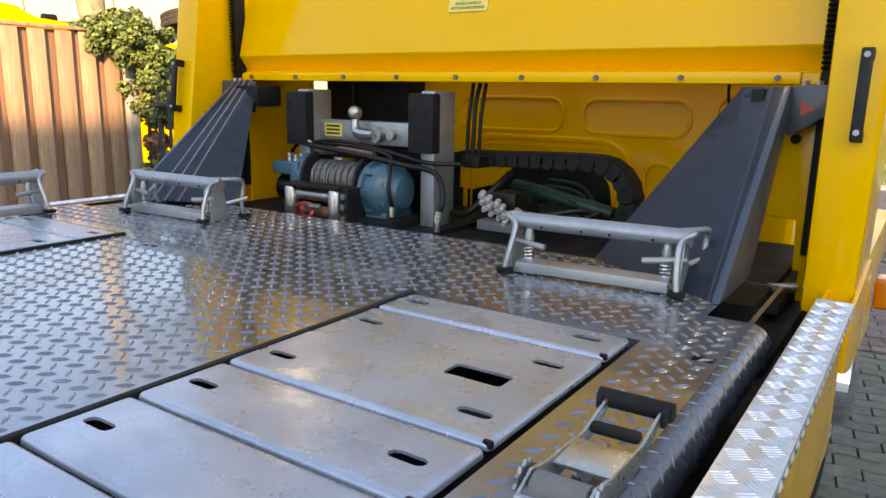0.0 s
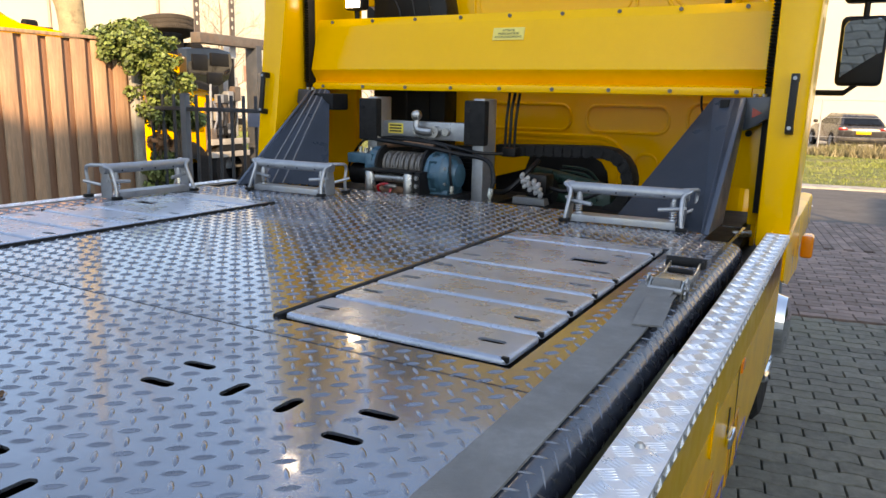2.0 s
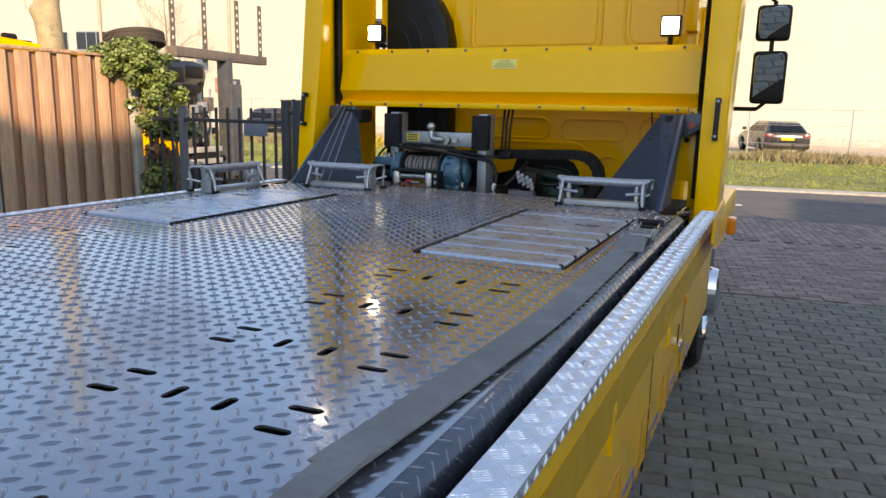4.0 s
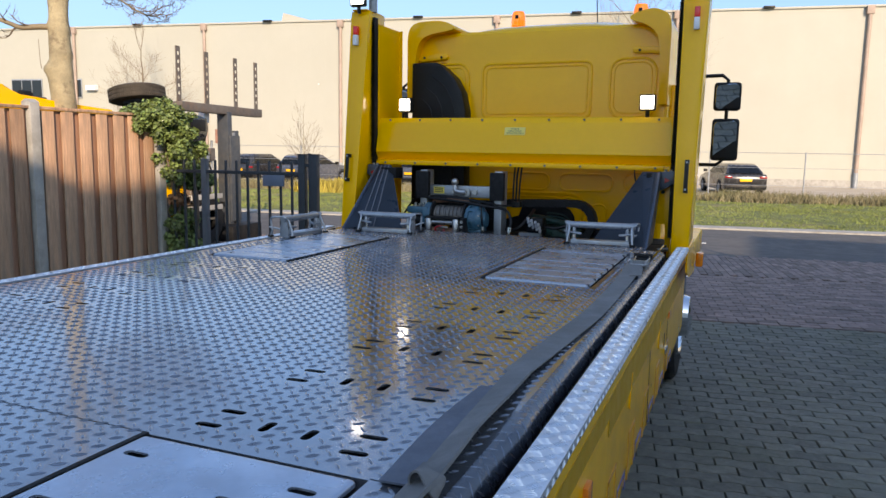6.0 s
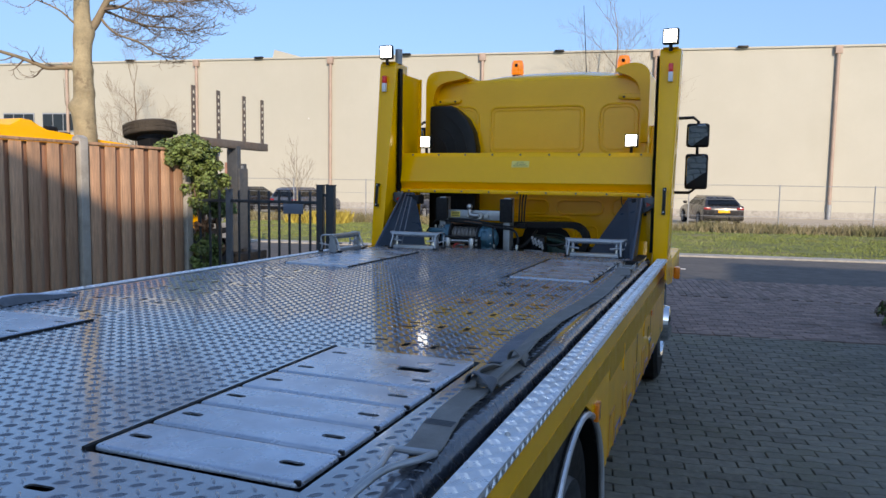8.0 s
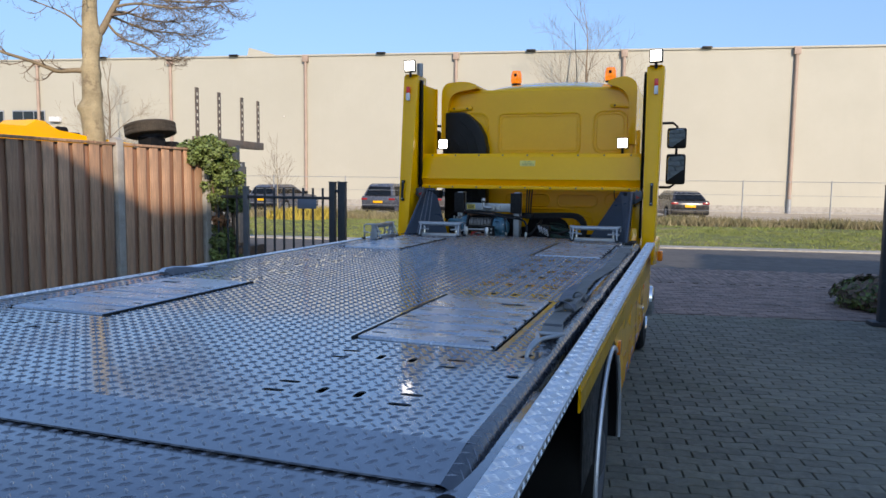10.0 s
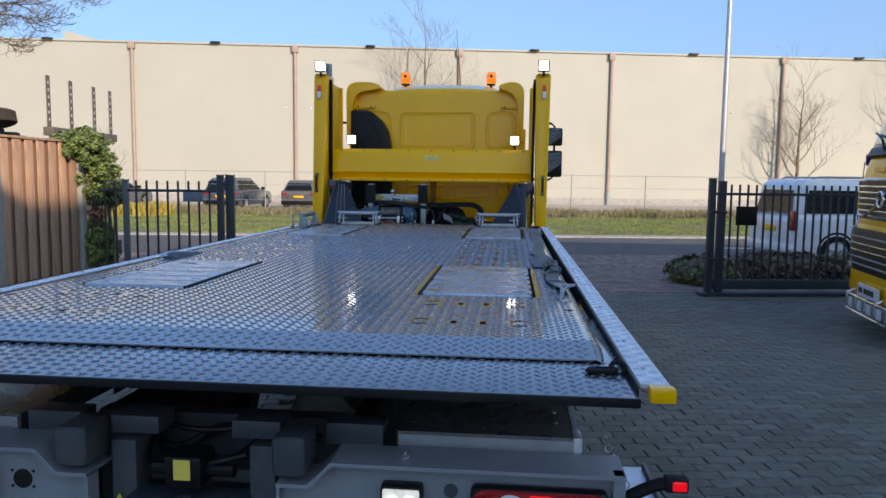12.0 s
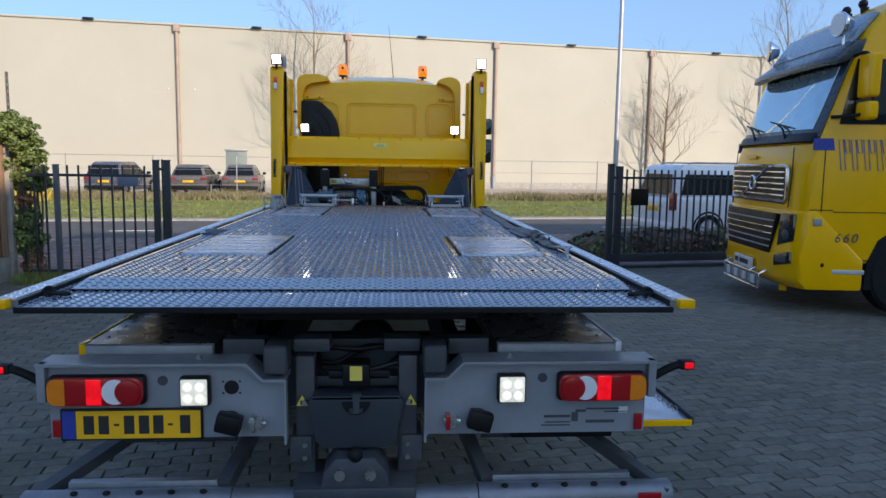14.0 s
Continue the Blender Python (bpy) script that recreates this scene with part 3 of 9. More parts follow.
                        if q:
                            F += [(k + 3 * q - 3, k + 3 * q - 2, k + 3 * q + 1, k + 3 * q), (k + 3 * q - 2, k + 3 * q - 1, k + 3 * q + 2, k + 3 * q + 1)]
        part("edge_studs", quick_mesh("edge_studs", V, F, M_STUD), None, edge, kind="stuff")
    # seams between the deck sheets
    for y, x_a, x_b in ((-2.085, -1.06, 1.06), (-3.828, -1.06, -0.93), (-3.828, -0.47, 0.47), (-3.828, 0.93, 1.06)):
        V, F = [], []
        n = max(3, int((x_b - x_a) / 0.03))
        for i in range(n + 1):
            x = x_a + (x_b - x_a) * i / n
            w = 0.0006 + 0.0008 * abs(noise.noise(Vector((x * 14, y, 0.3))))
            o = 0.0015 * noise.noise(Vector((x * 5, y * 3, 1.7)))
            V += [(x, y + o - w, DZ - 0.001), (x, y + o - w, DZ + 0.0006), (x, y + o + w, DZ + 0.0006), (x, y + o + w, DZ - 0.001)]
            if i:
                k = 4 * i
                F += [(k - 4 + j, k - 3 + j, k + 1 + j, k + j) for j in range(3)]
        part("weld_seam", quick_mesh("weld_seam", V, F, M_DARK), None, slab)
    # dark slab and sheets standing in for the shade below the slots, lip at the rear
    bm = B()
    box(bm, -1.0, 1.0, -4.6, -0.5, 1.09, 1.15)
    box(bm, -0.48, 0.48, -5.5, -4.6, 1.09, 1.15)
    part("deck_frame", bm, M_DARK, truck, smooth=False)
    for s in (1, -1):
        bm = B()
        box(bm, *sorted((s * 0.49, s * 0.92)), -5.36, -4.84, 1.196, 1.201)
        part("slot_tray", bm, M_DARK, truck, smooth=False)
        # Dark sheet added so that the gap beside the strip reads as shaded.
        bm = B()
        box(bm, *sorted((s * 1.1205, s * 1.1235)), -5.88, -0.5, 1.195, 1.236)
        box(bm, *sorted((s * 1.1205, s * 1.1235)), -4.4, -0.5, 1.02, 1.195)
        part("strip_support", bm, M_DARK, truck, smooth=False)
    bm = B()
    box(bm, -1.12, 1.12, -5.915, -5.0, 1.203, 1.221, bevel=0.004)
    lip = part("rear_lip", bm, M_DECK, truck, "lower tread plate lip at the rear")
    v, f = tread_marks(-1.112, 1.112, -5.902, -5.61, 1.221, height=0.0036)
    v2, f2 = [], []
    for s in (1, -1):
        a, b = sorted((s * 1.098, s * 1.118))
        va, fa = tread_marks(a, b, -5.6, -5.0, 1.221, width=0.006)
        f2 += [tuple(i + len(v2) for i in q) for q in fa]
        v2 += va
    o = len(v)
    part("tread_studs", quick_mesh("tread_studs", v + v2, f + [tuple(i + o for i in q) for q in f2], M_STUD, True), None, lip, kind="stuff")
    bm = B()
    box(bm, -1.122, 1.122, -5.922, -5.912, 1.199, 1.220, bevel=0.003)
    part("lip_edge", bm, M_DARK, truck)


def rolled_plate(x0, x1, y0, y1, holes):
    """A plate whose four edges roll down, with slots cut through it."""
    rings = []
    bm = B()
    for ins, dz in ((0.011, 0.0), (0.007, 0.0), (0.0042, 0.0006), (0.0018, 0.0022), (0.0003, 0.0048), (0.0, 0.0100)):
        rings.append([(x, y, 1.256 - dz) for x, y in rounded(x0 + ins, x1 - ins, y0 + ins, y1 - ins, max(0.002, 0.009 - ins * 0.8), 3)])
    holed_sheet(bm, [p[:2] for p in rings[0]], holes, 1.256, 0.0, rim=0.004)
    vs = [[bm.verts.new(p) for p in r] for r in rings]
    k = len(vs[0])
    for a, b in zip(vs, vs[1:]):
        for i in range(k):
            bm.faces.new((a[i], a[(i + 1) % k], b[(i + 1) % k], b[i]))
    bmesh.ops.remove_doubles(bm, verts=bm.verts, dist=0.0002)
    return bm


def cover_plates():
    for s in (1, -1):
        for rows in (ROWS_A, ROWS_B):
            for k in range(len(rows) - 1):
                y1, y0 = rows[k] - 0.003, rows[k + 1] + 0.003
                wide = y1 - y0 > 0.2
                x0, x1 = sorted((s * PX0, s * PX1))
                holes = []
                my = (y0 + y1) / 2
                if wide:
                    for x in (0.535, 0.862):
                        for y in (y1 - 0.07, y0 + 0.06):
                            holes.append(slot_outline(s * x, y, 0.05, 0.018))
                    a, b = sorted((s * 0.757, s * 0.848))
                    holes.append(rounded(a, b, my - 0.02, my + 0.022, 0.006, 2))
                else:
                    for x in (0.53, 0.862):
                        holes.append(slot_outline(s * x, my + (0.0 if y1 - y0 > 0.12 else 0.01), 0.05, 0.018))
                bm = rolled_plate(x0, x1, y0, y1, holes)
                # each plate lies a little higher at its rear edge
                tilt = 0.001
                for vtx in bm.verts:
                    vtx.co.z += tilt * (y1 - vtx.co.y) / (y1 - y0)
                c = part("cover_plate", bm, M_COVER, truck, "galvanised cover plate with slots")
                # dark block painted for the shaded gap under the folded corner
                bm = B()
                e0, e1 = sorted((s * (PX1 - 0.010), s * (PX1 + 0.001)))
                box(bm, e0, e1, y0 + 0.002, y0 + 0.008, 1.250, 1.2585)
                part("corner_notch", bm, M_DARK, c, smooth=False)
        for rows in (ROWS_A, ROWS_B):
            # Dark sheet in place of the shade seen through the plate slots.
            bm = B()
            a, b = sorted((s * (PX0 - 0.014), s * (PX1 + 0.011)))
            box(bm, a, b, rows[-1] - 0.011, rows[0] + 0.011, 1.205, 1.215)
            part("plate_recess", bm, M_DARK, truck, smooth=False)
            x = s * (PX0 - 0.008)
            bm = B()
            box(bm, x - 0.006, x + 0.006, rows[-1] - 0.01, rows[0] + 0.01, 1.235, 1.256, bevel=0.002)
            part("rubber_strip", bm, M_RUBBER, truck)


def side_strips():
    for s in (1, -1):
        bm = B()
        ring = [(1.125, 1.246), (1.189, 1.246), (1.1905, 1.2455), (1.1905, 1.226), (1.1865, 1.226), (1.1865, 1.238), (1.125, 1.238)]
        prism(bm, [(s * x, z) for x, z in ring], "y", -5.89, -0.50)
        strip = part("tread_strip", bm, M_ALU, truck, "bright aluminium tread plate side strip")
        V, F = [], []
        cell = 0.030
        for j, y in enumerate(steps(-5.885, -0.505, cell)):
            for i, x in enumerate((1.1415, 1.1735)):
                a = radians(32 if (i + j) % 2 else -32)
                c, sn = math.cos(a), math.sin(a)
                for q in (-0.0112, -0.0056, 0.0, 0.0056, 0.0112):
                    k = len(V)
                    L, W = 0.025, 0.0026
                    for px, py, h in ((-L / 2, q, 0), (0, q - W / 2, 0), (L / 2, q, 0), (0, q + W / 2, 0), (-L / 3, q, 0.0010), (L / 3, q, 0.0010)):
                        xx = min(1.188, max(1.1258, x + px * c - py * sn))
                        V.append((s * xx, y + px * sn + py * c, 1.246 + h))
                    F += [(k, k + 1, k + 4), (k + 1, k + 2, k + 5, k + 4), (k + 2, k + 3, k + 5), (k + 3, k, k + 4, k + 5)]
        for j, y in enumerate(steps(-5.895, -0.505, 0.019)):
            k = len(V)
            d = 0.006 if j % 2 else -0.006
            V += [(s * 1.1905, y - 0.004 + d, 1.227), (s * 1.1905, y + 0.004 + d, 1.227), (s * 1.1905, y + 0.004 - d, 1.242), (s * 1.1905, y - 0.004 - d, 1.242), (s * 1.1935, y, 1.234)]
            F += [(k, k + 1, k + 4), (k + 1, k + 2, k + 4), (k + 2, k + 3, k + 4), (k + 3, k, k + 4)]
        part("strip_studs", quick_mesh("strip_studs", V, F, M_ALUBAR), None, strip, kind="stuff")
        for y in (-5.75, -5.45, -4.9, -4.35, -3.8, -3.25, -2.7, -2.15, -1.6, -1.05, -0.6):
            bm = B()
            cyl(bm, (s * 1.155, y, 1.246), (s * 1.155, y, 1.2505), 0.007, 0.004, 10)
            part("rivet", bm, M_STEEL, strip)
        bm = B()
        a, b = sorted((s * 1.140, s * 1.197))
        box(bm, a, b, -5.93, -5.89, 1.214, 1.247, bevel=0.006)
        part("end_cap", bm, M_YEL, truck, "chipped yellow end cap")
        # dark filler painted for the shaded gap between deck and strip
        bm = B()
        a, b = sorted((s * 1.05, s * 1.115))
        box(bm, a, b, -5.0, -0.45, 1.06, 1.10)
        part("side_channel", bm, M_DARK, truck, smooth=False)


def skirts():
    X0, X1 = 1.1245, 1.132
    AY, AZ = -3.34, 0.42
    for s in (1, -1):
        bm = B()
        prism(bm, [(s * x, z) for x, z in ((X0, 1.225), (X1, 1.225), (X1, 0.62), (X1 - 0.006, 0.60), (X0, 0.60))], "y", -2.75, 0.25)
        k = part("skirt", bm, M_YEL, truck, "yellow side skirt panel below the strip")
        bm = B()
        prism(bm, [(s * x, z) for x, z in ((X0, 1.225), (X1, 1.225), (X1, 1.0), (X0, 1.0))], "y", -4.45, -2.75)
        part("skirt_band", bm, M_YEL, truck)
        # cut-out edge in front of the rear wheel
        pts = [(-2.75, 0.60), (-2.75, 1.0), (-3.30, 1.0), (-3.24, 0.975), (-3.11, 0.915), (-2.985, 0.822), (-2.90, 0.735), (-2.85, 0.655), (-2.83, 0.60)]
        bm = B()
        prism(bm, pts, "x", s * X0, s * X1)
        part("arch_piece", bm, M_YEL, truck)
        arc = [(AY + 0.54 * math.cos(radians(a)), AZ + 0.54 * math.sin(radians(a))) for a in range(-6, 187, 8)]
        bm = B()
        tube(bm, [(s * 1.125, y, z) for y, z in arc], 0.012, 8)
        part("arch_trim", bm, M_ALU, truck, "bright wheel arch trim")
        bm = B()
        for (y0, z0), (y1, z1) in zip(arc, arc[1:]):
            v = [bm.verts.new(q) for q in ((s * 1.12, y0, z0), (s * 1.12, y1, z1), (s * 0.72, y1, z1), (s * 0.72, y0, z0))]
            bm.faces.new(v)
        bmesh.ops.remove_doubles(bm, verts=bm.verts, dist=0.001)
        bmesh.ops.solidify(bm, geom=bm.faces[:], thickness=0.012)
        part("mudguard", bm, M_BLACK, truck)
        bm = B()
        prism(bm, [(-2.86, 0.70), (-3.0, 0.86), (-3.25, 1.0), (-4.2, 1.0), (-4.2, 0.62), (-3.9, 0.62)] + [(AY + 0.53 * math.cos(radians(a)), AZ + 0.53 * math.sin(radians(a))) for a in range(160, 25, -15)], "x", s * 1.104, s * 1.112)
        part("inner_guard", bm, M_BLACK, truck, smooth=False)
        # grip pockets, marker lamps, latch
        for y, z in ((-2.28, 0.945), (-1.34, 0.925)):
            bm = B()
            prism(bm, slot_outline(y, z, 0.13, 0.032, radians(80)), "x", s * (X1 - 0.002), s * (X1 + 0.004))
            part("grip_pocket", bm, M_YEL2, k)
        # Darker band paints the overhang's shade and reflection on the skirt.
        bm = B()
        box(bm, *sorted((s * (X1 - 0.004), s * (X1 + 0.002))), -2.74, 0.22, 0.948, 1.068)
        box(bm, *sorted((s * (X1 - 0.004), s * (X1 + 0.002))), -4.44, -2.74, 1.003, 1.068)
        part("reflective_band", bm, M_BAND, k, "skirt band darkened for shade under the overhang", smooth=False)
        for y, z, hy, hz, d in ((-0.86, 0.925, 0.024, 0.018, 0.006), (-3.07, 0.915, 0.030, 0.034, 0.014)):
            bm = B()
            box(bm, *sorted((s * (X1 - 0.005), s * (X1 + d))), y - hy, y + hy, z - hz, z + hz, bevel=0.005)
            part("marker_lamp", bm, M_ORANGE, k, "orange side marker lamp")
        for y in (-1.70, -0.92):
            bm = B()
            box(bm, *sorted((s * (X1 - 0.004), s * (X1 + 0.0015))), y - 0.003, y + 0.003, 0.62, 0.945)
            part("door_gap", bm, M_DARK, k, smooth=False)
        bm = B()
        box(bm, *sorted((s * (X1 - 0.002), s * (X1 + 0.002))), -1.063, -1.045, 0.80, 0.87)
        part("latch_slot", bm, M_DARK, k, smooth=False)
        bm = B()
        box(bm, *sorted((s * X1, s * (X1 + 0.014))), -1.075, -0.985, 0.765, 0.795, bevel=0.005)
        part("latch", bm, M_CHROME, k)
        y = -2.70
        while y < -0.75:
            for w, z0, z1, mat_, nm, off in ((0.15, 0.61, 0.79, M_ORDECAL, "orange_outline", 0.0), (0.17, 0.605, 0.675, M_BLUE, "blue_outline", 0.20)):
                yy = y + off
                bm = B()
                x0, x1 = sorted((s * (X1 - 0.003), s * (X1 + 0.0015)))
                t = 0.011
                for a_, b_, c_, d_ in ((yy, yy + t, z0, z1), (yy + w - t, yy + w, z0, z1), (yy + t, yy + w - t, z1 - t, z1)):
                    box(bm, x0, x1, a_, b_, c_, d_)
                part(nm, bm, mat_, k, smooth=False)
            y += 0.43


def wheel(x, y, r, s, name="wheel", rim_mat=None, hub=0.0):
    """A road wheel whose outer face is at x, on side s."""
    w = 0.27
    bm = B()
    prof = [(-w, r * 0.60), (-w, r * 0.94), (-w + 0.03, r), (-0.03, r), (0.0, r * 0.93), (0.005, r * 0.80), (-0.01, r * 0.62)]
    lathe(bm, [(s * d, q) for d, q in prof], (x, y, r), "x", 36)
    t = part("tyre", bm, M_RUBBER, None)
    wh = part(name, t.data, None, truck, "black tyre on a steel rim")
    bpy.data.objects.remove(t)
    bm = B()
    prof = [(-0.01, r * 0.62), (0.012, r * 0.60), (0.0, r * 0.56), (-0.05, r * 0.5), (-0.06, r * 0.36), (0.0 + hub, r * 0.30), (0.02 + hub, r * 0.2), (0.025 + hub, 0.001)]
    lathe(bm, [(s * d, q) for d, q in prof], (x, y, r), "x", 32)
    rim = part("rim", bm, rim_mat or M_CHGREY, wh)
    for i in range(10):
        a = 2 * math.pi * i / 10
        bm = B()
        cy_, cz = y + r * 0.43 * math.cos(a), r + r * 0.43 * math.sin(a)
        cyl(bm, (x - s * 0.06, cy_, cz), (x - s * 0.015, cy_, cz), 0.014, seg=6)
        part("wheel_nut", bm, M_STEEL, wh)
    return wh


deck()
cover_plates()
side_strips()
skirts()
for s in (1, -1):
    wheel(s * 1.08, -3.34, 0.46, s)
    wheel(s * 1.065, 1.10, 0.51, s, rim_mat=M_CHROME, hub=0.065)

# ---- headboard frame, cab ----
def work_lamp(name, label, m, r, parent):
    """A square lamp of four lit fields in a black finned case on a short stem."""
    bm = B()
    box(bm, -r, r, -0.026, 0.028, -r, r, bevel=0.012, seg=3, m=m)
    cyl(bm, m @ Vector((0, 0.01, -r - 0.045)), m @ Vector((0, 0.005, -r + 0.004)), 0.013, seg=10)
    for i in range(5):
        box(bm, -0.8 * r + i * 0.36 * r, -0.8 * r + i * 0.36 * r + 0.006, 0.028, 0.048, -0.8 * r, 0.8 * r, m=m)
    w = part(name, bm, M_BLACK, parent, label)
    bm = B()
    box(bm, -0.82 * r, 0.82 * r, -0.0285, -0.024, -0.82 * r, 0.82 * r, bevel=0.002, m=m)
    lens = part("lens", bm, M_WHITELENS, w)
    for x in (-1, 1):
        for z in (-1, 1):
            bm = B()
            box(bm, x * 0.41 * r - 0.375 * r, x * 0.41 * r + 0.375 * r, -0.031, -0.028, z * 0.41 * r - 0.375 * r, z * 0.41 * r + 0.375 * r, bevel=0.001, m=m)
            part("led_field", bm, M_LED, lens)


def gantry():
    for s in (1, -1):
        # outer cover post: a tapered shell, deeper at its foot
        side = [(-0.345, 1.17), (0.02, 1.17), (0.10, 2.745), (-0.13, 2.745), (-0.145, 2.70)]
        bm = B()
        prism(bm, side, "x", s * 1.055, s * 1.205, bevel=0.014)
        for v in bm.verts:
            f = max(0.0, 1 - (v.co.z - 1.17) / 1.575)
            v.co.x = s * (abs(v.co.x) + (0.022 if abs(v.co.x) < 1.13 else -0.027) * f)
        p = part("post", bm, M_YEL, truck, "tall tapered yellow headboard post")
        bm = B()
        box(bm, s * 1.13 - 0.055, s * 1.13 + 0.055, -0.152, 0.08, 2.742, 2.752, bevel=0.003)
        part("post_cap", bm, M_YEL, p)
        # grab handle
        bm = B()
        n = Vector((0, -0.992, 0.13))
        a, b = Vector((s * 1.14, -0.345 + 0.131 * 0.375, 1.545)), Vector((s * 1.14, -0.345 + 0.131 * 0.565, 1.735))
        box(bm, -0.012, 0.012, -0.095, 0.095, 0.028, 0.040, bevel=0.004, m=look(tuple((a + b) / 2), tuple((a + b) / 2 - n)))
        for e in (-0.085, 0.085):
            box(bm, -0.012, 0.012, e - 0.012, e + 0.012, 0.0, 0.032, bevel=0.003, m=look(tuple((a + b) / 2), tuple((a + b) / 2 - n)))
        h = part("grab_handle", bm, M_BLACK, p, "black grab handle")
        for e in (-0.08, 0.08):
            bm = B()
            mm = look(tuple((a + b) / 2), tuple((a + b) / 2 - n))
            cyl(bm, mm @ Vector((0, e, 0.04)), mm @ Vector((0, e, 0.044)), 0.0065, seg=8)
            part("screw", bm, M_ZINC, h)
        # red and white marker on the post top
        bm = B()
        box(bm, s * 1.14 - 0.016, s * 1.14 + 0.016, -0.200, -0.165, 2.57, 2.63, bevel=0.004)
        part("red_marker", bm, M_REDLIT, p)
        bm = B()
        box(bm, s * 1.14 - 0.016, s * 1.14 + 0.016, -0.205, -0.170, 2.50, 2.57, bevel=0.004)
        part("marker_base", bm, M_WHITELENS, p)
        work_lamp("post_work_lamp", "lit square work lamp on the post", pose(s * 1.13, -0.17, 2.822, 0, -3 if s < 0 else 0, 14 if s < 0 else -4), 0.056, truck)
        if s < 0:
            bm = B()
            cyl(bm, (s * 1.065, -0.07, 2.74), (s * 1.065, -0.07, 2.86), 0.03, seg=18)
            part("post_pipe", bm, M_ZINC, truck, "short grey exhaust pipe end")
        # inner mast with its rack
        bm = B()
        prism(bm, [(s * 1.045, -0.05), (s * 1.045, 0.30), (s * 1.008, 0.30), (s * 1.008, 0.285), (s * 1.03, 0.285), (s * 1.03, -0.05)], "z", 1.05, 2.66)
        part("mast", bm, M_YEL, truck, "yellow mast channel behind the post")
        bm = B()
        box(bm, s * 1.045 - 0.010, s * 1.045 + 0.010, -0.10, -0.05, 1.25, 2.70)
        rk = part("rack_guide", bm, M_DARK, truck, "dark toothed rack in the post gap")
        V, F = [], []
        for z in steps(1.7, 2.68, 0.012):
            k = len(V)
            for dx in (-0.014, 0.014):
                V += [(s * 1.045 + dx, -0.10, z - 0.004), (s * 1.045 + dx, -0.10, z + 0.004), (s * 1.045 + dx, -0.112, z)]
            F += [(k, k + 1, k + 4, k + 3), (k + 1, k + 2, k + 5, k + 4), (k + 2, k, k + 3, k + 5), (k, k + 2, k + 1), (k + 3, k + 4, k + 5)]
        part("rack_teeth", quick_mesh("rack_teeth", V, F, M_BLACK), None, rk, kind="stuff")
        if s > 0:
            bm = B()
            prism(bm, [(s * 0.915, 1.335), (s * 0.955, 1.57), (s * 1.05, 1.60), (s * 1.05, 1.20), (s * 1.015, 1.20), (s * 1.015, 1.335)], "y", -0.06, -0.035, bevel=0.004)
            ib = part("inner_bracket", bm, M_YEL, p, "yellow bracket plate inside the post")
            bm = B()
            cyl(bm, (s * 0.99, -0.06, 1.535), (s * 0.99, -0.075, 1.535), 0.012, seg=12)
            part("bolt", bm, M_DARK, ib)
        # gusset foot that carries the post on the deck: sloping face and side plate
        FY = -0.684 if s > 0 else -0.66
        TX = 0.641 if s > 0 else 0.63
        bm = B()
        prism(bm, [(FY - 0.004, 1.251), (-0.42, 1.251), (-0.09, 1.662), (-0.165, 1.662)], "x", s * 0.966, s * 0.982, bevel=0.002)
        g = part("gusset", bm, M_BLUEGREY, truck, "blue grey welded gusset foot")
        face = [Vector(q) for q in ((s * 0.966, FY, 1.252), (s * 0.966, -0.162, 1.660), (s * 0.870, -0.150, 1.660), (s * TX, -0.47, 1.252))]
        nn = Vector((s * -0.45, -0.75, 0.5)).normalized()
        folds = ((0.0, 0.0, 0.0), (0.26, 0.22, 0.022), (0.38, 0.50, 0.026), (0.50, 0.78, 0.024), (1.0, 1.0, 0.0)) if s < 0 else ((0.0, 0.0, 0.0), (0.02, 0.25, 0.001), (1.0, 1.0, 0.0))
        lines = [(face[0].lerp(face[3], tb) + nn * lift, face[1].lerp(face[2], tt) + nn * lift * 0.5) for tb, tt, lift in folds]
        bm = B()
        rows = [(bm.verts.new(a), bm.verts.new(b)) for a, b in lines]
        for (a, b), (c, d) in zip(rows, rows[1:]):
            bm.faces.new((a, b, d, c))
        bmesh.ops.solidify(bm, geom=bm.faces[:], thickness=0.012)
        part("gusset_face", bm, M_BLUEGREY, g, smooth=False)
        for a, b in lines[1:-1]:
            bm = B()
            tube(bm, [a, a.lerp(b, 0.5), b], 0.0032 if s < 0 else 0.0014, 6)
            part("worn_fold", bm, M_TUBE if s < 0 else M_BLUEGREY, g, "worn bright fold edge")
        bm = B()
        prism(bm, [(s * 0.978, 1.662), (s * 1.06, 1.667), (s * 1.068, 1.601), (s * 1.02, 1.565), (s * 0.978, 1.544)], "y", -0.155, -0.06, bevel=0.005)
        part("gusset_head", bm, M_BLUEGREY, g)
        for x in (1.005, 1.035):
            bm = B()
            cyl(bm, (s * x, -0.11, 1.662), (s * x, -0.11, 1.676), 0.009, seg=6)
            part("head_bolt", bm, M_STEEL, g)
        bm = B()
        prism(bm, [(s * 1.005, 1.592), (s * 1.005, 1.628), (s * 1.038, 1.610)], "y", -0.158, -0.1555)
        part("red_arrow", bm, M_RED, g, smooth=False)
        bm = B()
        box(bm, -0.93, -0.812, -0.20, -0.08, 1.572, 1.648, bevel=0.008) if s < 0 else box(bm, 0.90, 0.93, -0.2, -0.1, 1.60, 1.655, bevel=0.006)
        part("stop_block", bm, M_DARK, g)
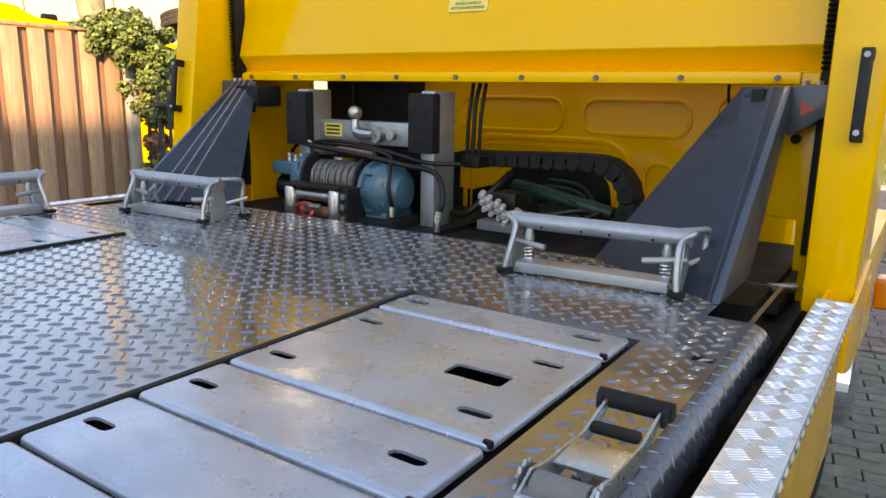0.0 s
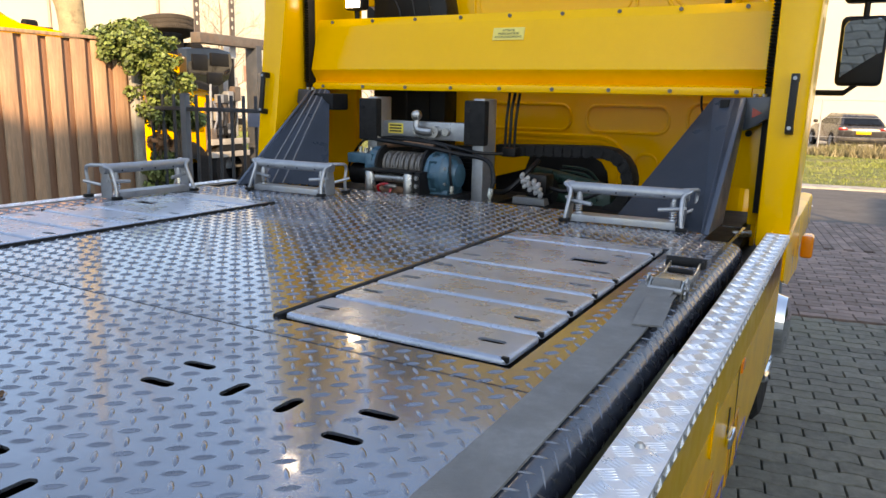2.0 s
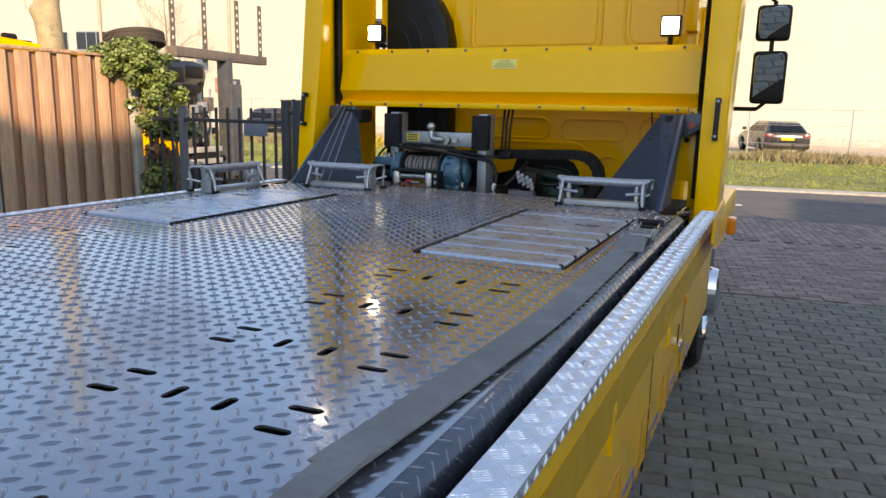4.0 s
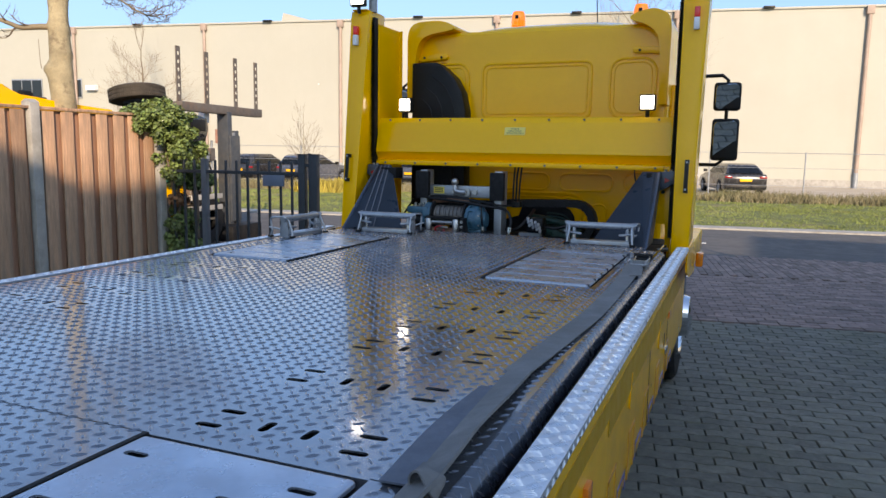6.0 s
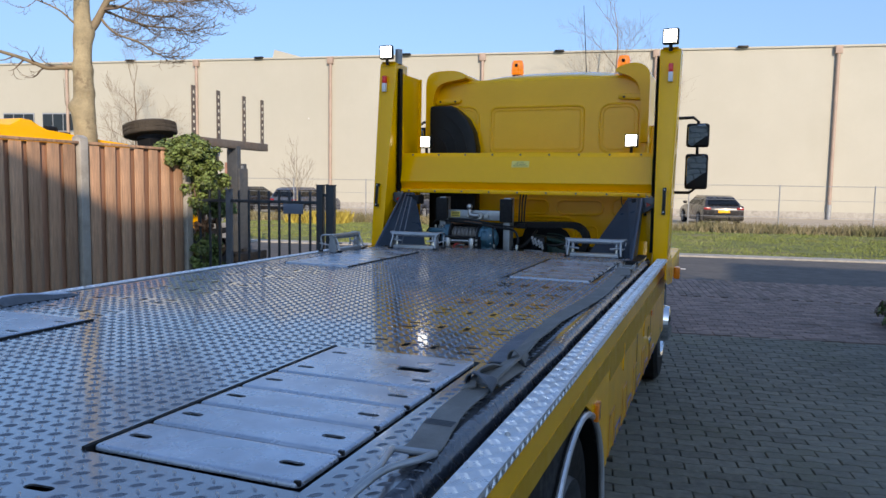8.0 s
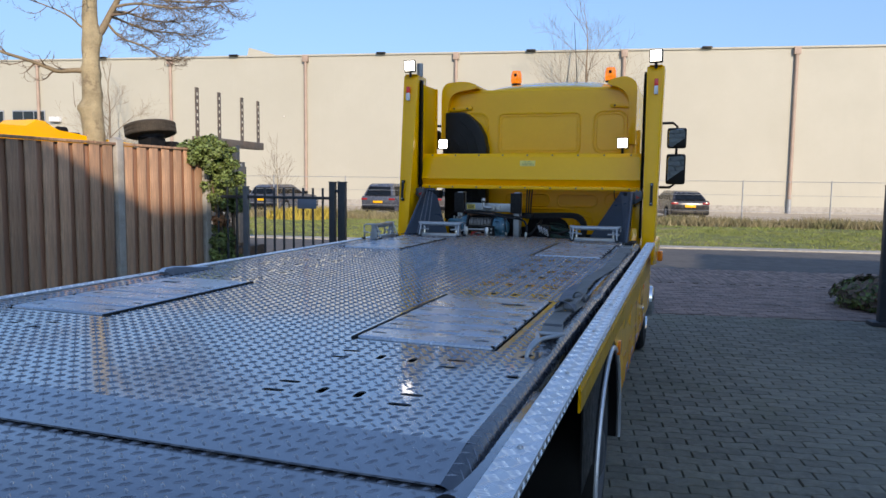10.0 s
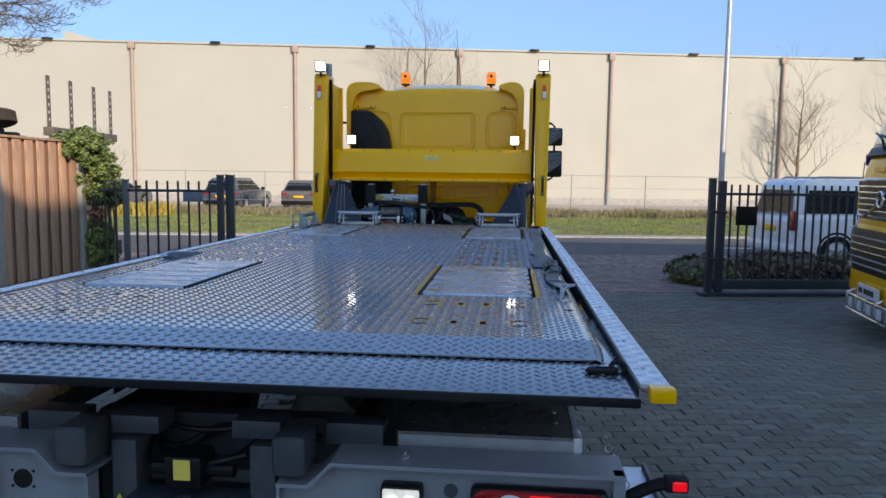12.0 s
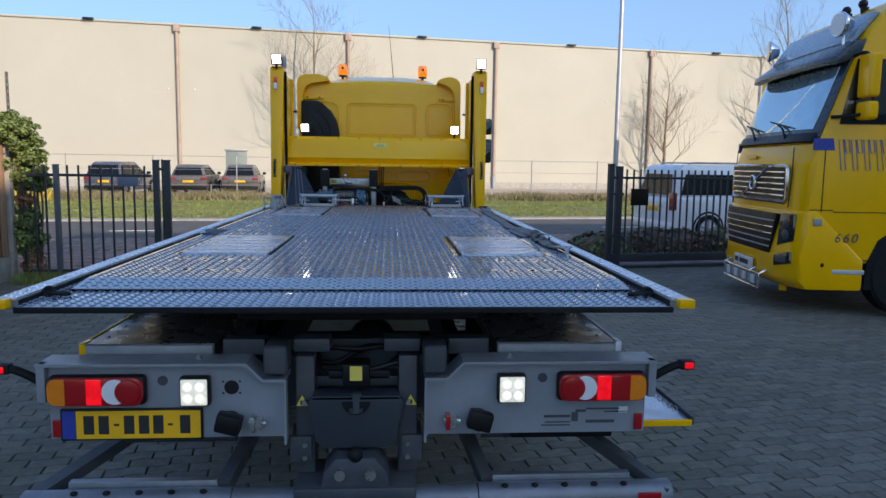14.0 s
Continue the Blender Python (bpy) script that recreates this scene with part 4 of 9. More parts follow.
    # cross beam
    ring = [(-0.085, 1.668), (-0.080, 1.695), (-0.040, 1.705), (-0.090, 1.760), (-0.040, 1.965), (-0.020, 2.000), (0.09, 2.000), (0.11, 1.97), (0.11, 1.72), (0.03, 1.690), (0.03, 1.668)]
    bm = B()
    prism(bm, ring, "x", -1.03, 1.03, bevel=0.004)
    beam = part("cross_beam", bm, M_YEL, truck, "wide folded yellow cross beam")
    bm = B()
    box(bm, -0.99, 0.99, -0.108, -0.078, 1.668, 1.697, bevel=0.002)
    part("beam_flange", bm, M_YEL, beam)
    for i in range(9):
        x = -0.94 + i * 0.235
        for z, y in ((1.682, -0.108), (1.985, -0.030)):
            bm = B()
            cyl(bm, (x, y, z), (x, y - 0.008, z), 0.008, seg=6)
            part("bolt", bm, M_RUSTDARK, beam)
    bm = B()
    LM = Matrix.Translation((0.008, -0.054, 1.908)) @ Matrix.Rotation(math.atan2(0.05, 0.205), 4, "X").inverted()
    box(bm, -0.072, 0.072, -0.004, 0.0, -0.026, 0.026, m=LM)
    lab = part("warning_label", bm, M_PAPER, beam, "pale yellow label with lines of print", smooth=False)
    for text, z in (("ATTENTIE", 0.014), ("INGESCHAKELDE", 0.0), ("AFSTANDSBEDIENING", -0.014)):
        fc = bpy.data.curves.new("label_print", "FONT")
        fc.body, fc.size, fc.align_x, fc.align_y, fc.extrude = text, 0.0125, "CENTER", "CENTER", 0.0003
        tx = new("label_print", fc)
        tx.data.materials.append(M_INK)
        tx.matrix_basis = LM @ pose(0, -0.0045, z, 90, 0, 0)
        tx.parent = lab
    # work lamps standing on the beam
    for x in (-0.845, 0.858):
        work_lamp("beam_work_lamp", "lit square work lamp on the beam", pose(x, 0.03, 2.095), 0.051, truck)


def cab():
    X0, X1, CY = -0.965, 0.945, 0.40
    bm = B()
    box(bm, X0, X1, CY, 2.25, 0.95, 2.655, bevel=0.05, seg=3)
    c = part("cab", bm, M_YEL2, truck, "yellow sleeper cab with embossed rear wall")
    # crowned roof that rises forward
    ys = [(0.415, 2.600), (0.425, 2.640), (0.455, 2.668), (0.52, 2.690), (0.65, 2.716), (0.85, 2.750), (1.1, 2.795), (1.35, 2.828), (1.7, 2.845), (2.0, 2.82), (2.2, 2.70), (2.24, 2.60)]
    V, F, n = [], [], 16
    for y, z in ys:
        for q in range(n + 1):
            t = -1 + 2 * q / n
            V.append((0.035 + 0.745 * t, y, max(2.59, z - 0.11 * abs(t) ** 4)))
    for r in range(len(ys) - 1):
        F += [(r * (n + 1) + q, r * (n + 1) + q + 1, (r + 1) * (n + 1) + q + 1, (r + 1) * (n + 1) + q) for q in range(n)]
    part("roof", quick_mesh("roof", V, F, M_YEL2, True), None, c)
    # side wind deflectors at the top corners
    for s, x0, x1 in ((-1, -0.97, -0.60), (1, 0.68, 0.95)):
        o, i_ = (x0, x1) if s < 0 else (x1, x0)
        ring = smooth_path([(x, 0, z) for x, z in ((o, 2.10), (o, 2.40), (o, 2.60), (o - s * 0.018, 2.680), (o - s * 0.08, 2.722), (i_ + s * 0.12, 2.728), (i_ + s * 0.02, 2.700), (i_, 2.672), (i_ + s * 0.03, 2.655),
                                                   (o - s * 0.16, 2.625), (o - s * 0.095, 2.570), (o - s * 0.070, 2.48), (o - s * 0.062, 2.30), (o - s * 0.06, 2.10))], 4)
        bm = B()
        prism(bm, [(p.x, p.z) for p in ring], "y", CY - 0.09, CY + 0.9, bevel=0.010)
        part("wind_deflector", bm, M_YEL2, c)
        bm = B()
        zz = 2.47
        prism(bm, slot_outline((o + i_) / 2, zz, 0.24, 0.045, radians(-s * 4)), "y", CY - 0.028, CY + 0.01, bevel=0.006)
        lt = part("deflector_bracket", bm, M_YEL2, c)
        for dx in (-0.07, 0.07):
            bm = B()
            cyl(bm, ((o + i_) / 2 + dx, CY - 0.028, zz), ((o + i_) / 2 + dx, CY - 0.034, zz), 0.009, seg=8)
            part("bolt", bm, M_DARK, lt)
    # raised rims of the embossed fields
    def field(x0, x1, z0, z1, r, w=0.018, d=0.008):
        ring = rounded(x0, x1, z0, z1, r, 5)
        bm = B()
        tube(bm, [(x, CY - 0.001, z) for x, z in ring], d, 6, closed=True)
        part("embossed_rim", bm, M_YEL2, c)
        if min(x1 - x0, z1 - z0) > 0.3:
            bm = B()
            tube(bm, [(x, CY - 0.001, z) for x, z in rounded(x0 + 0.028, x1 - 0.028, z0 + 0.028, z1 - 0.028, r * 0.7, 5)], d * 0.55, 6, closed=True)
            part("embossed_rim", bm, M_YEL2, c)
    field(-0.39, 0.42, 2.02, 2.41, 0.05)
    field(0.55, 0.86, 2.02, 2.42, 0.09)
    field(-0.88, -0.50, 2.02, 2.42, 0.09)
    field(-0.30, 0.14, 1.50, 1.62, 0.05)
    field(0.22, 0.60, 1.50, 1.62, 0.05)
    field(0.68, 0.90, 1.50, 1.64, 0.06)
    field(-0.27, 0.41, 1.02, 1.474, 0.12, d=0.013)
    field(0.46, 0.56, 1.02, 1.405, 0.04)
    # flat dark sheet painted for the shaded opening towards the engine
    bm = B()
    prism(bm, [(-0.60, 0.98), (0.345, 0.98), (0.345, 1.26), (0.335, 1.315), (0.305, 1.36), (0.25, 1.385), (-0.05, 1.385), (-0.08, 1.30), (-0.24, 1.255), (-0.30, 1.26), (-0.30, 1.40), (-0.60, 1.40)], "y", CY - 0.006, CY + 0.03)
    part("engine_opening", bm, M_DARK, c, "dark sheet for the shaded opening in the cab rear wall", smooth=False)
    # black intake snorkel on the rear wall
    bm = B()
    arc = [(-0.72, 2.425)] + [(-0.80 + 0.32 * math.sin(radians(a)), 2.03 + 0.395 * math.cos(radians(a))) for a in (25, 45, 65, 85)] + [(-0.48, 1.35), (-0.92, 1.35), (-0.92, 2.425)]
    prism(bm, arc, "y", CY - 0.12, CY + 0.02, bevel=0.02)
    sn = part("intake_snorkel", bm, M_BLACK, c, "black ribbed intake snorkel")
    for q in (0.78, 0.56, 0.36):
        bm = B()
        tube(bm, [(-0.90 + (x + 0.90) * q, CY - 0.121, 2.0 + (z - 2.0) * q) for x, z in arc[:6]], 0.006, 6)
        part("rib", bm, M_BLACK, sn)
    # beacons on the roof
    for x in (-0.527, 0.557):
        bm = B()
        cyl(bm, (x, 1.72, 2.68), (x, 1.72, 2.89), 0.018, seg=10)
        cyl(bm, (x, 1.72, 2.87), (x, 1.72, 2.89), 0.055, seg=18)
        bc = part("beacon", bm, M_BLACK, truck, "amber rotating beacon on the cab roof")
        bm = B()
        lathe(bm, [(2.885, 0.055), (2.93, 0.065), (2.99, 0.062), (3.03, 0.05), (3.04, 0.0)], (x, 1.72, 0), "z", 20)
        part("dome", bm, M_BEACON, bc)
        bm = B()
        box(bm, x - 0.014, x + 0.018, 1.654, 1.70, 2.960, 2.995, bevel=0.008)
        part("reflector", bm, M_DARK, bc)
        bm = B()
        lathe(bm, [(2.90, 0.060), (2.903, 0.066), (2.912, 0.066), (2.915, 0.062)], (x, 1.72, 0), "z", 20)
        part("dome_ring", bm, M_BEACON, bc)
    bm = B()
    tube(bm, [(0.16, 1.9, 2.86), (0.13, 1.95, 3.2), (0.09, 2.0, 3.62)], 0.004, 6, radii=[0.006, 0.004, 0.002])
    part("aerial", bm, M_BLACK, c)
    # side air vents and mirrors
    bm = B()
    box(bm, X1 - 0.005, X1 + 0.035, 0.55, 0.75, 1.55, 2.25, bevel=0.01)
    part("side_vent", bm, M_YEL2, c)
    for s, xx in ((1, 1.31), (-1, -1.25)):
        bm = B()
        tube(bm, [(xx - s * 0.28, 0.86, 2.33), (xx - s * 0.04, 0.84, 2.335), (xx, 0.83, 2.30), (xx, 0.83, 1.74), (xx - s * 0.05, 0.84, 1.70), (xx - s * 0.28, 0.88, 1.70)], 0.013, 8)
        arm = part("mirror_arm", bm, M_BLACK, truck, "black tubular mirror arm")
        for z0, z1 in ((2.085, 2.285), (1.73, 2.03)):
            bm = B()
            box(bm, xx - 0.092, xx + 0.092, 0.80, 0.885, z0, z1, bevel=0.03, seg=3)
            hs = part("mirror_housing", bm, M_BLACK, arm)
            bm = B()
            prism(bm, rounded(xx - 0.078, xx + 0.078, z0 + 0.014, z1 - 0.014, 0.03), "y", 0.792, 0.802)
            bmesh.ops.rotate(bm, cent=(xx, 0.80, (z0 + z1) / 2), matrix=Matrix.Rotation(radians(20), 3, "X") @ Matrix.Rotation(radians(s * 14), 3, "Z"), verts=bm.verts)
            bmesh.ops.translate(bm, vec=(0, -0.012, 0), verts=bm.verts)
            part("mirror_glass", bm, M_MIRROR, arm, smooth=False)
    # front corner: wing, indicator, wheel arch
    for s in (1, -1):
        bm = B()
        prism(bm, [(0.45, 0.95), (1.75, 0.95), (1.75, 1.15), (0.45, 1.15)], "x", s * 1.0, s * 1.16, bevel=0.03)
        part("front_wing", bm, M_YEL2, truck)
        bm = B()
        box(bm, s * 1.205 - 0.025, s * 1.205 + 0.025, 0.50, 0.60, 0.99, 1.09, bevel=0.018, seg=3)
        part("side_indicator", bm, M_ORANGE, truck, "orange side indicator")
        bm = B()
        arc = [(1.10 + 0.56 * math.cos(radians(a)), 0.50 + 0.55 * math.sin(radians(a))) for a in range(0, 181, 15)]
        tube(bm, [(s * 1.0, y, z) for y, z in arc], 0.02, 8)
        part("wing_edge", bm, M_BLACK, truck)
        # yellow flare that joins skirt and post foot
        bm = B()
        prism(bm, [(-0.50, 1.10), (-0.50, 1.22), (-0.36, 1.222), (-0.03, 1.246), (0.02, 1.238), (0.30, 1.02), (0.26, 0.99), (-0.26, 1.036), (-0.40, 1.07)], "x", s * 1.178, s * 1.187, bevel=0.002)
        part("skirt_flare", bm, M_YEL, truck)
        bm = B()
        box(bm, *sorted((s * 0.9, s * 1.06)), -0.62, 0.35, 0.78, 1.12)
        part("front_frame", bm, M_DARK, truck, smooth=False)


gantry()
cab()

# ---- winch, buffer frame, hoses and chain behind the deck ----
def winch_bay():
    # dark frame under the bay
    bm = B()
    box(bm, -1.0, 1.0, -0.44, 0.36, 1.10, 1.19)
    box(bm, -0.80, 0.02, -0.42, 0.10, 1.19, 1.205)
    part("bay_frame", bm, M_DARK, truck, "dark frame under the winch", smooth=False)
    bm = B()
    box(bm, 0.05, 0.75, 0.25, 0.33, 1.10, 1.24)
    part("cross_member", bm, M_DARK, truck, smooth=False)
    # galvanised buffer frame
    bm = B()
    box(bm, -0.090, -0.036, -0.17, -0.05, 1.20, 1.638, bevel=0.006)
    fr = part("buffer_frame", bm, M_GALV, truck, "galvanised upright buffer frame")
    bm = B()
    box(bm, -0.635, -0.582, -0.17, -0.05, 1.205, 1.638, bevel=0.006)
    part("upright", bm, M_GALV, fr)
    bm = B()
    box(bm, -0.584, -0.088, -0.115, -0.055, 1.452, 1.532, bevel=0.005)
    part("cross_bar", bm, M_GALV, fr)
    for x0, z0 in ((-0.655, 1.444), (-0.112, 1.444)):
        bm = B()
        box(bm, x0, x0 + 0.098, -0.212, -0.168, z0, 1.630, bevel=0.008)
        bl = part("rubber_buffer", bm, M_RUBBER, fr, "black rubber buffer block")
        for z in (z0 + 0.04, 1.59):
            bm = B()
            cyl(bm, (x0 + 0.022, -0.2115, z), (x0 + 0.022, -0.2145, z), 0.011, seg=12)
            part("bolt_hole", bm, M_DARK, bl)
    # tow ball on its bracket
    bm = B()
    sphere(bm, (-0.383, -0.150, 1.560), 0.025, 16)
    tube(bm, [(-0.383, -0.150, 1.545), (-0.383, -0.150, 1.515), (-0.375, -0.150, 1.497), (-0.345, -0.150, 1.490), (-0.30, -0.150, 1.490)], 0.014, 10, radii=[0.013, 0.015, 0.020, 0.020, 0.018])
    ball = part("tow_ball", bm, M_STEEL, fr, "bare steel tow ball")
    for x, r in ((-0.298, 0.026), (-0.40, 0.014), (-0.245, 0.017)):
        bm = B()
        cyl(bm, (x, -0.112, 1.49), (x, -0.150 if r > 0.02 else -0.135, 1.49), r, seg=14)
        part("pin", bm, M_STEEL, ball)
    bm = B()
    box(bm, -0.555, -0.475, -0.1175, -0.115, 1.475, 1.520)
    lb = part("yellow_label", bm, M_LABEL, fr, "yellow label with dark print bars", smooth=False)
    for z in (1.511, 1.498, 1.485):
        bm = B()
        box(bm, -0.547, -0.483, -0.1182, -0.1175, z - 0.0035, z + 0.0035)
        part("print_bar", bm, M_INK, lb, smooth=False)
    # winch
    bm = B()
    box(bm, -0.545, -0.10, -0.31, -0.08, 1.205, 1.232, bevel=0.004)
    w = part("winch", bm, M_DARK, truck, "blue hydraulic winch with steel rope drum")
    bm = B()
    cyl(bm, (-0.50, -0.20, 1.335), (-0.27, -0.20, 1.335), 0.052, seg=24)
    part("drum", bm, M_ROPE, w)
    pts = []
    for i in range(15 * 14 + 1):
        t = i / 14
        pts.append((-0.49 + 0.21 * t / 15 + 0.003 * math.sin(i * 0.7), -0.20 + 0.060 * math.cos(2 * math.pi * t), 1.335 + 0.060 * math.sin(2 * math.pi * t)))
    bm = B()
    tube(bm, pts, 0.0075, 6)
    part("steel_rope", bm, M_ROPE, w, "coiled worn steel rope")
    for x in (-0.505, -0.268):
        bm = B()
        cyl(bm, (x - 0.006, -0.20, 1.335), (x + 0.006, -0.20, 1.335), 0.094, seg=28)
        part("drum_flange", bm, M_DARK, w)
    bm = B()
    lathe(bm, [(-0.262, 0.0), (-0.262, 0.088), (-0.250, 0.098), (-0.236, 0.098), (-0.232, 0.088), (-0.205, 0.088), (-0.200, 0.099), (-0.178, 0.099), (-0.168, 0.088), (-0.150, 0.080), (-0.138, 0.058), (-0.128, 0.050), (-0.122, 0.0)], (0, -0.20, 1.312), "x", 32)
    for i in range(8):
        a = radians(45 * i)
        box(bm, -0.236, -0.198, -0.012, 0.012, 0.080, 0.099, bevel=0.003, m=Matrix.Translation((0, -0.20, 1.312)) @ Matrix.Rotation(a, 4, "X"))
    box(bm, -0.26, -0.15, -0.27, -0.13, 1.215, 1.25, bevel=0.006)
    gb = part("gearbox", bm, M_WINCH, w, "blue ribbed gearbox housing")
    for i in range(8):
        a = radians(22.5 + 45 * i)
        bm = B()
        cyl(bm, (-0.166, -0.20 + 0.083 * math.cos(a), 1.312 + 0.083 * math.sin(a)), (-0.155, -0.20 + 0.083 * math.cos(a), 1.312 + 0.083 * math.sin(a)), 0.007, seg=6)
        part("bolt", bm, M_STEEL, gb)
    bm = B()
    cyl(bm, (-0.56, -0.20, 1.335), (-0.512, -0.20, 1.335), 0.082, seg=24)
    box(bm, -0.575, -0.535, -0.28, -0.12, 1.27, 1.39, bevel=0.01)
    part("brake_housing", bm, M_WINCH, w)
    bm = B()
    box(bm, -0.700, -0.575, -0.24, -0.13, 1.338, 1.384, bevel=0.006)
    cyl(bm, (-0.72, -0.19, 1.355), (-0.70, -0.19, 1.355), 0.016, seg=12)
    vb = part("valve_block", bm, M_WINCH, w, "blue valve block")
    for x, z in ((-0.66, 1.41), (-0.63, 1.405), (-0.60, 1.412)):
        bm = B()
        cyl(bm, (x, -0.19, 1.38), (x, -0.19, z), 0.010, seg=8)
        part("fitting", bm, M_BRASS, vb)
    bm = B()
    cyl(bm, (-0.70, -0.18, 1.285), (-0.58, -0.18, 1.285), 0.048, seg=18)
    part("hydraulic_motor", bm, M_BLACK, w)
    bm = B()
    tube(bm, [(-0.52, -0.20, 1.425), (-0.40, -0.20, 1.435), (-0.26, -0.20, 1.425)], 0.013, 10)
    part("guide_bar", bm, M_RUST, w, "rusty guide bar over the drum")
    # fairlead rollers
    for x in (-0.488, -0.292):
        bm = B()
        lathe(bm, [(1.222, 0.0), (1.222, 0.021), (1.235, 0.0235), (1.315, 0.0235), (1.322, 0.019), (1.322, 0.0)], (x, -0.355, 0), "z", 18)
        part("fairlead_roller", bm, M_STEEL, w, "shiny worn fairlead roller")
    bm = B()
    cyl(bm, (-0.466, -0.34, 1.296), (-0.314, -0.34, 1.296), 0.019, seg=16)
    part("fairlead_roller", bm, M_STEEL, w)
    bm = B()
    cyl(bm, (-0.466, -0.335, 1.242), (-0.314, -0.335, 1.242), 0.019, seg=16)
    part("fairlead_roller", bm, M_RUST, w)
    bm = B()
    box(bm, -0.515, -0.265, -0.375, -0.30, 1.322, 1.332, bevel=0.003)
    box(bm, -0.515, -0.265, -0.375, -0.30, 1.212, 1.222, bevel=0.003)
    box(bm, -0.262, -0.235, -0.36, -0.27, 1.21, 1.33, bevel=0.004)
    fl = part("fairlead_frame", bm, M_DARK, w)
    for z in (1.235, 1.272, 1.305):
        bm = B()
        cyl(bm, (-0.249, -0.36, z), (-0.249, -0.369, z), 0.010, seg=6)
        part("bolt", bm, M_STEEL, fl)
    bm = B()
    ring = [(-0.395 + 0.032 * math.cos(a), -0.385 + 0.010 * math.sin(2 * a), 1.248 + 0.026 * math.sin(a)) for a in [2 * math.pi * i / 20 for i in range(20)]]
    tube(bm, ring, 0.006, 8, closed=True)
    part("rope_shackle", bm, M_RED, w, "red rope thimble ring")
    bm = B()
    tube(bm, [(-0.40, -0.375, 1.262), (-0.37, -0.385, 1.266), (-0.345, -0.37, 1.264)], 0.010, 8)
    part("rope_end", bm, M_ROPE, w)
    # ribbed bellows behind the drum
    bm = B()
    box(bm, -0.46, -0.11, -0.04, 0.02, 1.205, 1.43)
    bel = part("bellows", bm, M_BLACK, truck, "black ribbed bellows")
    for i in range(8):
        z = 1.30 + i * 0.016
        bm = B()
        box(bm, -0.47, -0.10, -0.05, 0.03, z, z + 0.009, bevel=0.003)
        part("rib", bm, M_BLACK, bel)
    # hoses
    hoses = (
        ([(-0.60, -0.16, 1.452), (-0.56, -0.20, 1.447), (-0.42, -0.235, 1.440), (-0.25, -0.24, 1.425), (-0.12, -0.225, 1.405), (-0.02, -0.22, 1.395), (0.035, -0.24, 1.37), (0.06, -0.26, 1.31), (0.055, -0.27, 1.275)], 0.013),
        ([(-0.60, -0.14, 1.450), (-0.50, -0.17, 1.452), (-0.35, -0.18, 1.448), (-0.2, -0.20, 1.43), (-0.155, -0.245, 1.40), (-0.140, -0.27, 1.33), (-0.135, -0.26, 1.27)], 0.008),
        ([(-0.62, -0.13, 1.447), (-0.45, -0.15, 1.460), (-0.25, -0.16, 1.44), (-0.06, -0.19, 1.415), (0.03, -0.12, 1.41)], 0.010),
        ([(-0.625, -0.13, 1.44), (-0.68, -0.13, 1.437), (-0.735, -0.12, 1.39), (-0.79, -0.10, 1.32), (-0.83, -0.05, 1.28)], 0.009),
        ([(0.020, -0.03, 1.42), (0.024, -0.03, 1.52), (0.022, -0.02, 1.60), (0.026, 0.0, 1.665)], 0.010),
        ([(0.040, -0.02, 1.42), (0.043, -0.02, 1.55), (0.048, 0.0, 1.665)], 0.009),
        ([(0.000, -0.03, 1.42), (0.003, -0.03, 1.55), (0.000, 0.0, 1.665)], 0.009),
        ([(-0.565, 0.05, 1.50), (-0.565, 0.05, 1.60), (-0.56, 0.04, 1.69)], 0.006),
        ([(0.80, 0.02, 1.70), (0.80, 0.02, 1.63), (0.815, 0.05, 1.56)], 0.006),
        ([(0.14, -0.05, 1.30), (0.30, -0.10, 1.27), (0.42, -0.05, 1.29), (0.5, 0.05, 1.25)], 0.013),
        ([(0.30, 0.0, 1.26), (0.40, -0.12, 1.25), (0.50, -0.08, 1.30)], 0.010),
        ([(-0.10, 0.0, 1.24), (0.05, -0.12, 1.25), (0.12, -0.06, 1.33), (0.14, 0.02, 1.38)], 0.016),
    )
    for pts, r in hoses:
        bm = B()
        tube(bm, smooth_path(pts), r * 0.72, 8)
        part("hose", bm, M_BLACK, truck, "black hydraulic hose")
    for p, q, r in (((0.055, -0.27, 1.278), (0.052, -0.275, 1.245), 0.012), ((0.052, -0.275, 1.245), (0.052, -0.277, 1.215), 0.008), ((-0.135, -0.26, 1.272), (-0.135, -0.262, 1.24), 0.010),
                    ((-0.60, -0.165, 1.452), (-0.555, -0.20, 1.450), 0.013)):
        bm = B()
        cyl(bm, p, q, r, seg=8)
        part("hose_fitting", bm, M_BRASS, truck)
    bm = B()
    box(bm, -0.010, 0.055, -0.045, 0.02, 1.392, 1.432, bevel=0.006)
    part("hose_clamp", bm, M_BLACK, truck)
    # energy chain: linked segments on an arch
    path = [(-0.09, 1.414), (0.08, 1.419), (0.25, 1.425), (0.41, 1.427), (0.475, 1.410), (0.517, 1.368), (0.533, 1.31), (0.522, 1.255), (0.49, 1.205), (0.43, 1.175)]
    fine = smooth_path([(x, 0, z) for x, z in path], 12)
    acc, last, n = 0.0, fine[0], 0
    for p in fine[1:]:
        acc += (p - last).length
        if acc > 0.040:
            d = (p - last).normalized()
            mm = Matrix.Translation((p.x, 0.075, p.z)) @ Matrix.Rotation(-math.atan2(d.z, d.x), 4, "Y")
            bm = B()
            box(bm, -0.026, 0.026, -0.050, 0.050, -0.025, 0.025, bevel=0.006, m=mm)
            cyl(bm, mm @ Vector((0.004, -0.055, 0)), mm @ Vector((0.004, -0.049, 0)), 0.0255, seg=18)
            part("chain_link", bm, M_RUBBER, truck, "black plastic cable chain link") if n == 0 else part("chain_link", bm, M_RUBBER, truck)
            acc, n = 0.0, n + 1
        last = p
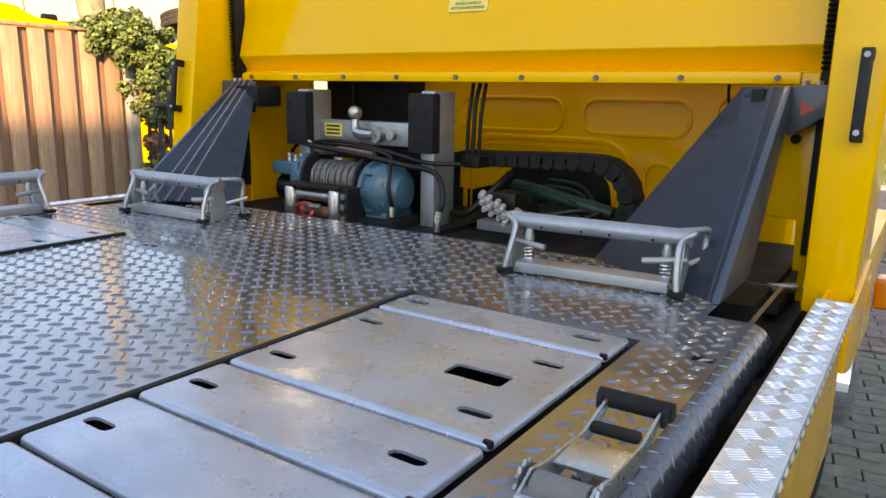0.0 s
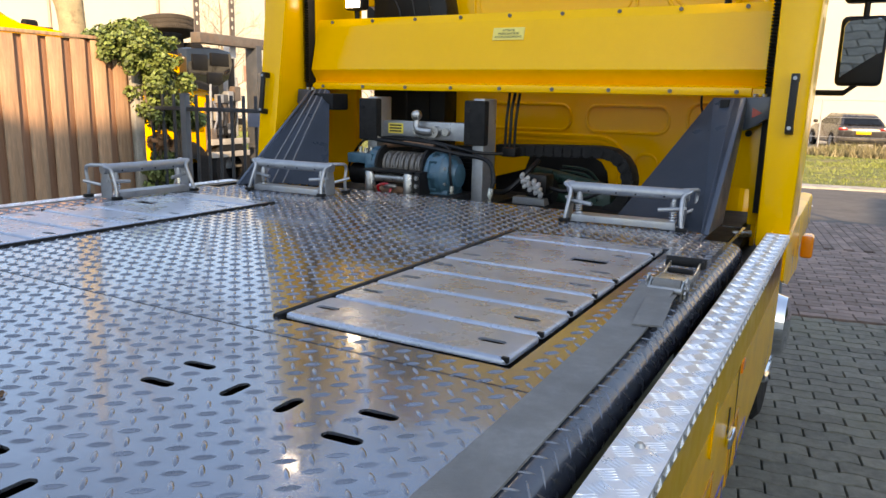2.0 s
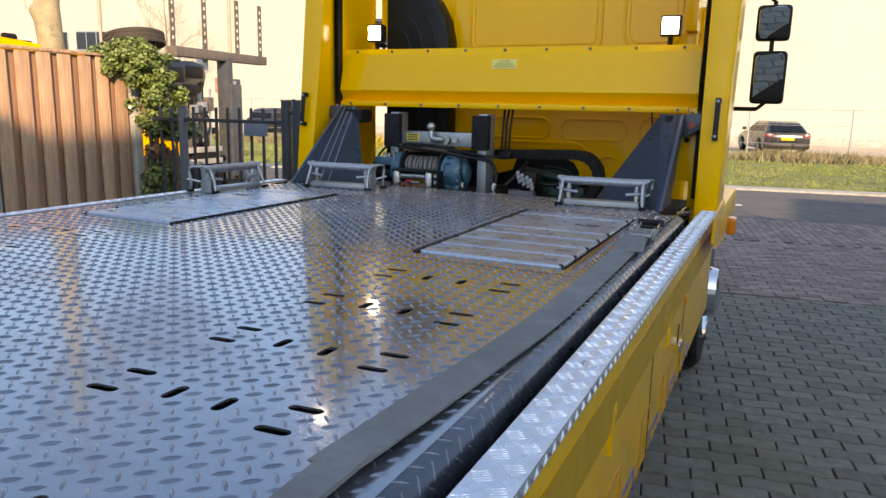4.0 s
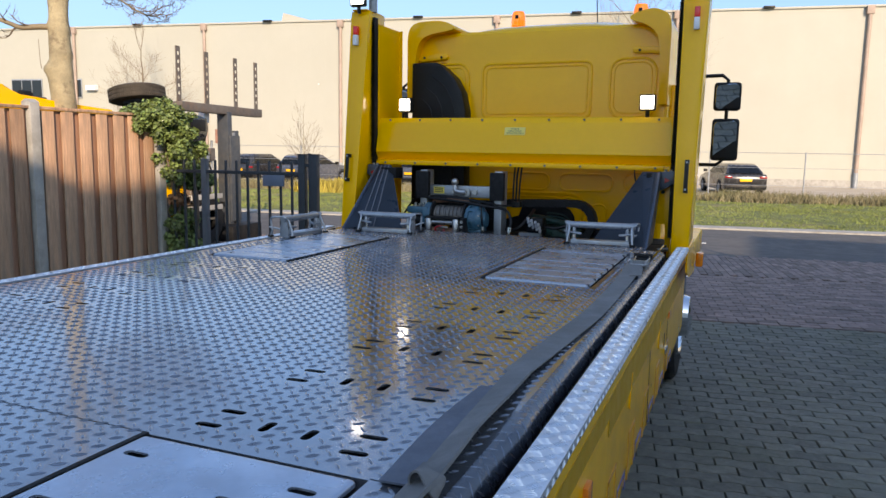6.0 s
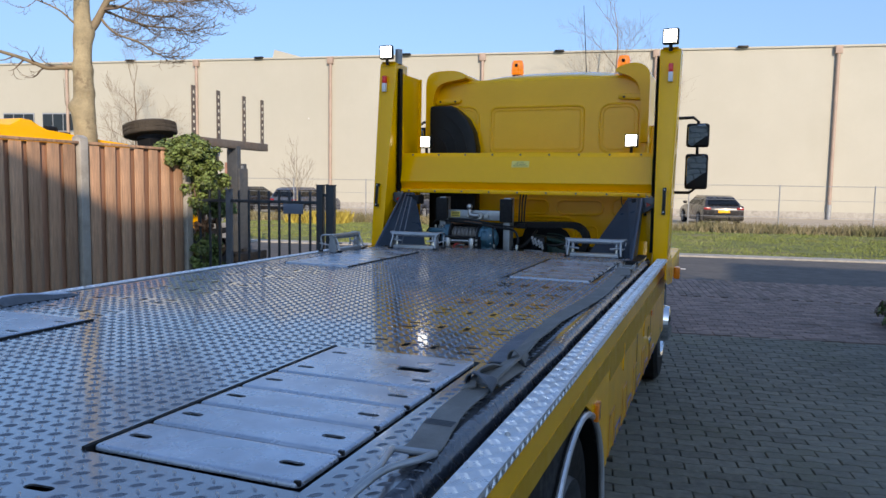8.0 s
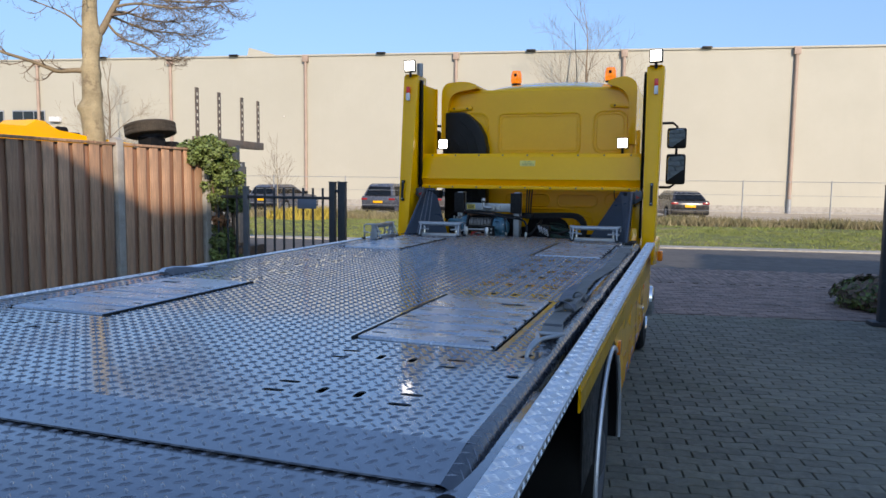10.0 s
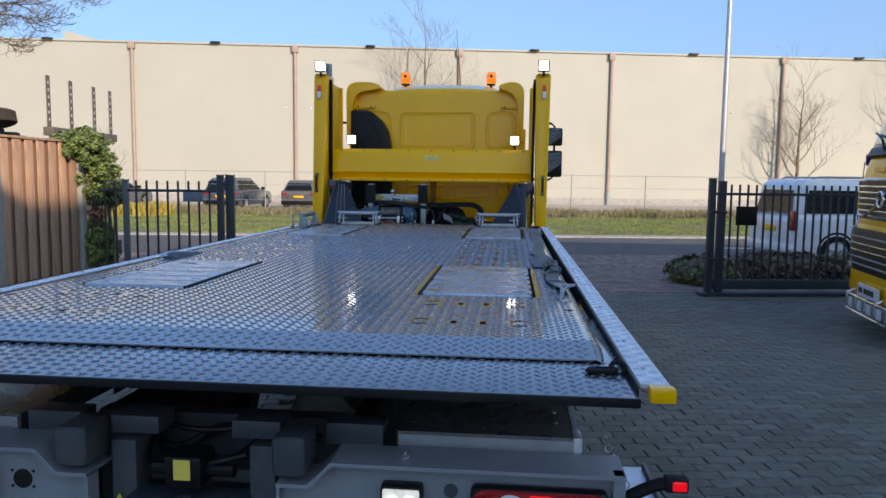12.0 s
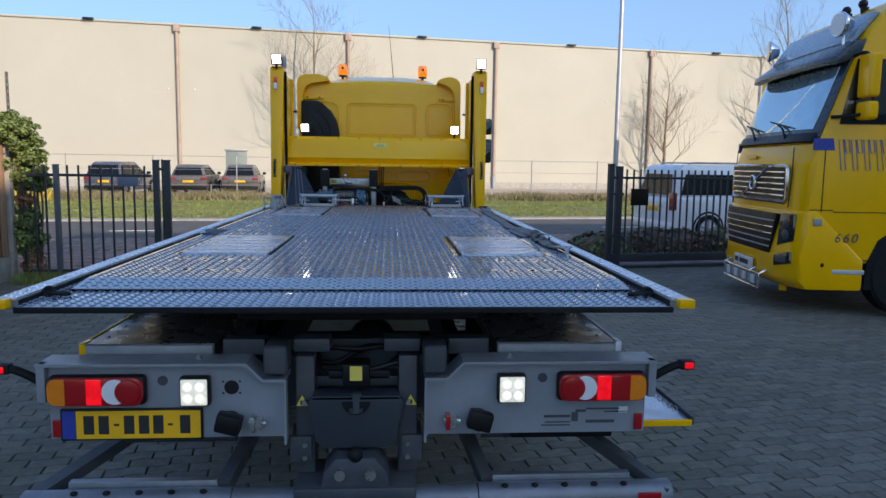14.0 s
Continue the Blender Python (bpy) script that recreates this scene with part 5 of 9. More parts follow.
    # engine parts seen through the opening
    bm = B()
    box(bm, 0.10, 0.44, 0.13, 0.37, 1.10, 1.245, bevel=0.02)
    for i in range(4):
        cyl(bm, (0.16 + i * 0.07, 0.125, 1.215), (0.16 + i * 0.07, 0.11, 1.215), 0.012, seg=10)
    gb = part("gearbox_top", bm, M_GREENENG, truck, "green painted transmission housing")
    bm = B()
    tube(bm, smooth_path([(0.06, 0.20, 1.315), (0.16, 0.18, 1.305), (0.28, 0.17, 1.285), (0.44, 0.17, 1.255)]), 0.024, 12)
    for i in range(7):
        lathe(bm, [(0, 0.024), (0.003, 0.028), (0.006, 0.024)], (0.15 + i * 0.009, 0.178, 1.303 - i * 0.0016), "x", 12)
    part("charge_pipe", bm, M_GREENENG, gb)
    for z, y in ((1.345, 0.22), (1.325, 0.20), (1.30, 0.16)):
        bm = B()
        tube(bm, smooth_path([(0.18, y, z), (0.30, y - 0.01, z - 0.01), (0.36, y - 0.02, z - 0.06), (0.38, y, z - 0.12)]), 0.006, 6)
        part("fuel_line", bm, M_GREENENG, gb)
    bm = B()
    lathe(bm, [(-0.06, 0.0), (-0.06, 0.06), (-0.03, 0.072), (0.02, 0.07), (0.05, 0.05), (0.05, 0.0)], (0.16, 0.05, 1.245), "x", 18)
    part("filter_can", bm, M_DARK, truck, "dark brown filter can")
    bm = B()
    box(bm, 0.05, 0.20, -0.04, 0.02, 1.190, 1.222, bevel=0.003)
    part("support_bracket", bm, M_ZINC, truck)
    rnd = random.Random(4)
    for i in range(4):
        for j in range(3):
            bm = B()
            p = Vector((0.150 + 0.024 * i + 0.006 * j, -0.165 + rnd.uniform(-0.008, 0.008), 1.336 - 0.020 * j - 0.012 * i))
            cyl(bm, p, p + Vector((0.006, -0.026, -0.008)), 0.0098, seg=6)
            cyl(bm, p + Vector((0.006, -0.026, -0.008)), p + Vector((0.008, -0.034, -0.010)), 0.007, seg=8)
            part("coupling", bm, M_ALU, truck)
    bm = B()
    box(bm, 0.15, 0.24, -0.13, -0.04, 1.25, 1.335, bevel=0.01)
    part("coupling_block", bm, M_BLACK, truck)
    # bright and dark things beside the right post foot
    bm = B()
    box(bm, 0.86, 1.03, -0.30, 0.25, 1.14, 1.17, bevel=0.004)
    part("foot_plate", bm, M_DARK, truck)
    bm = B()
    cyl(bm, (0.99, -0.22, 1.185), (1.05, -0.20, 1.19), 0.012, seg=10)
    part("grease_fitting", bm, M_STEEL, truck)


winch_bay()

# ---- chassis and lamps below the rear of the deck ----
def rear_end():
    Y = -5.78
    # long chassis rails and dark belly
    for s in (1, -1):
        bm = B()
        box(bm, *sorted((s * 0.36, s * 0.42)), -5.55, 0.4, 0.72, 0.98)
        part("chassis_rail", bm, M_DARK, truck, smooth=False)
    bm = B()
    box(bm, -0.95, 0.95, -4.5, -0.3, 1.04, 1.085)
    box(bm, -0.45, 0.45, -5.3, -4.5, 1.04, 1.085)
    part("belly_frame", bm, M_DARK, truck, smooth=False)
    bm = B()
    cyl(bm, (-0.9, -3.34, 0.46), (0.9, -3.34, 0.46), 0.07, seg=14)
    sphere(bm, (0, -3.34, 0.46), 0.17, 14)
    part("rear_axle", bm, M_DARK, truck)
    for s in (1, -1):
        # lamp panel with a folded top and a notched inner end
        ring = [(s * 1.085, 0.712), (s * 1.085, 0.985), (s * 0.395, 0.985), (s * 0.335, 0.925), (s * 0.258, 0.925), (s * 0.258, 0.700), (s * 0.268, 0.712)]
        bm = B()
        prism(bm, ring, "y", Y, Y + 0.006)
        lp = part("lamp_panel", bm, M_PANELGREY, truck, "silver grey sheet lamp panel", smooth=False)
        bm = B()
        box(bm, *sorted((s * 1.085, s * 1.115)), Y - 0.03, Y + 0.01, 0.855, 0.995, bevel=0.003)
        prism(bm, [(s * 1.115, 0.985), (s * 1.115, 0.995), (s * 0.39, 0.995), (s * 0.33, 0.935), (s * 0.25, 0.935), (s * 0.25, 0.925), (s * 0.335, 0.925), (s * 0.395, 0.985)], "y", Y - 0.035, Y + 0.10)
        box(bm, *sorted((s * 0.25, s * 0.258)), Y - 0.03, Y + 0.02, 0.690, 0.930)
        part("panel_flange", bm, M_PANELGREY, lp, smooth=False)
        # tail lamp cluster
        x0, x1 = 0.745, 1.070
        bm = B()
        box(bm, *sorted((s * (x0 - 0.005), s * (x1 + 0.005))), Y - 0.045, Y, 0.845, 0.955, bevel=0.03, seg=4)
        tl = part("tail_lamp", bm, M_BLACK, truck, "red and amber tail lamp cluster")
        z0, z1 = 0.850, 0.950
        ring = rounded(x0, x1, z0, z1, 0.030, 6)
        bm = B()
        prism(bm, [(s * x, z) for x, z in ring], "y", Y - 0.054, Y - 0.03, bevel=0.004)
        part("tail_lens", bm, M_RED, tl)
        bm = B()
        box(bm, *sorted((s * (x0 + 0.140), s * (x0 + 0.192))), Y - 0.056, Y - 0.05, z0 + 0.004, z1 - 0.004, bevel=0.002)
        part("brake_lens", bm, M_REDHOT, tl, "glowing red brake lens")
        bm = B()
        box(bm, *sorted((s * (x0 + 0.193), s * (x0 + 0.262))), Y - 0.056, Y - 0.05, z0 + 0.004, z1 - 0.004, bevel=0.002)
        part("rear_lens", bm, M_RED, tl)
        ring = [(x0 + 0.264, z0 + 0.003)] + [p for p in rounded(x0 + 0.15, x1 - 0.002, z0 + 0.003, z1 - 0.003, 0.028, 6) if p[0] > x0 + 0.264] + [(x0 + 0.264, z1 - 0.003)]
        ring = sorted(ring, key=lambda p: math.atan2(p[1] - 0.90, p[0] - x0 - 0.285))
        bm = B()
        prism(bm, [(s * x, z) for x, z in ring], "y", Y - 0.056, Y - 0.05)
        part("indicator_lens", bm, M_ORANGE, tl)
        bm = B()
        lathe(bm, [(Y - 0.058, 0.0), (Y - 0.058, 0.044), (Y - 0.050, 0.047)], (s * (x0 + 0.094), 0, 0.90), "y", 28)
        part("reverse_lens", bm, M_WHITELENS, tl)
        bm = B()
        lathe(bm, [(Y - 0.064, 0.0), (Y - 0.063, 0.026), (Y - 0.060, 0.043), (Y - 0.050, 0.047)], (s * (x0 + 0.050), 0, 0.90), "y", 28)
        part("round_lens", bm, M_RED, tl)
        # square reversing work lamp
        bm = B()
        box(bm, s * 0.57 - 0.053, s * 0.57 + 0.053, Y - 0.045, Y, 0.840, 0.948, bevel=0.012)
        wl = part("reversing_lamp", bm, M_BLACK, truck, "lit square reversing lamp")
        bm = B()
        box(bm, s * 0.57 - 0.046, s * 0.57 + 0.046, Y - 0.053, Y - 0.04, 0.847, 0.941, bevel=0.006)
        part("lens", bm, M_LEDREV, wl)
        for i, j in ((-1, -1), (-1, 1), (1, -1), (1, 1)):
            bm = B()
            cyl(bm, (s * 0.57 + i * 0.021, Y - 0.0525, 0.894 + j * 0.021), (s * 0.57 + i * 0.021, Y - 0.0545, 0.894 + j * 0.021), 0.019, 0.013, 14)
            part("led", bm, M_LEDHOT, wl)
        # round grommets, sockets
        bm = B()
        cyl(bm, (s * 0.69, Y, 0.925), (s * 0.69, Y - 0.004, 0.925), 0.018, seg=18)
        part("grommet", bm, M_CHGREY, lp)
        if s < 0:
            bm = B()
            cyl(bm, (s * 0.448, Y, 0.898), (s * 0.448, Y - 0.003, 0.898), 0.026, seg=20)
            for a in range(4):
                t = radians(45 + 90 * a)
                cyl(bm, (s * 0.448 + 0.042 * math.cos(t), Y, 0.898 + 0.03 * math.sin(t)), (s * 0.448 + 0.042 * math.cos(t), Y - 0.002, 0.898 + 0.03 * math.sin(t)), 0.004, seg=8)
            part("round_hole", bm, M_DARK, lp)
        bm = B()
        xs = s * 0.452
        cyl(bm, (xs, Y, 0.775), (xs, Y - 0.05, 0.772), 0.036, seg=16)
        box(bm, xs - 0.045, xs + 0.045, Y - 0.075, Y - 0.02, 0.745, 0.815, bevel=0.012, m=Matrix.Translation((xs, 0, 0.775)) @ Matrix.Rotation(radians(14), 4, "Y") @ Matrix.Translation((-xs, 0, -0.775)))
        part("trailer_socket", bm, M_BLACK, lp, "black trailer socket with lid")
        bm = B()
        xs = s * 0.352
        cyl(bm, (xs, Y, 0.772), (xs, Y - 0.05, 0.772), 0.020, seg=12)
        cyl(bm, (xs - 0.03, Y - 0.03, 0.775), (xs + 0.03, Y - 0.03, 0.770), 0.012, seg=10)
        cp = part("air_coupling", bm, M_BRASS, lp)
        bm = B()
        box(bm, xs - 0.025, xs - 0.008, Y - 0.055, Y - 0.01, 0.745, 0.80, bevel=0.004)
        part("coupling_lever", bm, M_RED if s > 0 else M_STEEL, cp)
        bm = B()
        box(bm, *sorted((s * 1.045, s * 1.075)), Y - 0.012, Y, 0.722, 0.785, bevel=0.003)
        part("reflector", bm, M_RED, lp, "red reflector")
        bm = B()
        cyl(bm, (s * 0.57, Y + 0.03, 0.995), (s * 0.57, Y + 0.03, 1.003), 0.012, seg=6)
        cyl(bm, (s * 0.57, Y + 0.03, 1.003), (s * 0.57, Y + 0.03, 1.012), 0.006, seg=8)
        part("bolt", bm, M_STEEL, lp)
        # rubber arm with its red end lamp
        bm = B()
        tube(bm, smooth_path([(s * 1.10, Y + 0.02, 0.905), (s * 1.14, Y + 0.01, 0.935), (s * 1.19, Y, 0.965), (s * 1.225, Y, 0.972)]), 0.016, 8)
        arm = part("marker_arm", bm, M_RUBBER, truck, "bent rubber marker arm")
        bm = B()
        box(bm, *sorted((s * 1.210, s * 1.266)), Y - 0.02, Y + 0.02, 0.954, 0.989, bevel=0.007)
        el = part("end_lamp", bm, M_RUBBER, arm, "end outline lamp in a black housing")
        bm = B()
        box(bm, *sorted((s * 1.226, s * 1.261)), Y - 0.024, Y - 0.012, 0.960, 0.984, bevel=0.005)
        part("red_lens", bm, M_REDHOT, arm, "glowing red lens")
        # long aluminium cover above the wheels
        bm = B()
        ring = [(s * 0.535, 0.965), (s * 0.535, 1.030), (s * 1.000, 1.030), (s * 1.015, 1.018), (s * 1.015, 0.965)]
        prism(bm, ring, "y", -5.66, -3.6, bevel=0.0)
        cv = part("wheel_cover", bm, M_SHEET, truck, "brown grey sheet cover over the rear wheels", smooth=False)
        bm = B()
        box(bm, *sorted((s * 0.540, s * 1.008)), -5.668, -5.657, 0.967, 1.024, bevel=0.002)
        part("cover_end", bm, M_ZINC, cv)
        bm = B()
        box(bm, *sorted((s * 1.000, s * 1.024)), -5.67, -5.60, 0.960, 1.033, bevel=0.004)
        box(bm, *sorted((s * 1.004, s * 1.019)), -5.60, -3.7, 1.020, 1.033, bevel=0.002)
        part("cover_trim", bm, M_YEL if s < 0 else M_ALU, cv)
        for i in range(7):
            bm = B()
            y = -5.55 + i * 0.09
            cyl(bm, (s * 0.96, y, 1.030), (s * 0.96, y, 1.034), 0.008, 0.005, 8)
            part("rivet", bm, M_STEEL, cv)
        # buffer boxes and cross tubes beside the centre
        bm = B()
        box(bm, *sorted((s * 0.243, s * 0.328)), -5.83, -5.70, 0.955, 1.060, bevel=0.018, seg=3)
        part("buffer_box", bm, M_CHGREY, truck, "grey rounded buffer box")
        bm = B()
        box(bm, *sorted((s * 0.10, s * 0.235)), -5.72, -5.62, 1.01, 1.06, bevel=0.008)
        part("cross_tube", bm, M_CHGREY, truck)
        bm = B()
        box(bm, *sorted((s * 0.345, s * 0.50)), -5.68, -5.60, 0.99, 1.05, bevel=0.006)
        part("cross_tube", bm, M_CHGREY, truck)
        bm = B()
        box(bm, *sorted((s * 0.155, s * 0.225)), -5.74, -5.60, 0.55, 1.0, bevel=0.008)
        box(bm, *sorted((s * 0.165, s * 0.245)), -5.76, -5.60, 0.60, 0.70, bevel=0.006)
        br = part("rear_bracket", bm, M_CHGREY, truck, "grey drawbar side bracket")
        for z in (0.62, 0.67, 0.83):
            bm = B()
            cyl(bm, (s * 0.19, -5.76, z), (s * 0.19, -5.772, z), 0.010, seg=6)
            part("bolt", bm, M_STEEL, br)
        bm = B()
        prism(bm, [(s * 0.20 - 0.022, 0.815), (s * 0.20 + 0.022, 0.815), (s * 0.20, 0.855)], "y", -5.752, -5.745)
        wt = part("warning_triangle", bm, M_LABEL, br, "yellow warning triangle sticker", smooth=False)
        bm = B()
        box(bm, s * 0.20 - 0.007, s * 0.20 + 0.007, -5.7535, -5.752, 0.820, 0.836)
        part("sticker_mark", bm, M_INK, wt, smooth=False)
        # underrun tube, its arms and plate
        bm = B()
        lathe(bm, [(s * 0.46, 0.0), (s * 0.46, 0.052), (s * 1.205, 0.052), (s * 1.215, 0.04), (s * 1.215, 0.0)], (0, -5.75, 0.452), "x", 20)
        ur = part("underrun_tube", bm, M_TUBE, truck, "grey underrun protection tube")
        bm = B()
        box(bm, *sorted((s * 0.52, s * 1.06)), -5.72, -5.69, 0.512, 0.522, bevel=0.002)
        box(bm, *sorted((s * 0.52, s * 1.06)), -5.725, -5.715, 0.49, 0.522, bevel=0.002)
        pl = part("underrun_plate", bm, M_GALV, ur)
        for i in range(5):
            bm = B()
            x = s * (0.56 + i * 0.115)
            sphere(bm, (x, -5.775, 0.503), 0.012, 8, (1.2, 1, 0.7))
            part("tube_bolt", bm, M_DARK, ur)
        bm = B()
        box(bm, *sorted((s * 1.07, s * 1.16)), -5.806, -5.785, 0.430, 0.474, bevel=0.002)
        part("red_reflector", bm, M_RED, ur, "red reflective strip")
        bm = B()
        a, b = Vector((s * 0.86, -5.35, 0.63)), Vector((s * 1.20, -5.78, 0.46))
        tube(bm, [a, b], 0.035, 4)
        a, b = Vector((s * 0.42, -5.35, 0.63)), Vector((s * 0.50, -5.72, 0.49))
        tube(bm, [a, b], 0.035, 4)
        cyl(bm, (s * 0.5, -5.47, 0.60), (s * 0.95, -5.47, 0.60), 0.026, seg=12)
        part("underrun_arm", bm, M_CHGREY, truck)
    bm = B()
    cyl(bm, (-0.455, -5.76, 0.450), (0.455, -5.76, 0.450), 0.052, seg=20)
    cr = B()
    for x0, x1 in ((-0.42, -0.13), (0.13, 0.42)):
        box(cr, x0, x1, -5.816, -5.795, 0.428, 0.472, bevel=0.002)
    ct = part("centre_tube", bm, M_TUBE, truck, "grey centre tube of the underrun bar")
    bm = B()
    box(bm, -0.22, 0.22, -5.88, -5.60, 0.50, 0.55, bevel=0.01)
    part("red_reflector", cr, M_RED, ct, "red reflective strip")
    part("centre_plate", bm, M_CHGREY, truck)
    # hitch: shield, coupling, valve with its label
    bm = B()
    prism(bm, [(-0.155, 0.865), (0.155, 0.865), (0.175, 0.845), (0.145, 0.695), (0.115, 0.670), (-0.115, 0.670), (-0.145, 0.695), (-0.175, 0.845)], "y", -5.80, -5.785, bevel=0.004)
    box(bm, -0.16, 0.16, -5.80, -5.70, 0.850, 0.866, bevel=0.004)
    hs = part("hitch_shield", bm, M_GATE, truck, "dark blue grey hitch shield")
    # Dark half disc on the shield paints the shade inside the coupling throat.
    bm = B()
    prism(bm, [(0.052 * math.cos(radians(a)), 0.846 + 0.050 * math.sin(radians(a))) for a in range(180, 361, 15)], "y", -5.803, -5.799)
    part("coupling_throat", bm, M_DARK, hs, smooth=False)
    bm = B()
    cyl(bm, (0, -5.79, 0.875), (0, -5.79, 0.815), 0.018, seg=12)
    cyl(bm, (0, -5.79, 0.820), (0, -5.79, 0.806), 0.028, seg=12)
    part("coupling_pin", bm, M_CHGREY, hs)
    bm = B()
    prism(bm, [(-0.13, 0.52), (0.13, 0.52), (0.115, 0.60), (0.07, 0.655), (-0.07, 0.655), (-0.115, 0.60)], "y", -5.86, -5.70, bevel=0.012)
    cp = part("coupling_head", bm, M_CHGREY, truck, "grey coupling block")
    for x in (-0.055, 0.055):
        bm = B()
        cyl(bm, (x, -5.86, 0.60), (x, -5.885, 0.60), 0.020, seg=14)
        part("pin_head", bm, M_STEEL, cp)
    bm = B()
    sphere(bm, (0, -5.85, 0.665), 0.028, 12)
    part("hitch_ball", bm, M_DARK, cp)
    bm = B()
    box(bm, -0.05, 0.05, -5.80, -5.70, 0.90, 0.985, bevel=0.012)
    cyl(bm, (-0.10, -5.75, 0.935), (0.12, -5.75, 0.935), 0.018, seg=10)
    cyl(bm, (0.05, -5.75, 0.95), (0.15, -5.74, 0.975), 0.010, seg=8)
    vv = part("valve_unit", bm, M_BLACK, truck, "black valve unit with yellow sticker")
    bm = B()
    box(bm, -0.022, 0.022, -5.803, -5.800, 0.925, 0.978)
    part("sticker", bm, M_LABEL, vv, smooth=False)
    bm = B()
    box(bm, -0.36, 0.36, -5.56, -5.50, 0.75, 1.02)
    box(bm, -0.16, 0.16, -5.66, -5.56, 0.86, 0.90, bevel=0.006)
    part("rear_crossmember", bm, M_CHGREY, truck)
    for pts, r in (([(-0.10, -5.75, 0.935), (-0.14, -5.70, 0.95), (-0.15, -5.6, 1.02)], 0.008), ([(0.12, -5.74, 0.97), (0.16, -5.68, 1.0), (0.13, -5.58, 1.04)], 0.008),
                   ([(-0.3, -5.56, 0.98), (-0.1, -5.62, 0.94), (0.05, -5.6, 1.0), (0.3, -5.56, 0.96)], 0.012), ([(-0.25, -5.6, 1.02), (0.0, -5.64, 1.0), (0.22, -5.6, 1.03)], 0.009)):
        bm = B()
        tube(bm, smooth_path(pts), r, 8)
        part("hose", bm, M_BLACK, truck)
    # number plate with its characters as bars
    bm = B()
    box(bm, -1.048, -0.550, Y - 0.012, Y, 0.708, 0.826, bevel=0.006)
    np_ = part("number_plate", bm, M_BLACK, truck, "yellow number plate with dark bars")
    bm = B()
    box(bm, -0.992, -0.558, Y - 0.0145, Y - 0.011, 0.716, 0.818)
    part("plate_field", bm, M_PLATEYEL, np_, smooth=False)
    bm = B()
    box(bm, -1.040, -0.994, Y - 0.0145, Y - 0.011, 0.716, 0.818)
    part("plate_band", bm, M_BLUE, np_, smooth=False)
    for x, w in ((-0.948, 0.036), (-0.896, 0.036), (-0.852, 0.018), (-0.808, 0.036), (-0.756, 0.036), (-0.706, 0.036), (-0.664, 0.018), (-0.612, 0.036)):
        bm = B()
        h = 0.034 if w > 0.02 else 0.004
        box(bm, x - w / 2, x + w / 2, Y - 0.0156, Y - 0.0143, 0.767 - h, 0.767 + h)
        part("plate_bar", bm, M_INK, np_, smooth=False)
    # maker's mark as plain stripes
    k = 0
    for x0, x1, z0, z1, mt in ((0.86, 0.99, 0.800, 0.806, M_MARKGREY), (0.93, 1.02, 0.789, 0.794, M_MARKGREY), (0.985, 1.02, 0.786, 0.810, M_WHITEPAINT), (0.70, 0.80, 0.770, 0.780, M_MARKGREY), (0.705, 0.80, 0.750, 0.755, M_MARKGREY), (0.69, 0.80, 0.738, 0.743, M_MARKGREY),
                               (0.82, 0.86, 0.790, 0.800, M_MARKGREY), (0.805, 0.83, 0.755, 0.790, M_MARKGREY), (0.86, 0.97, 0.748, 0.760, M_MARKGREY)):
        bm = B()
        box(bm, x0, x1, Y - 0.0022, Y - 0.001, z0, z1)
        part("mark_stripe", bm, mt, truck, smooth=False)
    # let-down tool tray at the side
    bm = B()
    mt = Matrix.Translation((1.15, -5.40, 0.735))
    box(bm, -0.10, 0.14, -0.34, 0.30, -0.010, 0.0, m=mt)
    tr = part("tool_tray", bm, M_ALU, truck, "let-down aluminium tool tray with yellow rim")
    bm = B()
    box(bm, 0.135, 0.147, -0.35, 0.30, -0.012, 0.020, bevel=0.003, m=mt)
    part("tray_side", bm, M_CHGREY, tr)
    bm = B()
    box(bm, -0.10, 0.137, -0.355, -0.34, -0.016, 0.008, bevel=0.003, m=mt)
    part("tray_rim", bm, M_YEL, tr)
    bm = B()
    for i in range(14):
        t = i / 13
        c = Vector((1.13, -5.30, 0.90)).lerp(Vector((1.255, -5.66, 0.755)), t) - Vector((0, 0, 0.03 * math.sin(math.pi * t)))
        ring = [c + Vector((0.010 * math.cos(a), 0.005 * math.sin(a) * (i % 2), 0.010 * math.sin(a))) for a in [2 * math.pi * q / 8 for q in range(8)]]
        tube(bm, ring, 0.0022, 5, closed=True)
    part("tray_chain", bm, M_STEEL, tr)
    bm = B()
    box(bm, 0.62, 1.04, -5.55, -5.12, 0.60, 0.955, bevel=0.008)
    part("tool_box", bm, M_DARK, truck)


rear_end()

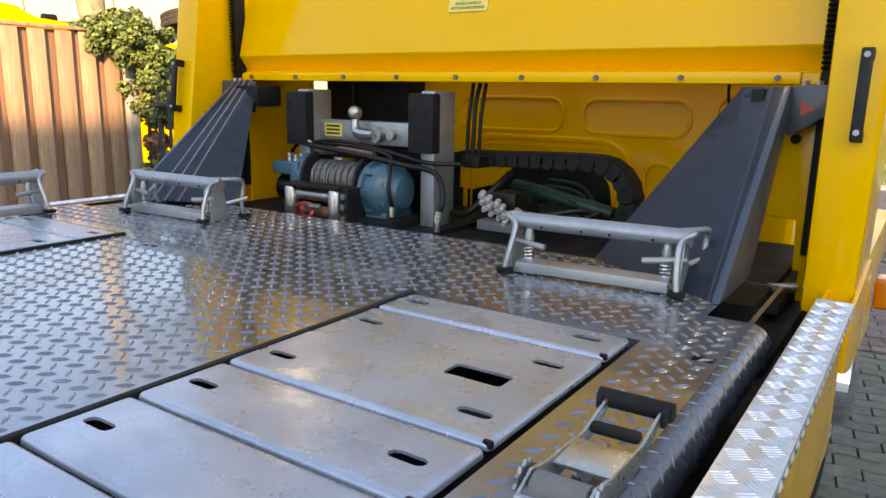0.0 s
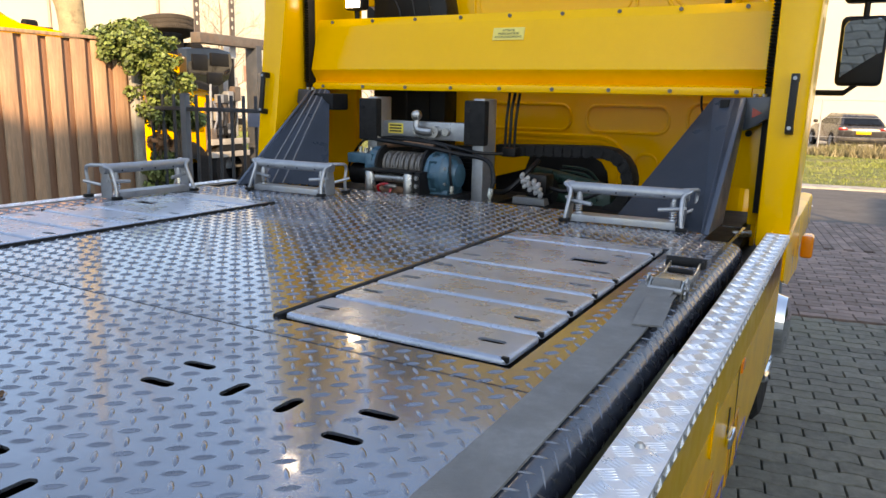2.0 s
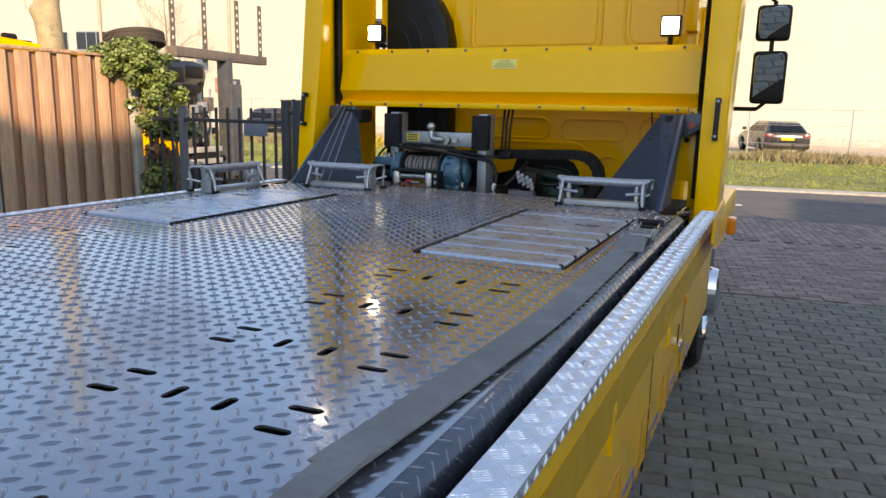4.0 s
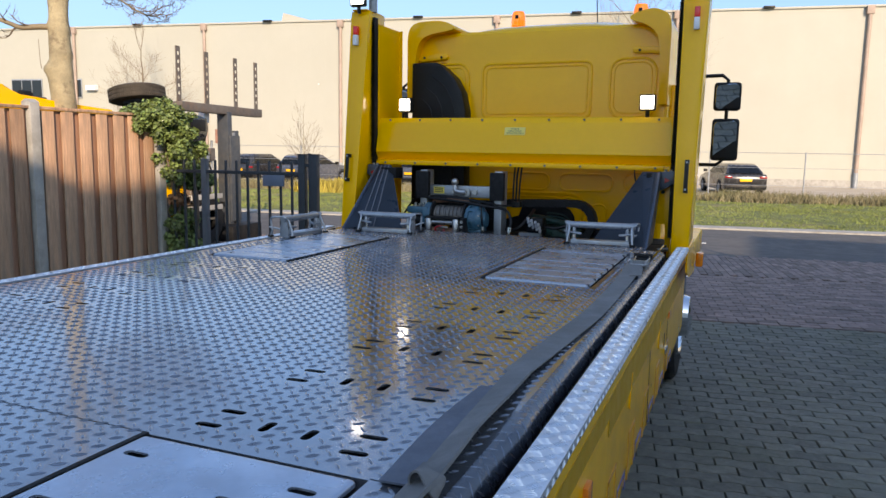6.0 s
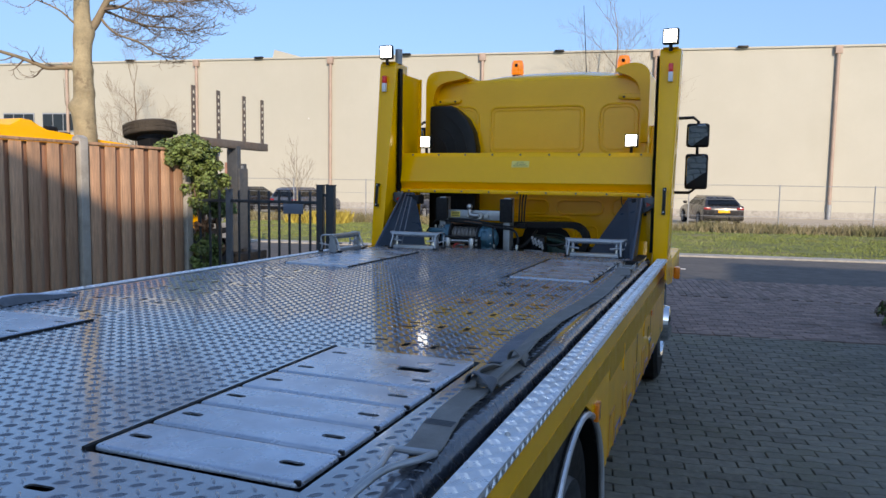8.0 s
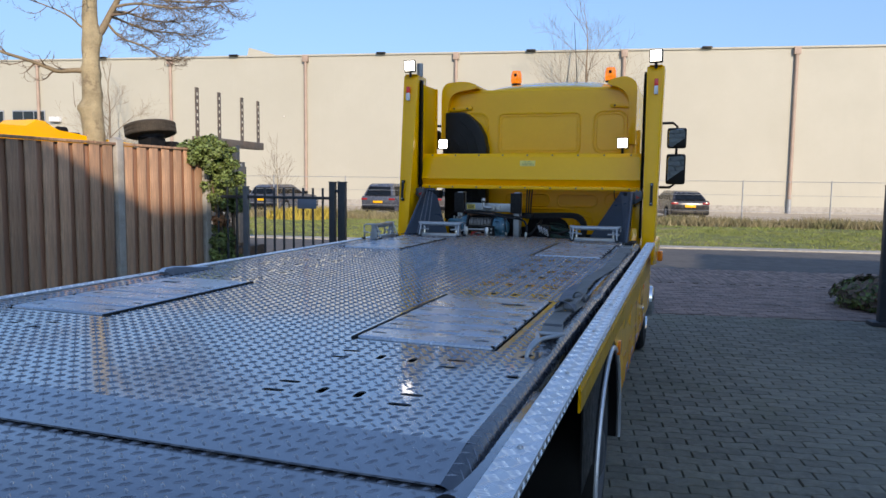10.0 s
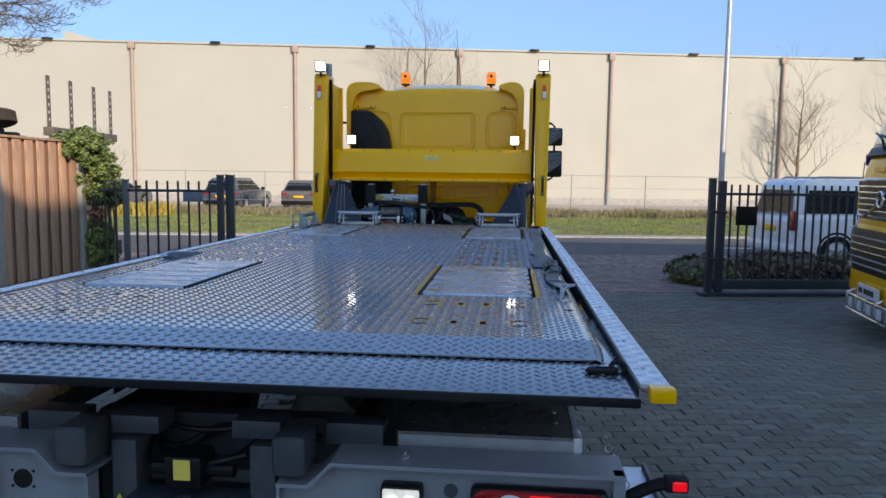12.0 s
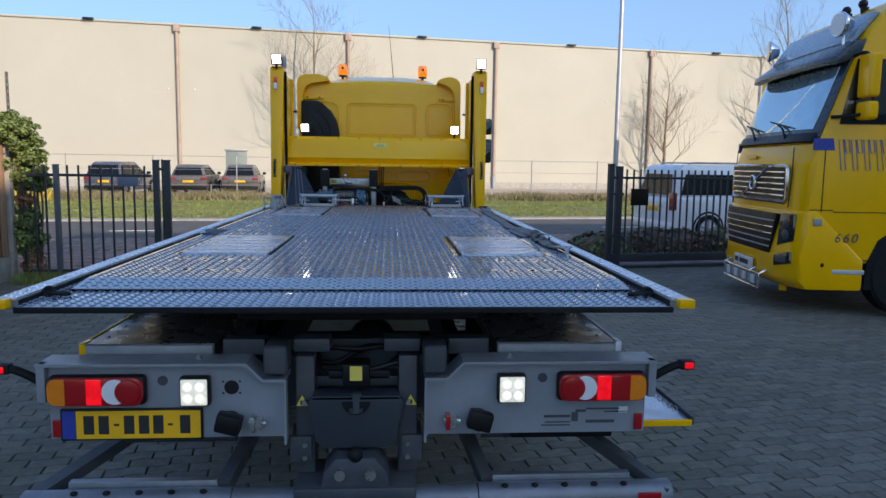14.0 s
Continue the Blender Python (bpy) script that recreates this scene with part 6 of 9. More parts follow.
# ---- loose gear on the deck ----
def wheel_stop(m, L):
    ob = thing("wheel_stop", "galvanised spring wheel stop clamped on the deck", "wheel stop", m, "wheel stops on the deck")
    bm = B()
    cyl(bm, (-L / 2, 0, 0.107), (L / 2, 0, 0.107), 0.0185, seg=20)
    part("top_tube", bm, M_GALV, ob)
    for k, x in enumerate((-0.31, -0.08, 0.08, 0.31)):
        bm = B()
        cyl(bm, (x * L, -0.0165, 0.099), (x * L, -0.0185, 0.099), 0.003, seg=8)
        part("pin_hole", bm, M_DARK, ob)
    bm = B()
    prism(bm, [(-0.052, 0.003), (-0.049, 0.003), (-0.049, 0.021), (-0.014, 0.026), (-0.014, 0.029), (-0.052, 0.024)], "x", -L / 2 + 0.03, L / 2 - 0.03, bevel=0.0008)
    part("base_bar", bm, M_GALV, ob)
    for s in (1, -1):
        e = s * L / 2
        bm = B()
        prism(bm, [(-0.030, 0.0), (0.030, 0.0), (0.028, 0.045), (0.016, 0.105), (0.0, 0.122), (-0.016, 0.105), (-0.034, 0.045)], "x", e - s * 0.014, e - s * 0.009, bevel=0.001)
        box(bm, *sorted((e - s * 0.075, e - s * 0.010)), -0.048, 0.026, 0.0, 0.005, bevel=0.001)
        part("end_plate", bm, M_GALV, ob)
        x = e - s * 0.043
        bm = B()
        pts = [(x + 0.0115 * math.cos(t), -0.012 + 0.0115 * math.sin(t), 0.008 + 0.0075 * t / (2 * math.pi)) for t in [i * math.pi / 5 for i in range(0, 66)]]
        tube(bm, pts, 0.0026, 5)
        part("spring", bm, M_CHROME, ob)
        bm = B()
        cyl(bm, (x, -0.012, 0.0), (x, -0.012, 0.085), 0.006, seg=8)
        lathe(bm, [(0.062, 0.0), (0.062, 0.010), (0.075, 0.012), (0.092, 0.008), (0.096, 0.0)], (x, -0.012, 0.0), "z", 12)
        part("spring_post", bm, M_GALV, ob)
        bm = B()
        tube(bm, [(x - s * 0.045, -0.030, 0.058), (x, -0.022, 0.062), (e - s * 0.004, -0.016, 0.066)], 0.0065, 10)
        part("release_pin", bm, M_GALV, ob)
        for dy, out, top in ((-0.062, -0.016, -0.020), (0.080, 0.014, 0.066)):
            bm = B()
            tube(bm, smooth_path([(e - s * 0.02, 0.0, 0.121), (e, top * 0.25, 0.121), (e + s * (out * 0.4 + 0.012), top * 0.85, 0.118), (e + s * out, top + dy * 0.12, 0.100), (e + s * (out * 0.9), dy * 0.85, 0.045), (e + s * out * 0.6, dy, 0.008)], 5), 0.0062, 10)
            part("bent_leg", bm, M_GALV, ob)
            bm = B()
            box(bm, e + s * out * 0.6 - 0.016, e + s * out * 0.6 + 0.016, dy - 0.010, dy + 0.012, 0.0, 0.012, bevel=0.003)
            part("rubber_foot", bm, M_RUBBER, ob)
        bm = B()
        tube(bm, [(e - s * 0.01, 0.028, 0.048), (e + s * 0.026, 0.078, 0.062)], 0.0055, 8)
        part("cross_pin", bm, M_GALV, ob)
    return ob


wheel_stop(pose(0.715, -0.645, 1.2525, 0, 0, 4), 0.385)
wheel_stop(pose(-0.622, -0.700, 1.2525, 0, 0, 3), 0.375)
wheel_stop(pose(-1.005, -1.10, 1.2525, 0, 0, 88), 0.36)


def webbing(name, label, path, width, mat, thick=0.0035, parent=None):
    """A flat strap along path: rows of (x, y, z, turn of its width about the run)."""
    pts = smooth_path([p[:3] for p in path], 8)
    n = len(path) - 1
    bm = B()
    rows = []
    for i, p in enumerate(pts):
        a, b = pts[max(0, i - 1)], pts[min(len(pts) - 1, i + 1)]
        d = (b - a).normalized()
        side = d.cross(Vector((0, 0, 1)))
        side = side.normalized() if side.length > 1e-4 else Vector((1, 0, 0))
        f = i / 8
        k = min(int(f), n - 1)
        turn = path[k][3] + (path[k + 1][3] - path[k][3]) * (f - k)
        side = Matrix.Rotation(turn, 3, d) @ side
        up = side.cross(d)
        rows.append([bm.verts.new(p + side * w * width / 2 + up * (thick / 2) * h) for w, h in ((-1, -1), (1, -1), (1, 1), (-1, 1))])
    for a, b in zip(rows, rows[1:]):
        for j in range(4):
            bm.faces.new((a[j], a[(j + 1) % 4], b[(j + 1) % 4], b[j]))
    bm.faces.new(rows[0][::-1])
    bm.faces.new(rows[-1])
    return part(name, bm, mat, parent)


def ratchet_strap():
    st_ = thing("ratchet_strap", "worn grey lashing strap with steel ratchet along the deck edge", "lashing strap", pose(0, 0, 0))
    # main run along the deck, folded over towards the loops
    z = DZ + 0.006
    webbing("strap_run", "", [(1.027, -1.52, z + 0.03, 0), (1.027, -1.72, z + 0.006, 0), (1.028, -2.1, z, 0.02), (1.028, -2.5, z, 0), (1.010, -2.85, z + 0.002, 0.0), (0.990, -3.22, z + 0.006, 0.08)], 0.068, M_STRAP, parent=st_)
    webbing("strap_narrow", "", [(0.992, -3.17, z + 0.004, 0.08), (1.006, -3.42, z + 0.012, 0.25), (1.016, -3.62, z + 0.018, 0.45), (1.028, -3.78, z + 0.020, 0.45), (1.036, -3.90, z + 0.024, 0.4)], 0.058, M_STRAP, 0.006, parent=st_)
    webbing("strap_tail", "", [(1.040, -1.52, z + 0.016, 0.0), (1.046, -1.60, z + 0.020, 0.05), (1.054, -1.67, z + 0.018, 0.1), (1.060, -1.745, z + 0.010, 0.08)], 0.05, M_STRAP, parent=st_)
    # bunched webbing between the two keeper loops
    webbing("strap_fold", "", [(1.040, -3.86, z + 0.026, 0.5), (1.034, -3.96, z + 0.026, 0.35), (1.028, -4.05, z + 0.024, 0.15), (1.026, -4.14, z + 0.020, 0.05)], 0.056, M_STRAP, 0.006, parent=st_)
    webbing("strap_fold", "", [(1.052, -3.88, z + 0.012, -0.5), (1.046, -3.98, z + 0.016, -0.7), (1.040, -4.08, z + 0.014, -0.35)], 0.040, M_STRAP, 0.005, parent=st_)
    webbing("strap_fold", "", [(1.018, -3.98, z + 0.020, 0.6), (1.006, -4.03, z + 0.030, 0.8), (1.000, -4.10, z + 0.030, 0.9), (1.006, -4.16, z + 0.016, 0.4)], 0.040, M_STRAP, 0.005, parent=st_)
    # pale blue flap under the narrow run
    webbing("strap_flap", "", [(0.975, -3.34, z + 0.001, 0.0), (0.968, -3.50, z + 0.003, 0.05), (0.972, -3.66, z + 0.004, 0.04), (0.985, -3.84, z + 0.002, 0.0)], 0.064, M_WEBFLAP, parent=st_)
    # keeper loops round the gathered strap
    for cx_, cy_, rx, rz, mt_ in ((1.041, -3.862, 0.026, 0.021, M_STRAP), (1.028, -4.140, 0.038, 0.023, M_STRAPBLUE)):
        bm = B()
        n = 28
        rows = []
        for i in range(n):
            a = 2 * math.pi * i / n
            wob = 0.005 * math.sin(2 * a + cy_)
            c_ = Vector((cx_ + rx * math.cos(a), cy_ + wob - 0.55 * rx * math.cos(a), z + rz + 0.002 + rz * math.sin(a)))
            o = Vector((math.cos(a), 0, math.sin(a))) * 0.0018
            w = Vector((0.004 * math.sin(a), 0.020 + 0.004 * math.sin(3 * a), 0.004 * math.cos(2 * a)))
            rows.append([bm.verts.new(c_ + q) for q in (-w - o, w - o, w + o, -w + o)])
        for i in range(n):
            p, q = rows[i], rows[(i + 1) % n]
            for j in range(4):
                bm.faces.new((p[j], p[(j + 1) % 4], q[(j + 1) % 4], q[j]))
        part("keeper_loop", bm, mt_, st_)
    # flat end with its sewn overlap and the hook
    webbing("strap_end", "", [(1.028, -4.14, z + 0.014, 0.05), (1.018, -4.29, z + 0.006, 0.0), (1.032, -4.42, z + 0.003, 0.0), (1.050, -4.56, z + 0.010, 0.0)], 0.060, M_STRAP, parent=st_)
    webbing("sewn_overlap", "", [(1.027, -4.375, z + 0.009, 0.0), (1.034, -4.43, z + 0.008, 0.0), (1.050, -4.52, z + 0.010, 0.0), (1.051, -4.575, z + 0.016, 0.0)], 0.066, M_STRAP, 0.004, parent=st_)
    for k in range(4):
        bm = B()
        y = -4.382 - 0.008 * k
        box(bm, 0.998, 1.058, y - 0.0012, y + 0.0012, z + 0.0105, z + 0.0125)
        part("stitch_row", bm, M_STRAPBLUE, st_)
    bm = B()
    tube(bm, [(1.012, -4.580, z + 0.020), (1.092, -4.572, z + 0.020)], 0.0062, 10)
    for s in (1, -1):
        tube(bm, smooth_path([(1.052 + s * 0.038, -4.576 + s * 0.004, z + 0.020), (1.050 + s * 0.030, -4.615, z + 0.024), (1.040 + s * 0.008, -4.675, z + 0.024), (1.032 + s * 0.004, -4.730, z + 0.018), (1.024, -4.768, z + 0.002), (1.022, -4.775, z - 0.03)]), 0.0062, 10)
    part("claw_hook", bm, M_GALV, st_, "zinc plated double claw hook")
    # ratchet: two side plates, spindle with webbing, open handle
    mm = Matrix.Translation((1.040, -1.435, z)) @ Matrix.Rotation(radians(1.5), 4, "Z") @ Matrix.Diagonal((0.82, 0.82, 0.82, 1))
    for s in (1, -1):
        bm = B()
        prism(bm, [(-0.13, 0.004), (-0.135, 0.035), (-0.10, 0.052), (-0.05, 0.040), (0.06, 0.030), (0.155, 0.050), (0.165, 0.036), (0.06, 0.006)], "x", s * 0.036, s * 0.040, bevel=0.001, m=mm)
        pl = part("side_plate", bm, M_BRASS, st_)
        bm = B()
        V = [mm @ Vector((s * 0.043, -0.10 + 0.030 * (1.0 if i % 2 else 0.84) * math.cos(2 * math.pi * i / 28), 0.030 + 0.030 * (1.0 if i % 2 else 0.84) * math.sin(2 * math.pi * i / 28))) for i in range(28)]
        lo = [bm.verts.new(q) for q in V]
        hi = [bm.verts.new(q + (mm.to_3x3() @ Vector((s * 0.004, 0, 0)))) for q in V]
        bm.faces.new(lo)
        bm.faces.new(hi[::-1])
        for i in range(28):
            bm.faces.new((lo[i], hi[i], hi[(i + 1) % 28], lo[(i + 1) % 28]))
        part("ratchet_wheel", bm, M_STEEL, st_)
    bm = B()
    cyl(bm, mm @ Vector((-0.05, -0.10, 0.03)), mm @ Vector((0.05, -0.10, 0.03)), 0.010, seg=12)
    cyl(bm, mm @ Vector((-0.04, -0.132, 0.030)), mm @ Vector((0.04, -0.132, 0.030)), 0.006, seg=10)
    part("spindle", bm, M_STEEL, st_)
    bm = B()
    cyl(bm, mm @ Vector((-0.032, -0.10, 0.03)), mm @ Vector((0.032, -0.10, 0.03)), 0.017, seg=16)
    part("wound_webbing", bm, M_STRAP, st_)
    bm = B()
    box(bm, -0.036, 0.036, -0.045, 0.03, 0.030, 0.036, bevel=0.002, m=mm)
    part("pawl_plate", bm, M_BRASS, st_)
    bm = B()
    box(bm, -0.034, 0.034, 0.062, 0.082, 0.028, 0.042, bevel=0.006, m=mm)
    part("release_bar", bm, M_RUBBER, st_)
    bm = B()
    cyl(bm, mm @ Vector((-0.052, 0.152, 0.044)), mm @ Vector((0.052, 0.152, 0.044)), 0.011, seg=14)
    box(bm, 0.042, 0.050, 0.12, 0.162, 0.032, 0.054, bevel=0.003, m=mm)
    box(bm, -0.050, -0.042, 0.13, 0.162, 0.034, 0.052, bevel=0.003, m=mm)
    part("handle_grip", bm, M_RUBBER, st_, "black ribbed handle grip")


ratchet_strap()

pad = thing("folded_webbing", "folded pale blue lashing webbing lying along the deck edge", "lashing strap", pose(-1.030, -3.62, DZ + 0.003) @ Matrix.Diagonal((0.75, 0.55, 0.6, 1)))
rnd = random.Random(77)
for nm, mt_, lift, inner, outer in (("webbing_fold", M_STRAPBLUE, 0.0, 0.085, -0.030), ("webbing_top", M_WEBPALE, 0.004, 0.020, -0.052)):
    V, F = [], []
    ys = [-0.30 + 0.62 * i / 14 for i in range(15)]
    for i, y in enumerate(ys):
        f = min(1.0, (0.34 - y) / 0.42) * min(1.0, 0.55 + (y + 0.30) / 0.2)
        h = 0.040 * f + 0.004 * noise.noise(Vector((y * 9, lift * 40, 3.1)))
        h = max(0.004, h)
        bend = 0.010 * math.sin(y * 11) + 0.03 * max(0.0, y)
        for x, z in ((outer, h * 0.55 if lift else 0.0), (outer + 0.012, h + lift), (inner - 0.045, h * 0.97 + lift), (inner, 0.0 if not lift else h * 0.75 + lift), (inner - 0.006, 0.0 if not lift else h * 0.72), (outer + 0.004, 0.0 if not lift else h * 0.5)):
            V.append((x + bend, y, z))
        if i:
            k = 6 * i
            F += [(k + j, k + (j + 1) % 6, k - 6 + (j + 1) % 6, k - 6 + j) for j in range(6)]
    F += [tuple(range(6)), tuple(reversed(range(6 * 14, 6 * 15)))]
    part(nm, quick_mesh(nm, V, F, mt_), None, pad)


def lashing_link(s):
    ob = thing("lashing_ring", "heavy dark steel lashing link at the deck corner", "lashing ring", pose(s * 1.078, -5.72, 1.221) @ Matrix.Diagonal((0.62, 0.62, 0.7, 1)), "lashing rings at the rear corners")
    bm = B()
    ring = []
    for i in range(24):
        a = 2 * math.pi * i / 24
        ring.append((s * (-0.028 + 0.058 * math.cos(a)), 0.022 * math.sin(a), 0.014 + 0.002 * math.cos(a)))
    tube(bm, ring, 0.0095, 8, closed=True)
    part("link", bm, M_DARK, ob)
    bm = B()
    ring = [(s * (0.036 + 0.030 * math.cos(a)), 0.012 * math.sin(a) + 0.01, 0.020 + 0.022 * math.sin(a)) for a in [2 * math.pi * i / 16 for i in range(16)]]
    tube(bm, ring, 0.010, 8, closed=True)
    part("link", bm, M_DARK, ob)


lashing_link(1)
lashing_link(-1)


# ---- fallen leaves ----
def dry_leaf(x, y, turn, size):
    ob = thing("dry_leaf", "small curled dry leaf lying on the deck", "leaf", pose(x, y, DZ + 0.002, 0, 0, turn), "dry leaves on the deck")
    bm = B()
    rim = [(-1.0, 0.0), (-0.6, 0.32), (-0.1, 0.45), (0.5, 0.28), (1.0, 0.0), (0.5, -0.28), (-0.1, -0.45), (-0.6, -0.32)]
    top = [bm.verts.new((px * size, py * size, 0.10 * size + 0.30 * size * abs(py) + 0.08 * size * px)) for px, py in rim]
    mid = bm.verts.new((0, 0, 0.06 * size))
    for i in range(8):
        bm.faces.new((top[i], top[(i + 1) % 8], mid))
    bmesh.ops.solidify(bm, geom=bm.faces[:], thickness=0.0006)
    part("blade", bm, M_LEAFDRY, ob)
    bm = B()
    tube(bm, [(-1.0 * size, 0, 0.02 * size), (-1.5 * size, 0.1 * size, 0.0)], 0.0005, 5)
    part("stalk", bm, M_TWIG, ob)


for x_, y_, t_, s_ in ((-0.09, -0.475, 20, 0.014), (-0.30, -0.49, 75, 0.009), (0.42, -2.46, 140, 0.012), (-0.55, -3.2, 10, 0.011)):
    dry_leaf(x_, y_, t_, s_)

# ---- yard: fence, gates, pole ----
FX = -5.2


def timber_fence():
    fence = thing("timber_fence", "weathered board fence with pale concrete posts", "fence")
    posts = [2.12, 0.42, -1.42, -3.26, -5.10]
    for i, y in enumerate(posts):
        bm = B()
        box(bm, FX - 0.065, FX + 0.065, y - 0.055, y + 0.055, 0, 2.19 if i else 2.02, bevel=0.012)
        if i:
            prism(bm, [(FX - 0.065, 2.19), (FX + 0.065, 2.19), (FX, 2.225)], "y", y - 0.055, y + 0.055)
        part("concrete_post", bm, M_CONC, fence, "pale concrete fence post")
    board = {}
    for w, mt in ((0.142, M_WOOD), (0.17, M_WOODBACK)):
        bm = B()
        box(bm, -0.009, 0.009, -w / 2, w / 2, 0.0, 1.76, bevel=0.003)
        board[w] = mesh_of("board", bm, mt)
    rnd = random.Random(7)
    for i in range(len(posts) - 1):
        y1, y0 = posts[i] - 0.06, posts[i + 1] + 0.06
        bm = B()
        box(bm, FX - 0.045, FX + 0.045, y0 - 0.03, y1 + 0.03, 2.125, 2.155, bevel=0.004)
        part("cap_rail", bm, M_WOOD, fence, "brown cap rail")
        bm = B()
        box(bm, FX - 0.02, FX + 0.02, y0, y1, 0.0, 0.34, bevel=0.004)
        part("gravel_board", bm, M_CONC, fence)
        for z in (0.55, 1.2, 1.9):
            bm = B()
            box(bm, FX - 0.047, FX - 0.025, y0, y1, z - 0.03, z + 0.03)
            part("back_rail", bm, M_WOOD, fence, smooth=False)
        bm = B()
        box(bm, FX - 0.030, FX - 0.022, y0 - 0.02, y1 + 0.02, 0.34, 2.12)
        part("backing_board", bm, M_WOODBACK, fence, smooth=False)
        n = int((y1 - y0) / 0.205)
        pitch = (y1 - y0) / n
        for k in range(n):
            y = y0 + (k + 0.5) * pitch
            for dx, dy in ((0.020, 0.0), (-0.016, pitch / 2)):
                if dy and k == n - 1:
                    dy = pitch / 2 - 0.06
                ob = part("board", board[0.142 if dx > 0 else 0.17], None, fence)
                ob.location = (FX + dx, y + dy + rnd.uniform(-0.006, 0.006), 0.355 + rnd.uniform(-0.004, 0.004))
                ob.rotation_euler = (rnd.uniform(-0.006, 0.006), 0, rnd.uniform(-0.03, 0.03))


def leaf_cloud(name, centres, count, size, mat, parent, seed, squash=1.0, label=""):
    """Many small pointed leaves scattered through the shells of ellipsoids (centre, radii)."""
    rnd = random.Random(seed)
    V, F = [], []
    total = sum(r[0] * r[1] + r[1] * r[2] + r[0] * r[2] for c, r in centres)
    for c, r in centres:
        share = int(count * (r[0] * r[1] + r[1] * r[2] + r[0] * r[2]) / total)
        for _ in range(share):
            d = Vector((rnd.gauss(0, 1), rnd.gauss(0, 1), rnd.gauss(0, 1))).normalized()
            lump = 0.80 + 0.30 * noise.noise(Vector((d.x * 2 + c[0], d.y * 2 + c[1], d.z * 2 + c[2]))) + rnd.uniform(-0.22, 0.06)
            p = Vector((c[0] + d.x * r[0] * lump, c[1] + d.y * r[1] * lump, c[2] + d.z * r[2] * lump))
            nrm = (d + Vector((rnd.uniform(-0.7, 0.7), rnd.uniform(-0.7, 0.7), rnd.uniform(-0.2, 0.9)))).normalized()
            t = nrm.orthogonal().normalized()
            t = Matrix.Rotation(rnd.uniform(0, 6.28), 3, nrm) @ t
            b = nrm.cross(t)
            s = size * rnd.uniform(0.6, 1.25)
            k = len(V)
            V += [p - t * s, p - t * s * 0.2 + b * s * 0.75 + nrm * s * 0.12, p + t * s * 0.95, p - t * s * 0.2 - b * s * 0.75 + nrm * s * 0.12, p - nrm * s * 0.08]
            F += [(k, k + 4, k + 1), (k + 1, k + 4, k + 2), (k + 2, k + 4, k + 3), (k + 3, k + 4, k)]
    return part(name, quick_mesh(name, V, F, mat), None, parent, label, kind="stuff")


def ivy():
    ob = thing("ivy", "green ivy climbing over the fence end post", "ivy", pose(0, 0, 0))
    bm = B()
    rnd = random.Random(3)
    for i in range(9):
        bm = B()
        x, y = FX + 0.15 + rnd.uniform(-0.12, 0.12), 2.30 + rnd.uniform(-0.15, 0.18)
        tube(bm, smooth_path([(x, y, 0.0), (x + rnd.uniform(-0.06, 0.06), y + rnd.uniform(-0.06, 0.06), 0.6), (x + rnd.uniform(-0.08, 0.08), y + rnd.uniform(-0.1, 0.1), 1.2), (x, y + rnd.uniform(-0.2, 0.2), 1.8)]), 0.014, 6)
        part("stem", bm, M_TWIG, ob)
    upper = [((FX + 0.12, 2.13, 2.03), (0.27, 0.40, 0.26)), ((FX + 0.15, 2.33, 1.72), (0.24, 0.33, 0.30)), ((FX + 0.18, 2.37, 1.42), (0.19, 0.23, 0.19)), ((FX + 0.2, 2.62, 1.36), (0.17, 0.20, 0.08)), ((FX + 0.05, 1.93, 2.12), (0.19, 0.25, 0.11))]
    lower = [((FX + 0.15, 2.30, 0.80), (0.15, 0.19, 0.25)), ((FX + 0.18, 2.34, 0.50), (0.13, 0.16, 0.22))]
    for shells, count, size, seed in ((upper, 11500, 0.025, 5), (lower, 2200, 0.029, 6)):
        clumps = []
        for c, r in shells:
            for _ in range(int(150 * (r[0] * r[1] + r[1] * r[2]) + 8)):
                d = Vector((rnd.gauss(0, 1), rnd.gauss(0, 1), rnd.gauss(0, 1))).normalized()
                k = rnd.uniform(0.82, 1.10)
                q = rnd.uniform(0.055, 0.12)
                clumps.append(((c[0] + d.x * r[0] * k, c[1] + d.y * r[1] * k, c[2] + d.z * r[2] * k), (q, q * 1.1, q * 0.8)))
        leaf_cloud("leaves", clumps, count, size, M_LEAF, ob, seed)
        leaf_cloud("leaves", [(c, (r[0] * 0.8, r[1] * 0.8, r[2] * 0.8)) for c, r in shells], count // 2, size, M_LEAF, ob, seed + 10)
    leaf_cloud("dry_leaves", [((FX + 0.14, 2.28, 1.12), (0.13, 0.16, 0.12))], 320, 0.032, M_LEAFDRY, ob, 8, label="dry brown ivy leaves")
    leaf_cloud("dry_leaves", [((FX + 0.2, 2.35, 0.2), (0.2, 0.25, 0.25))], 260, 0.03, M_LEAFDRY, ob, 9)


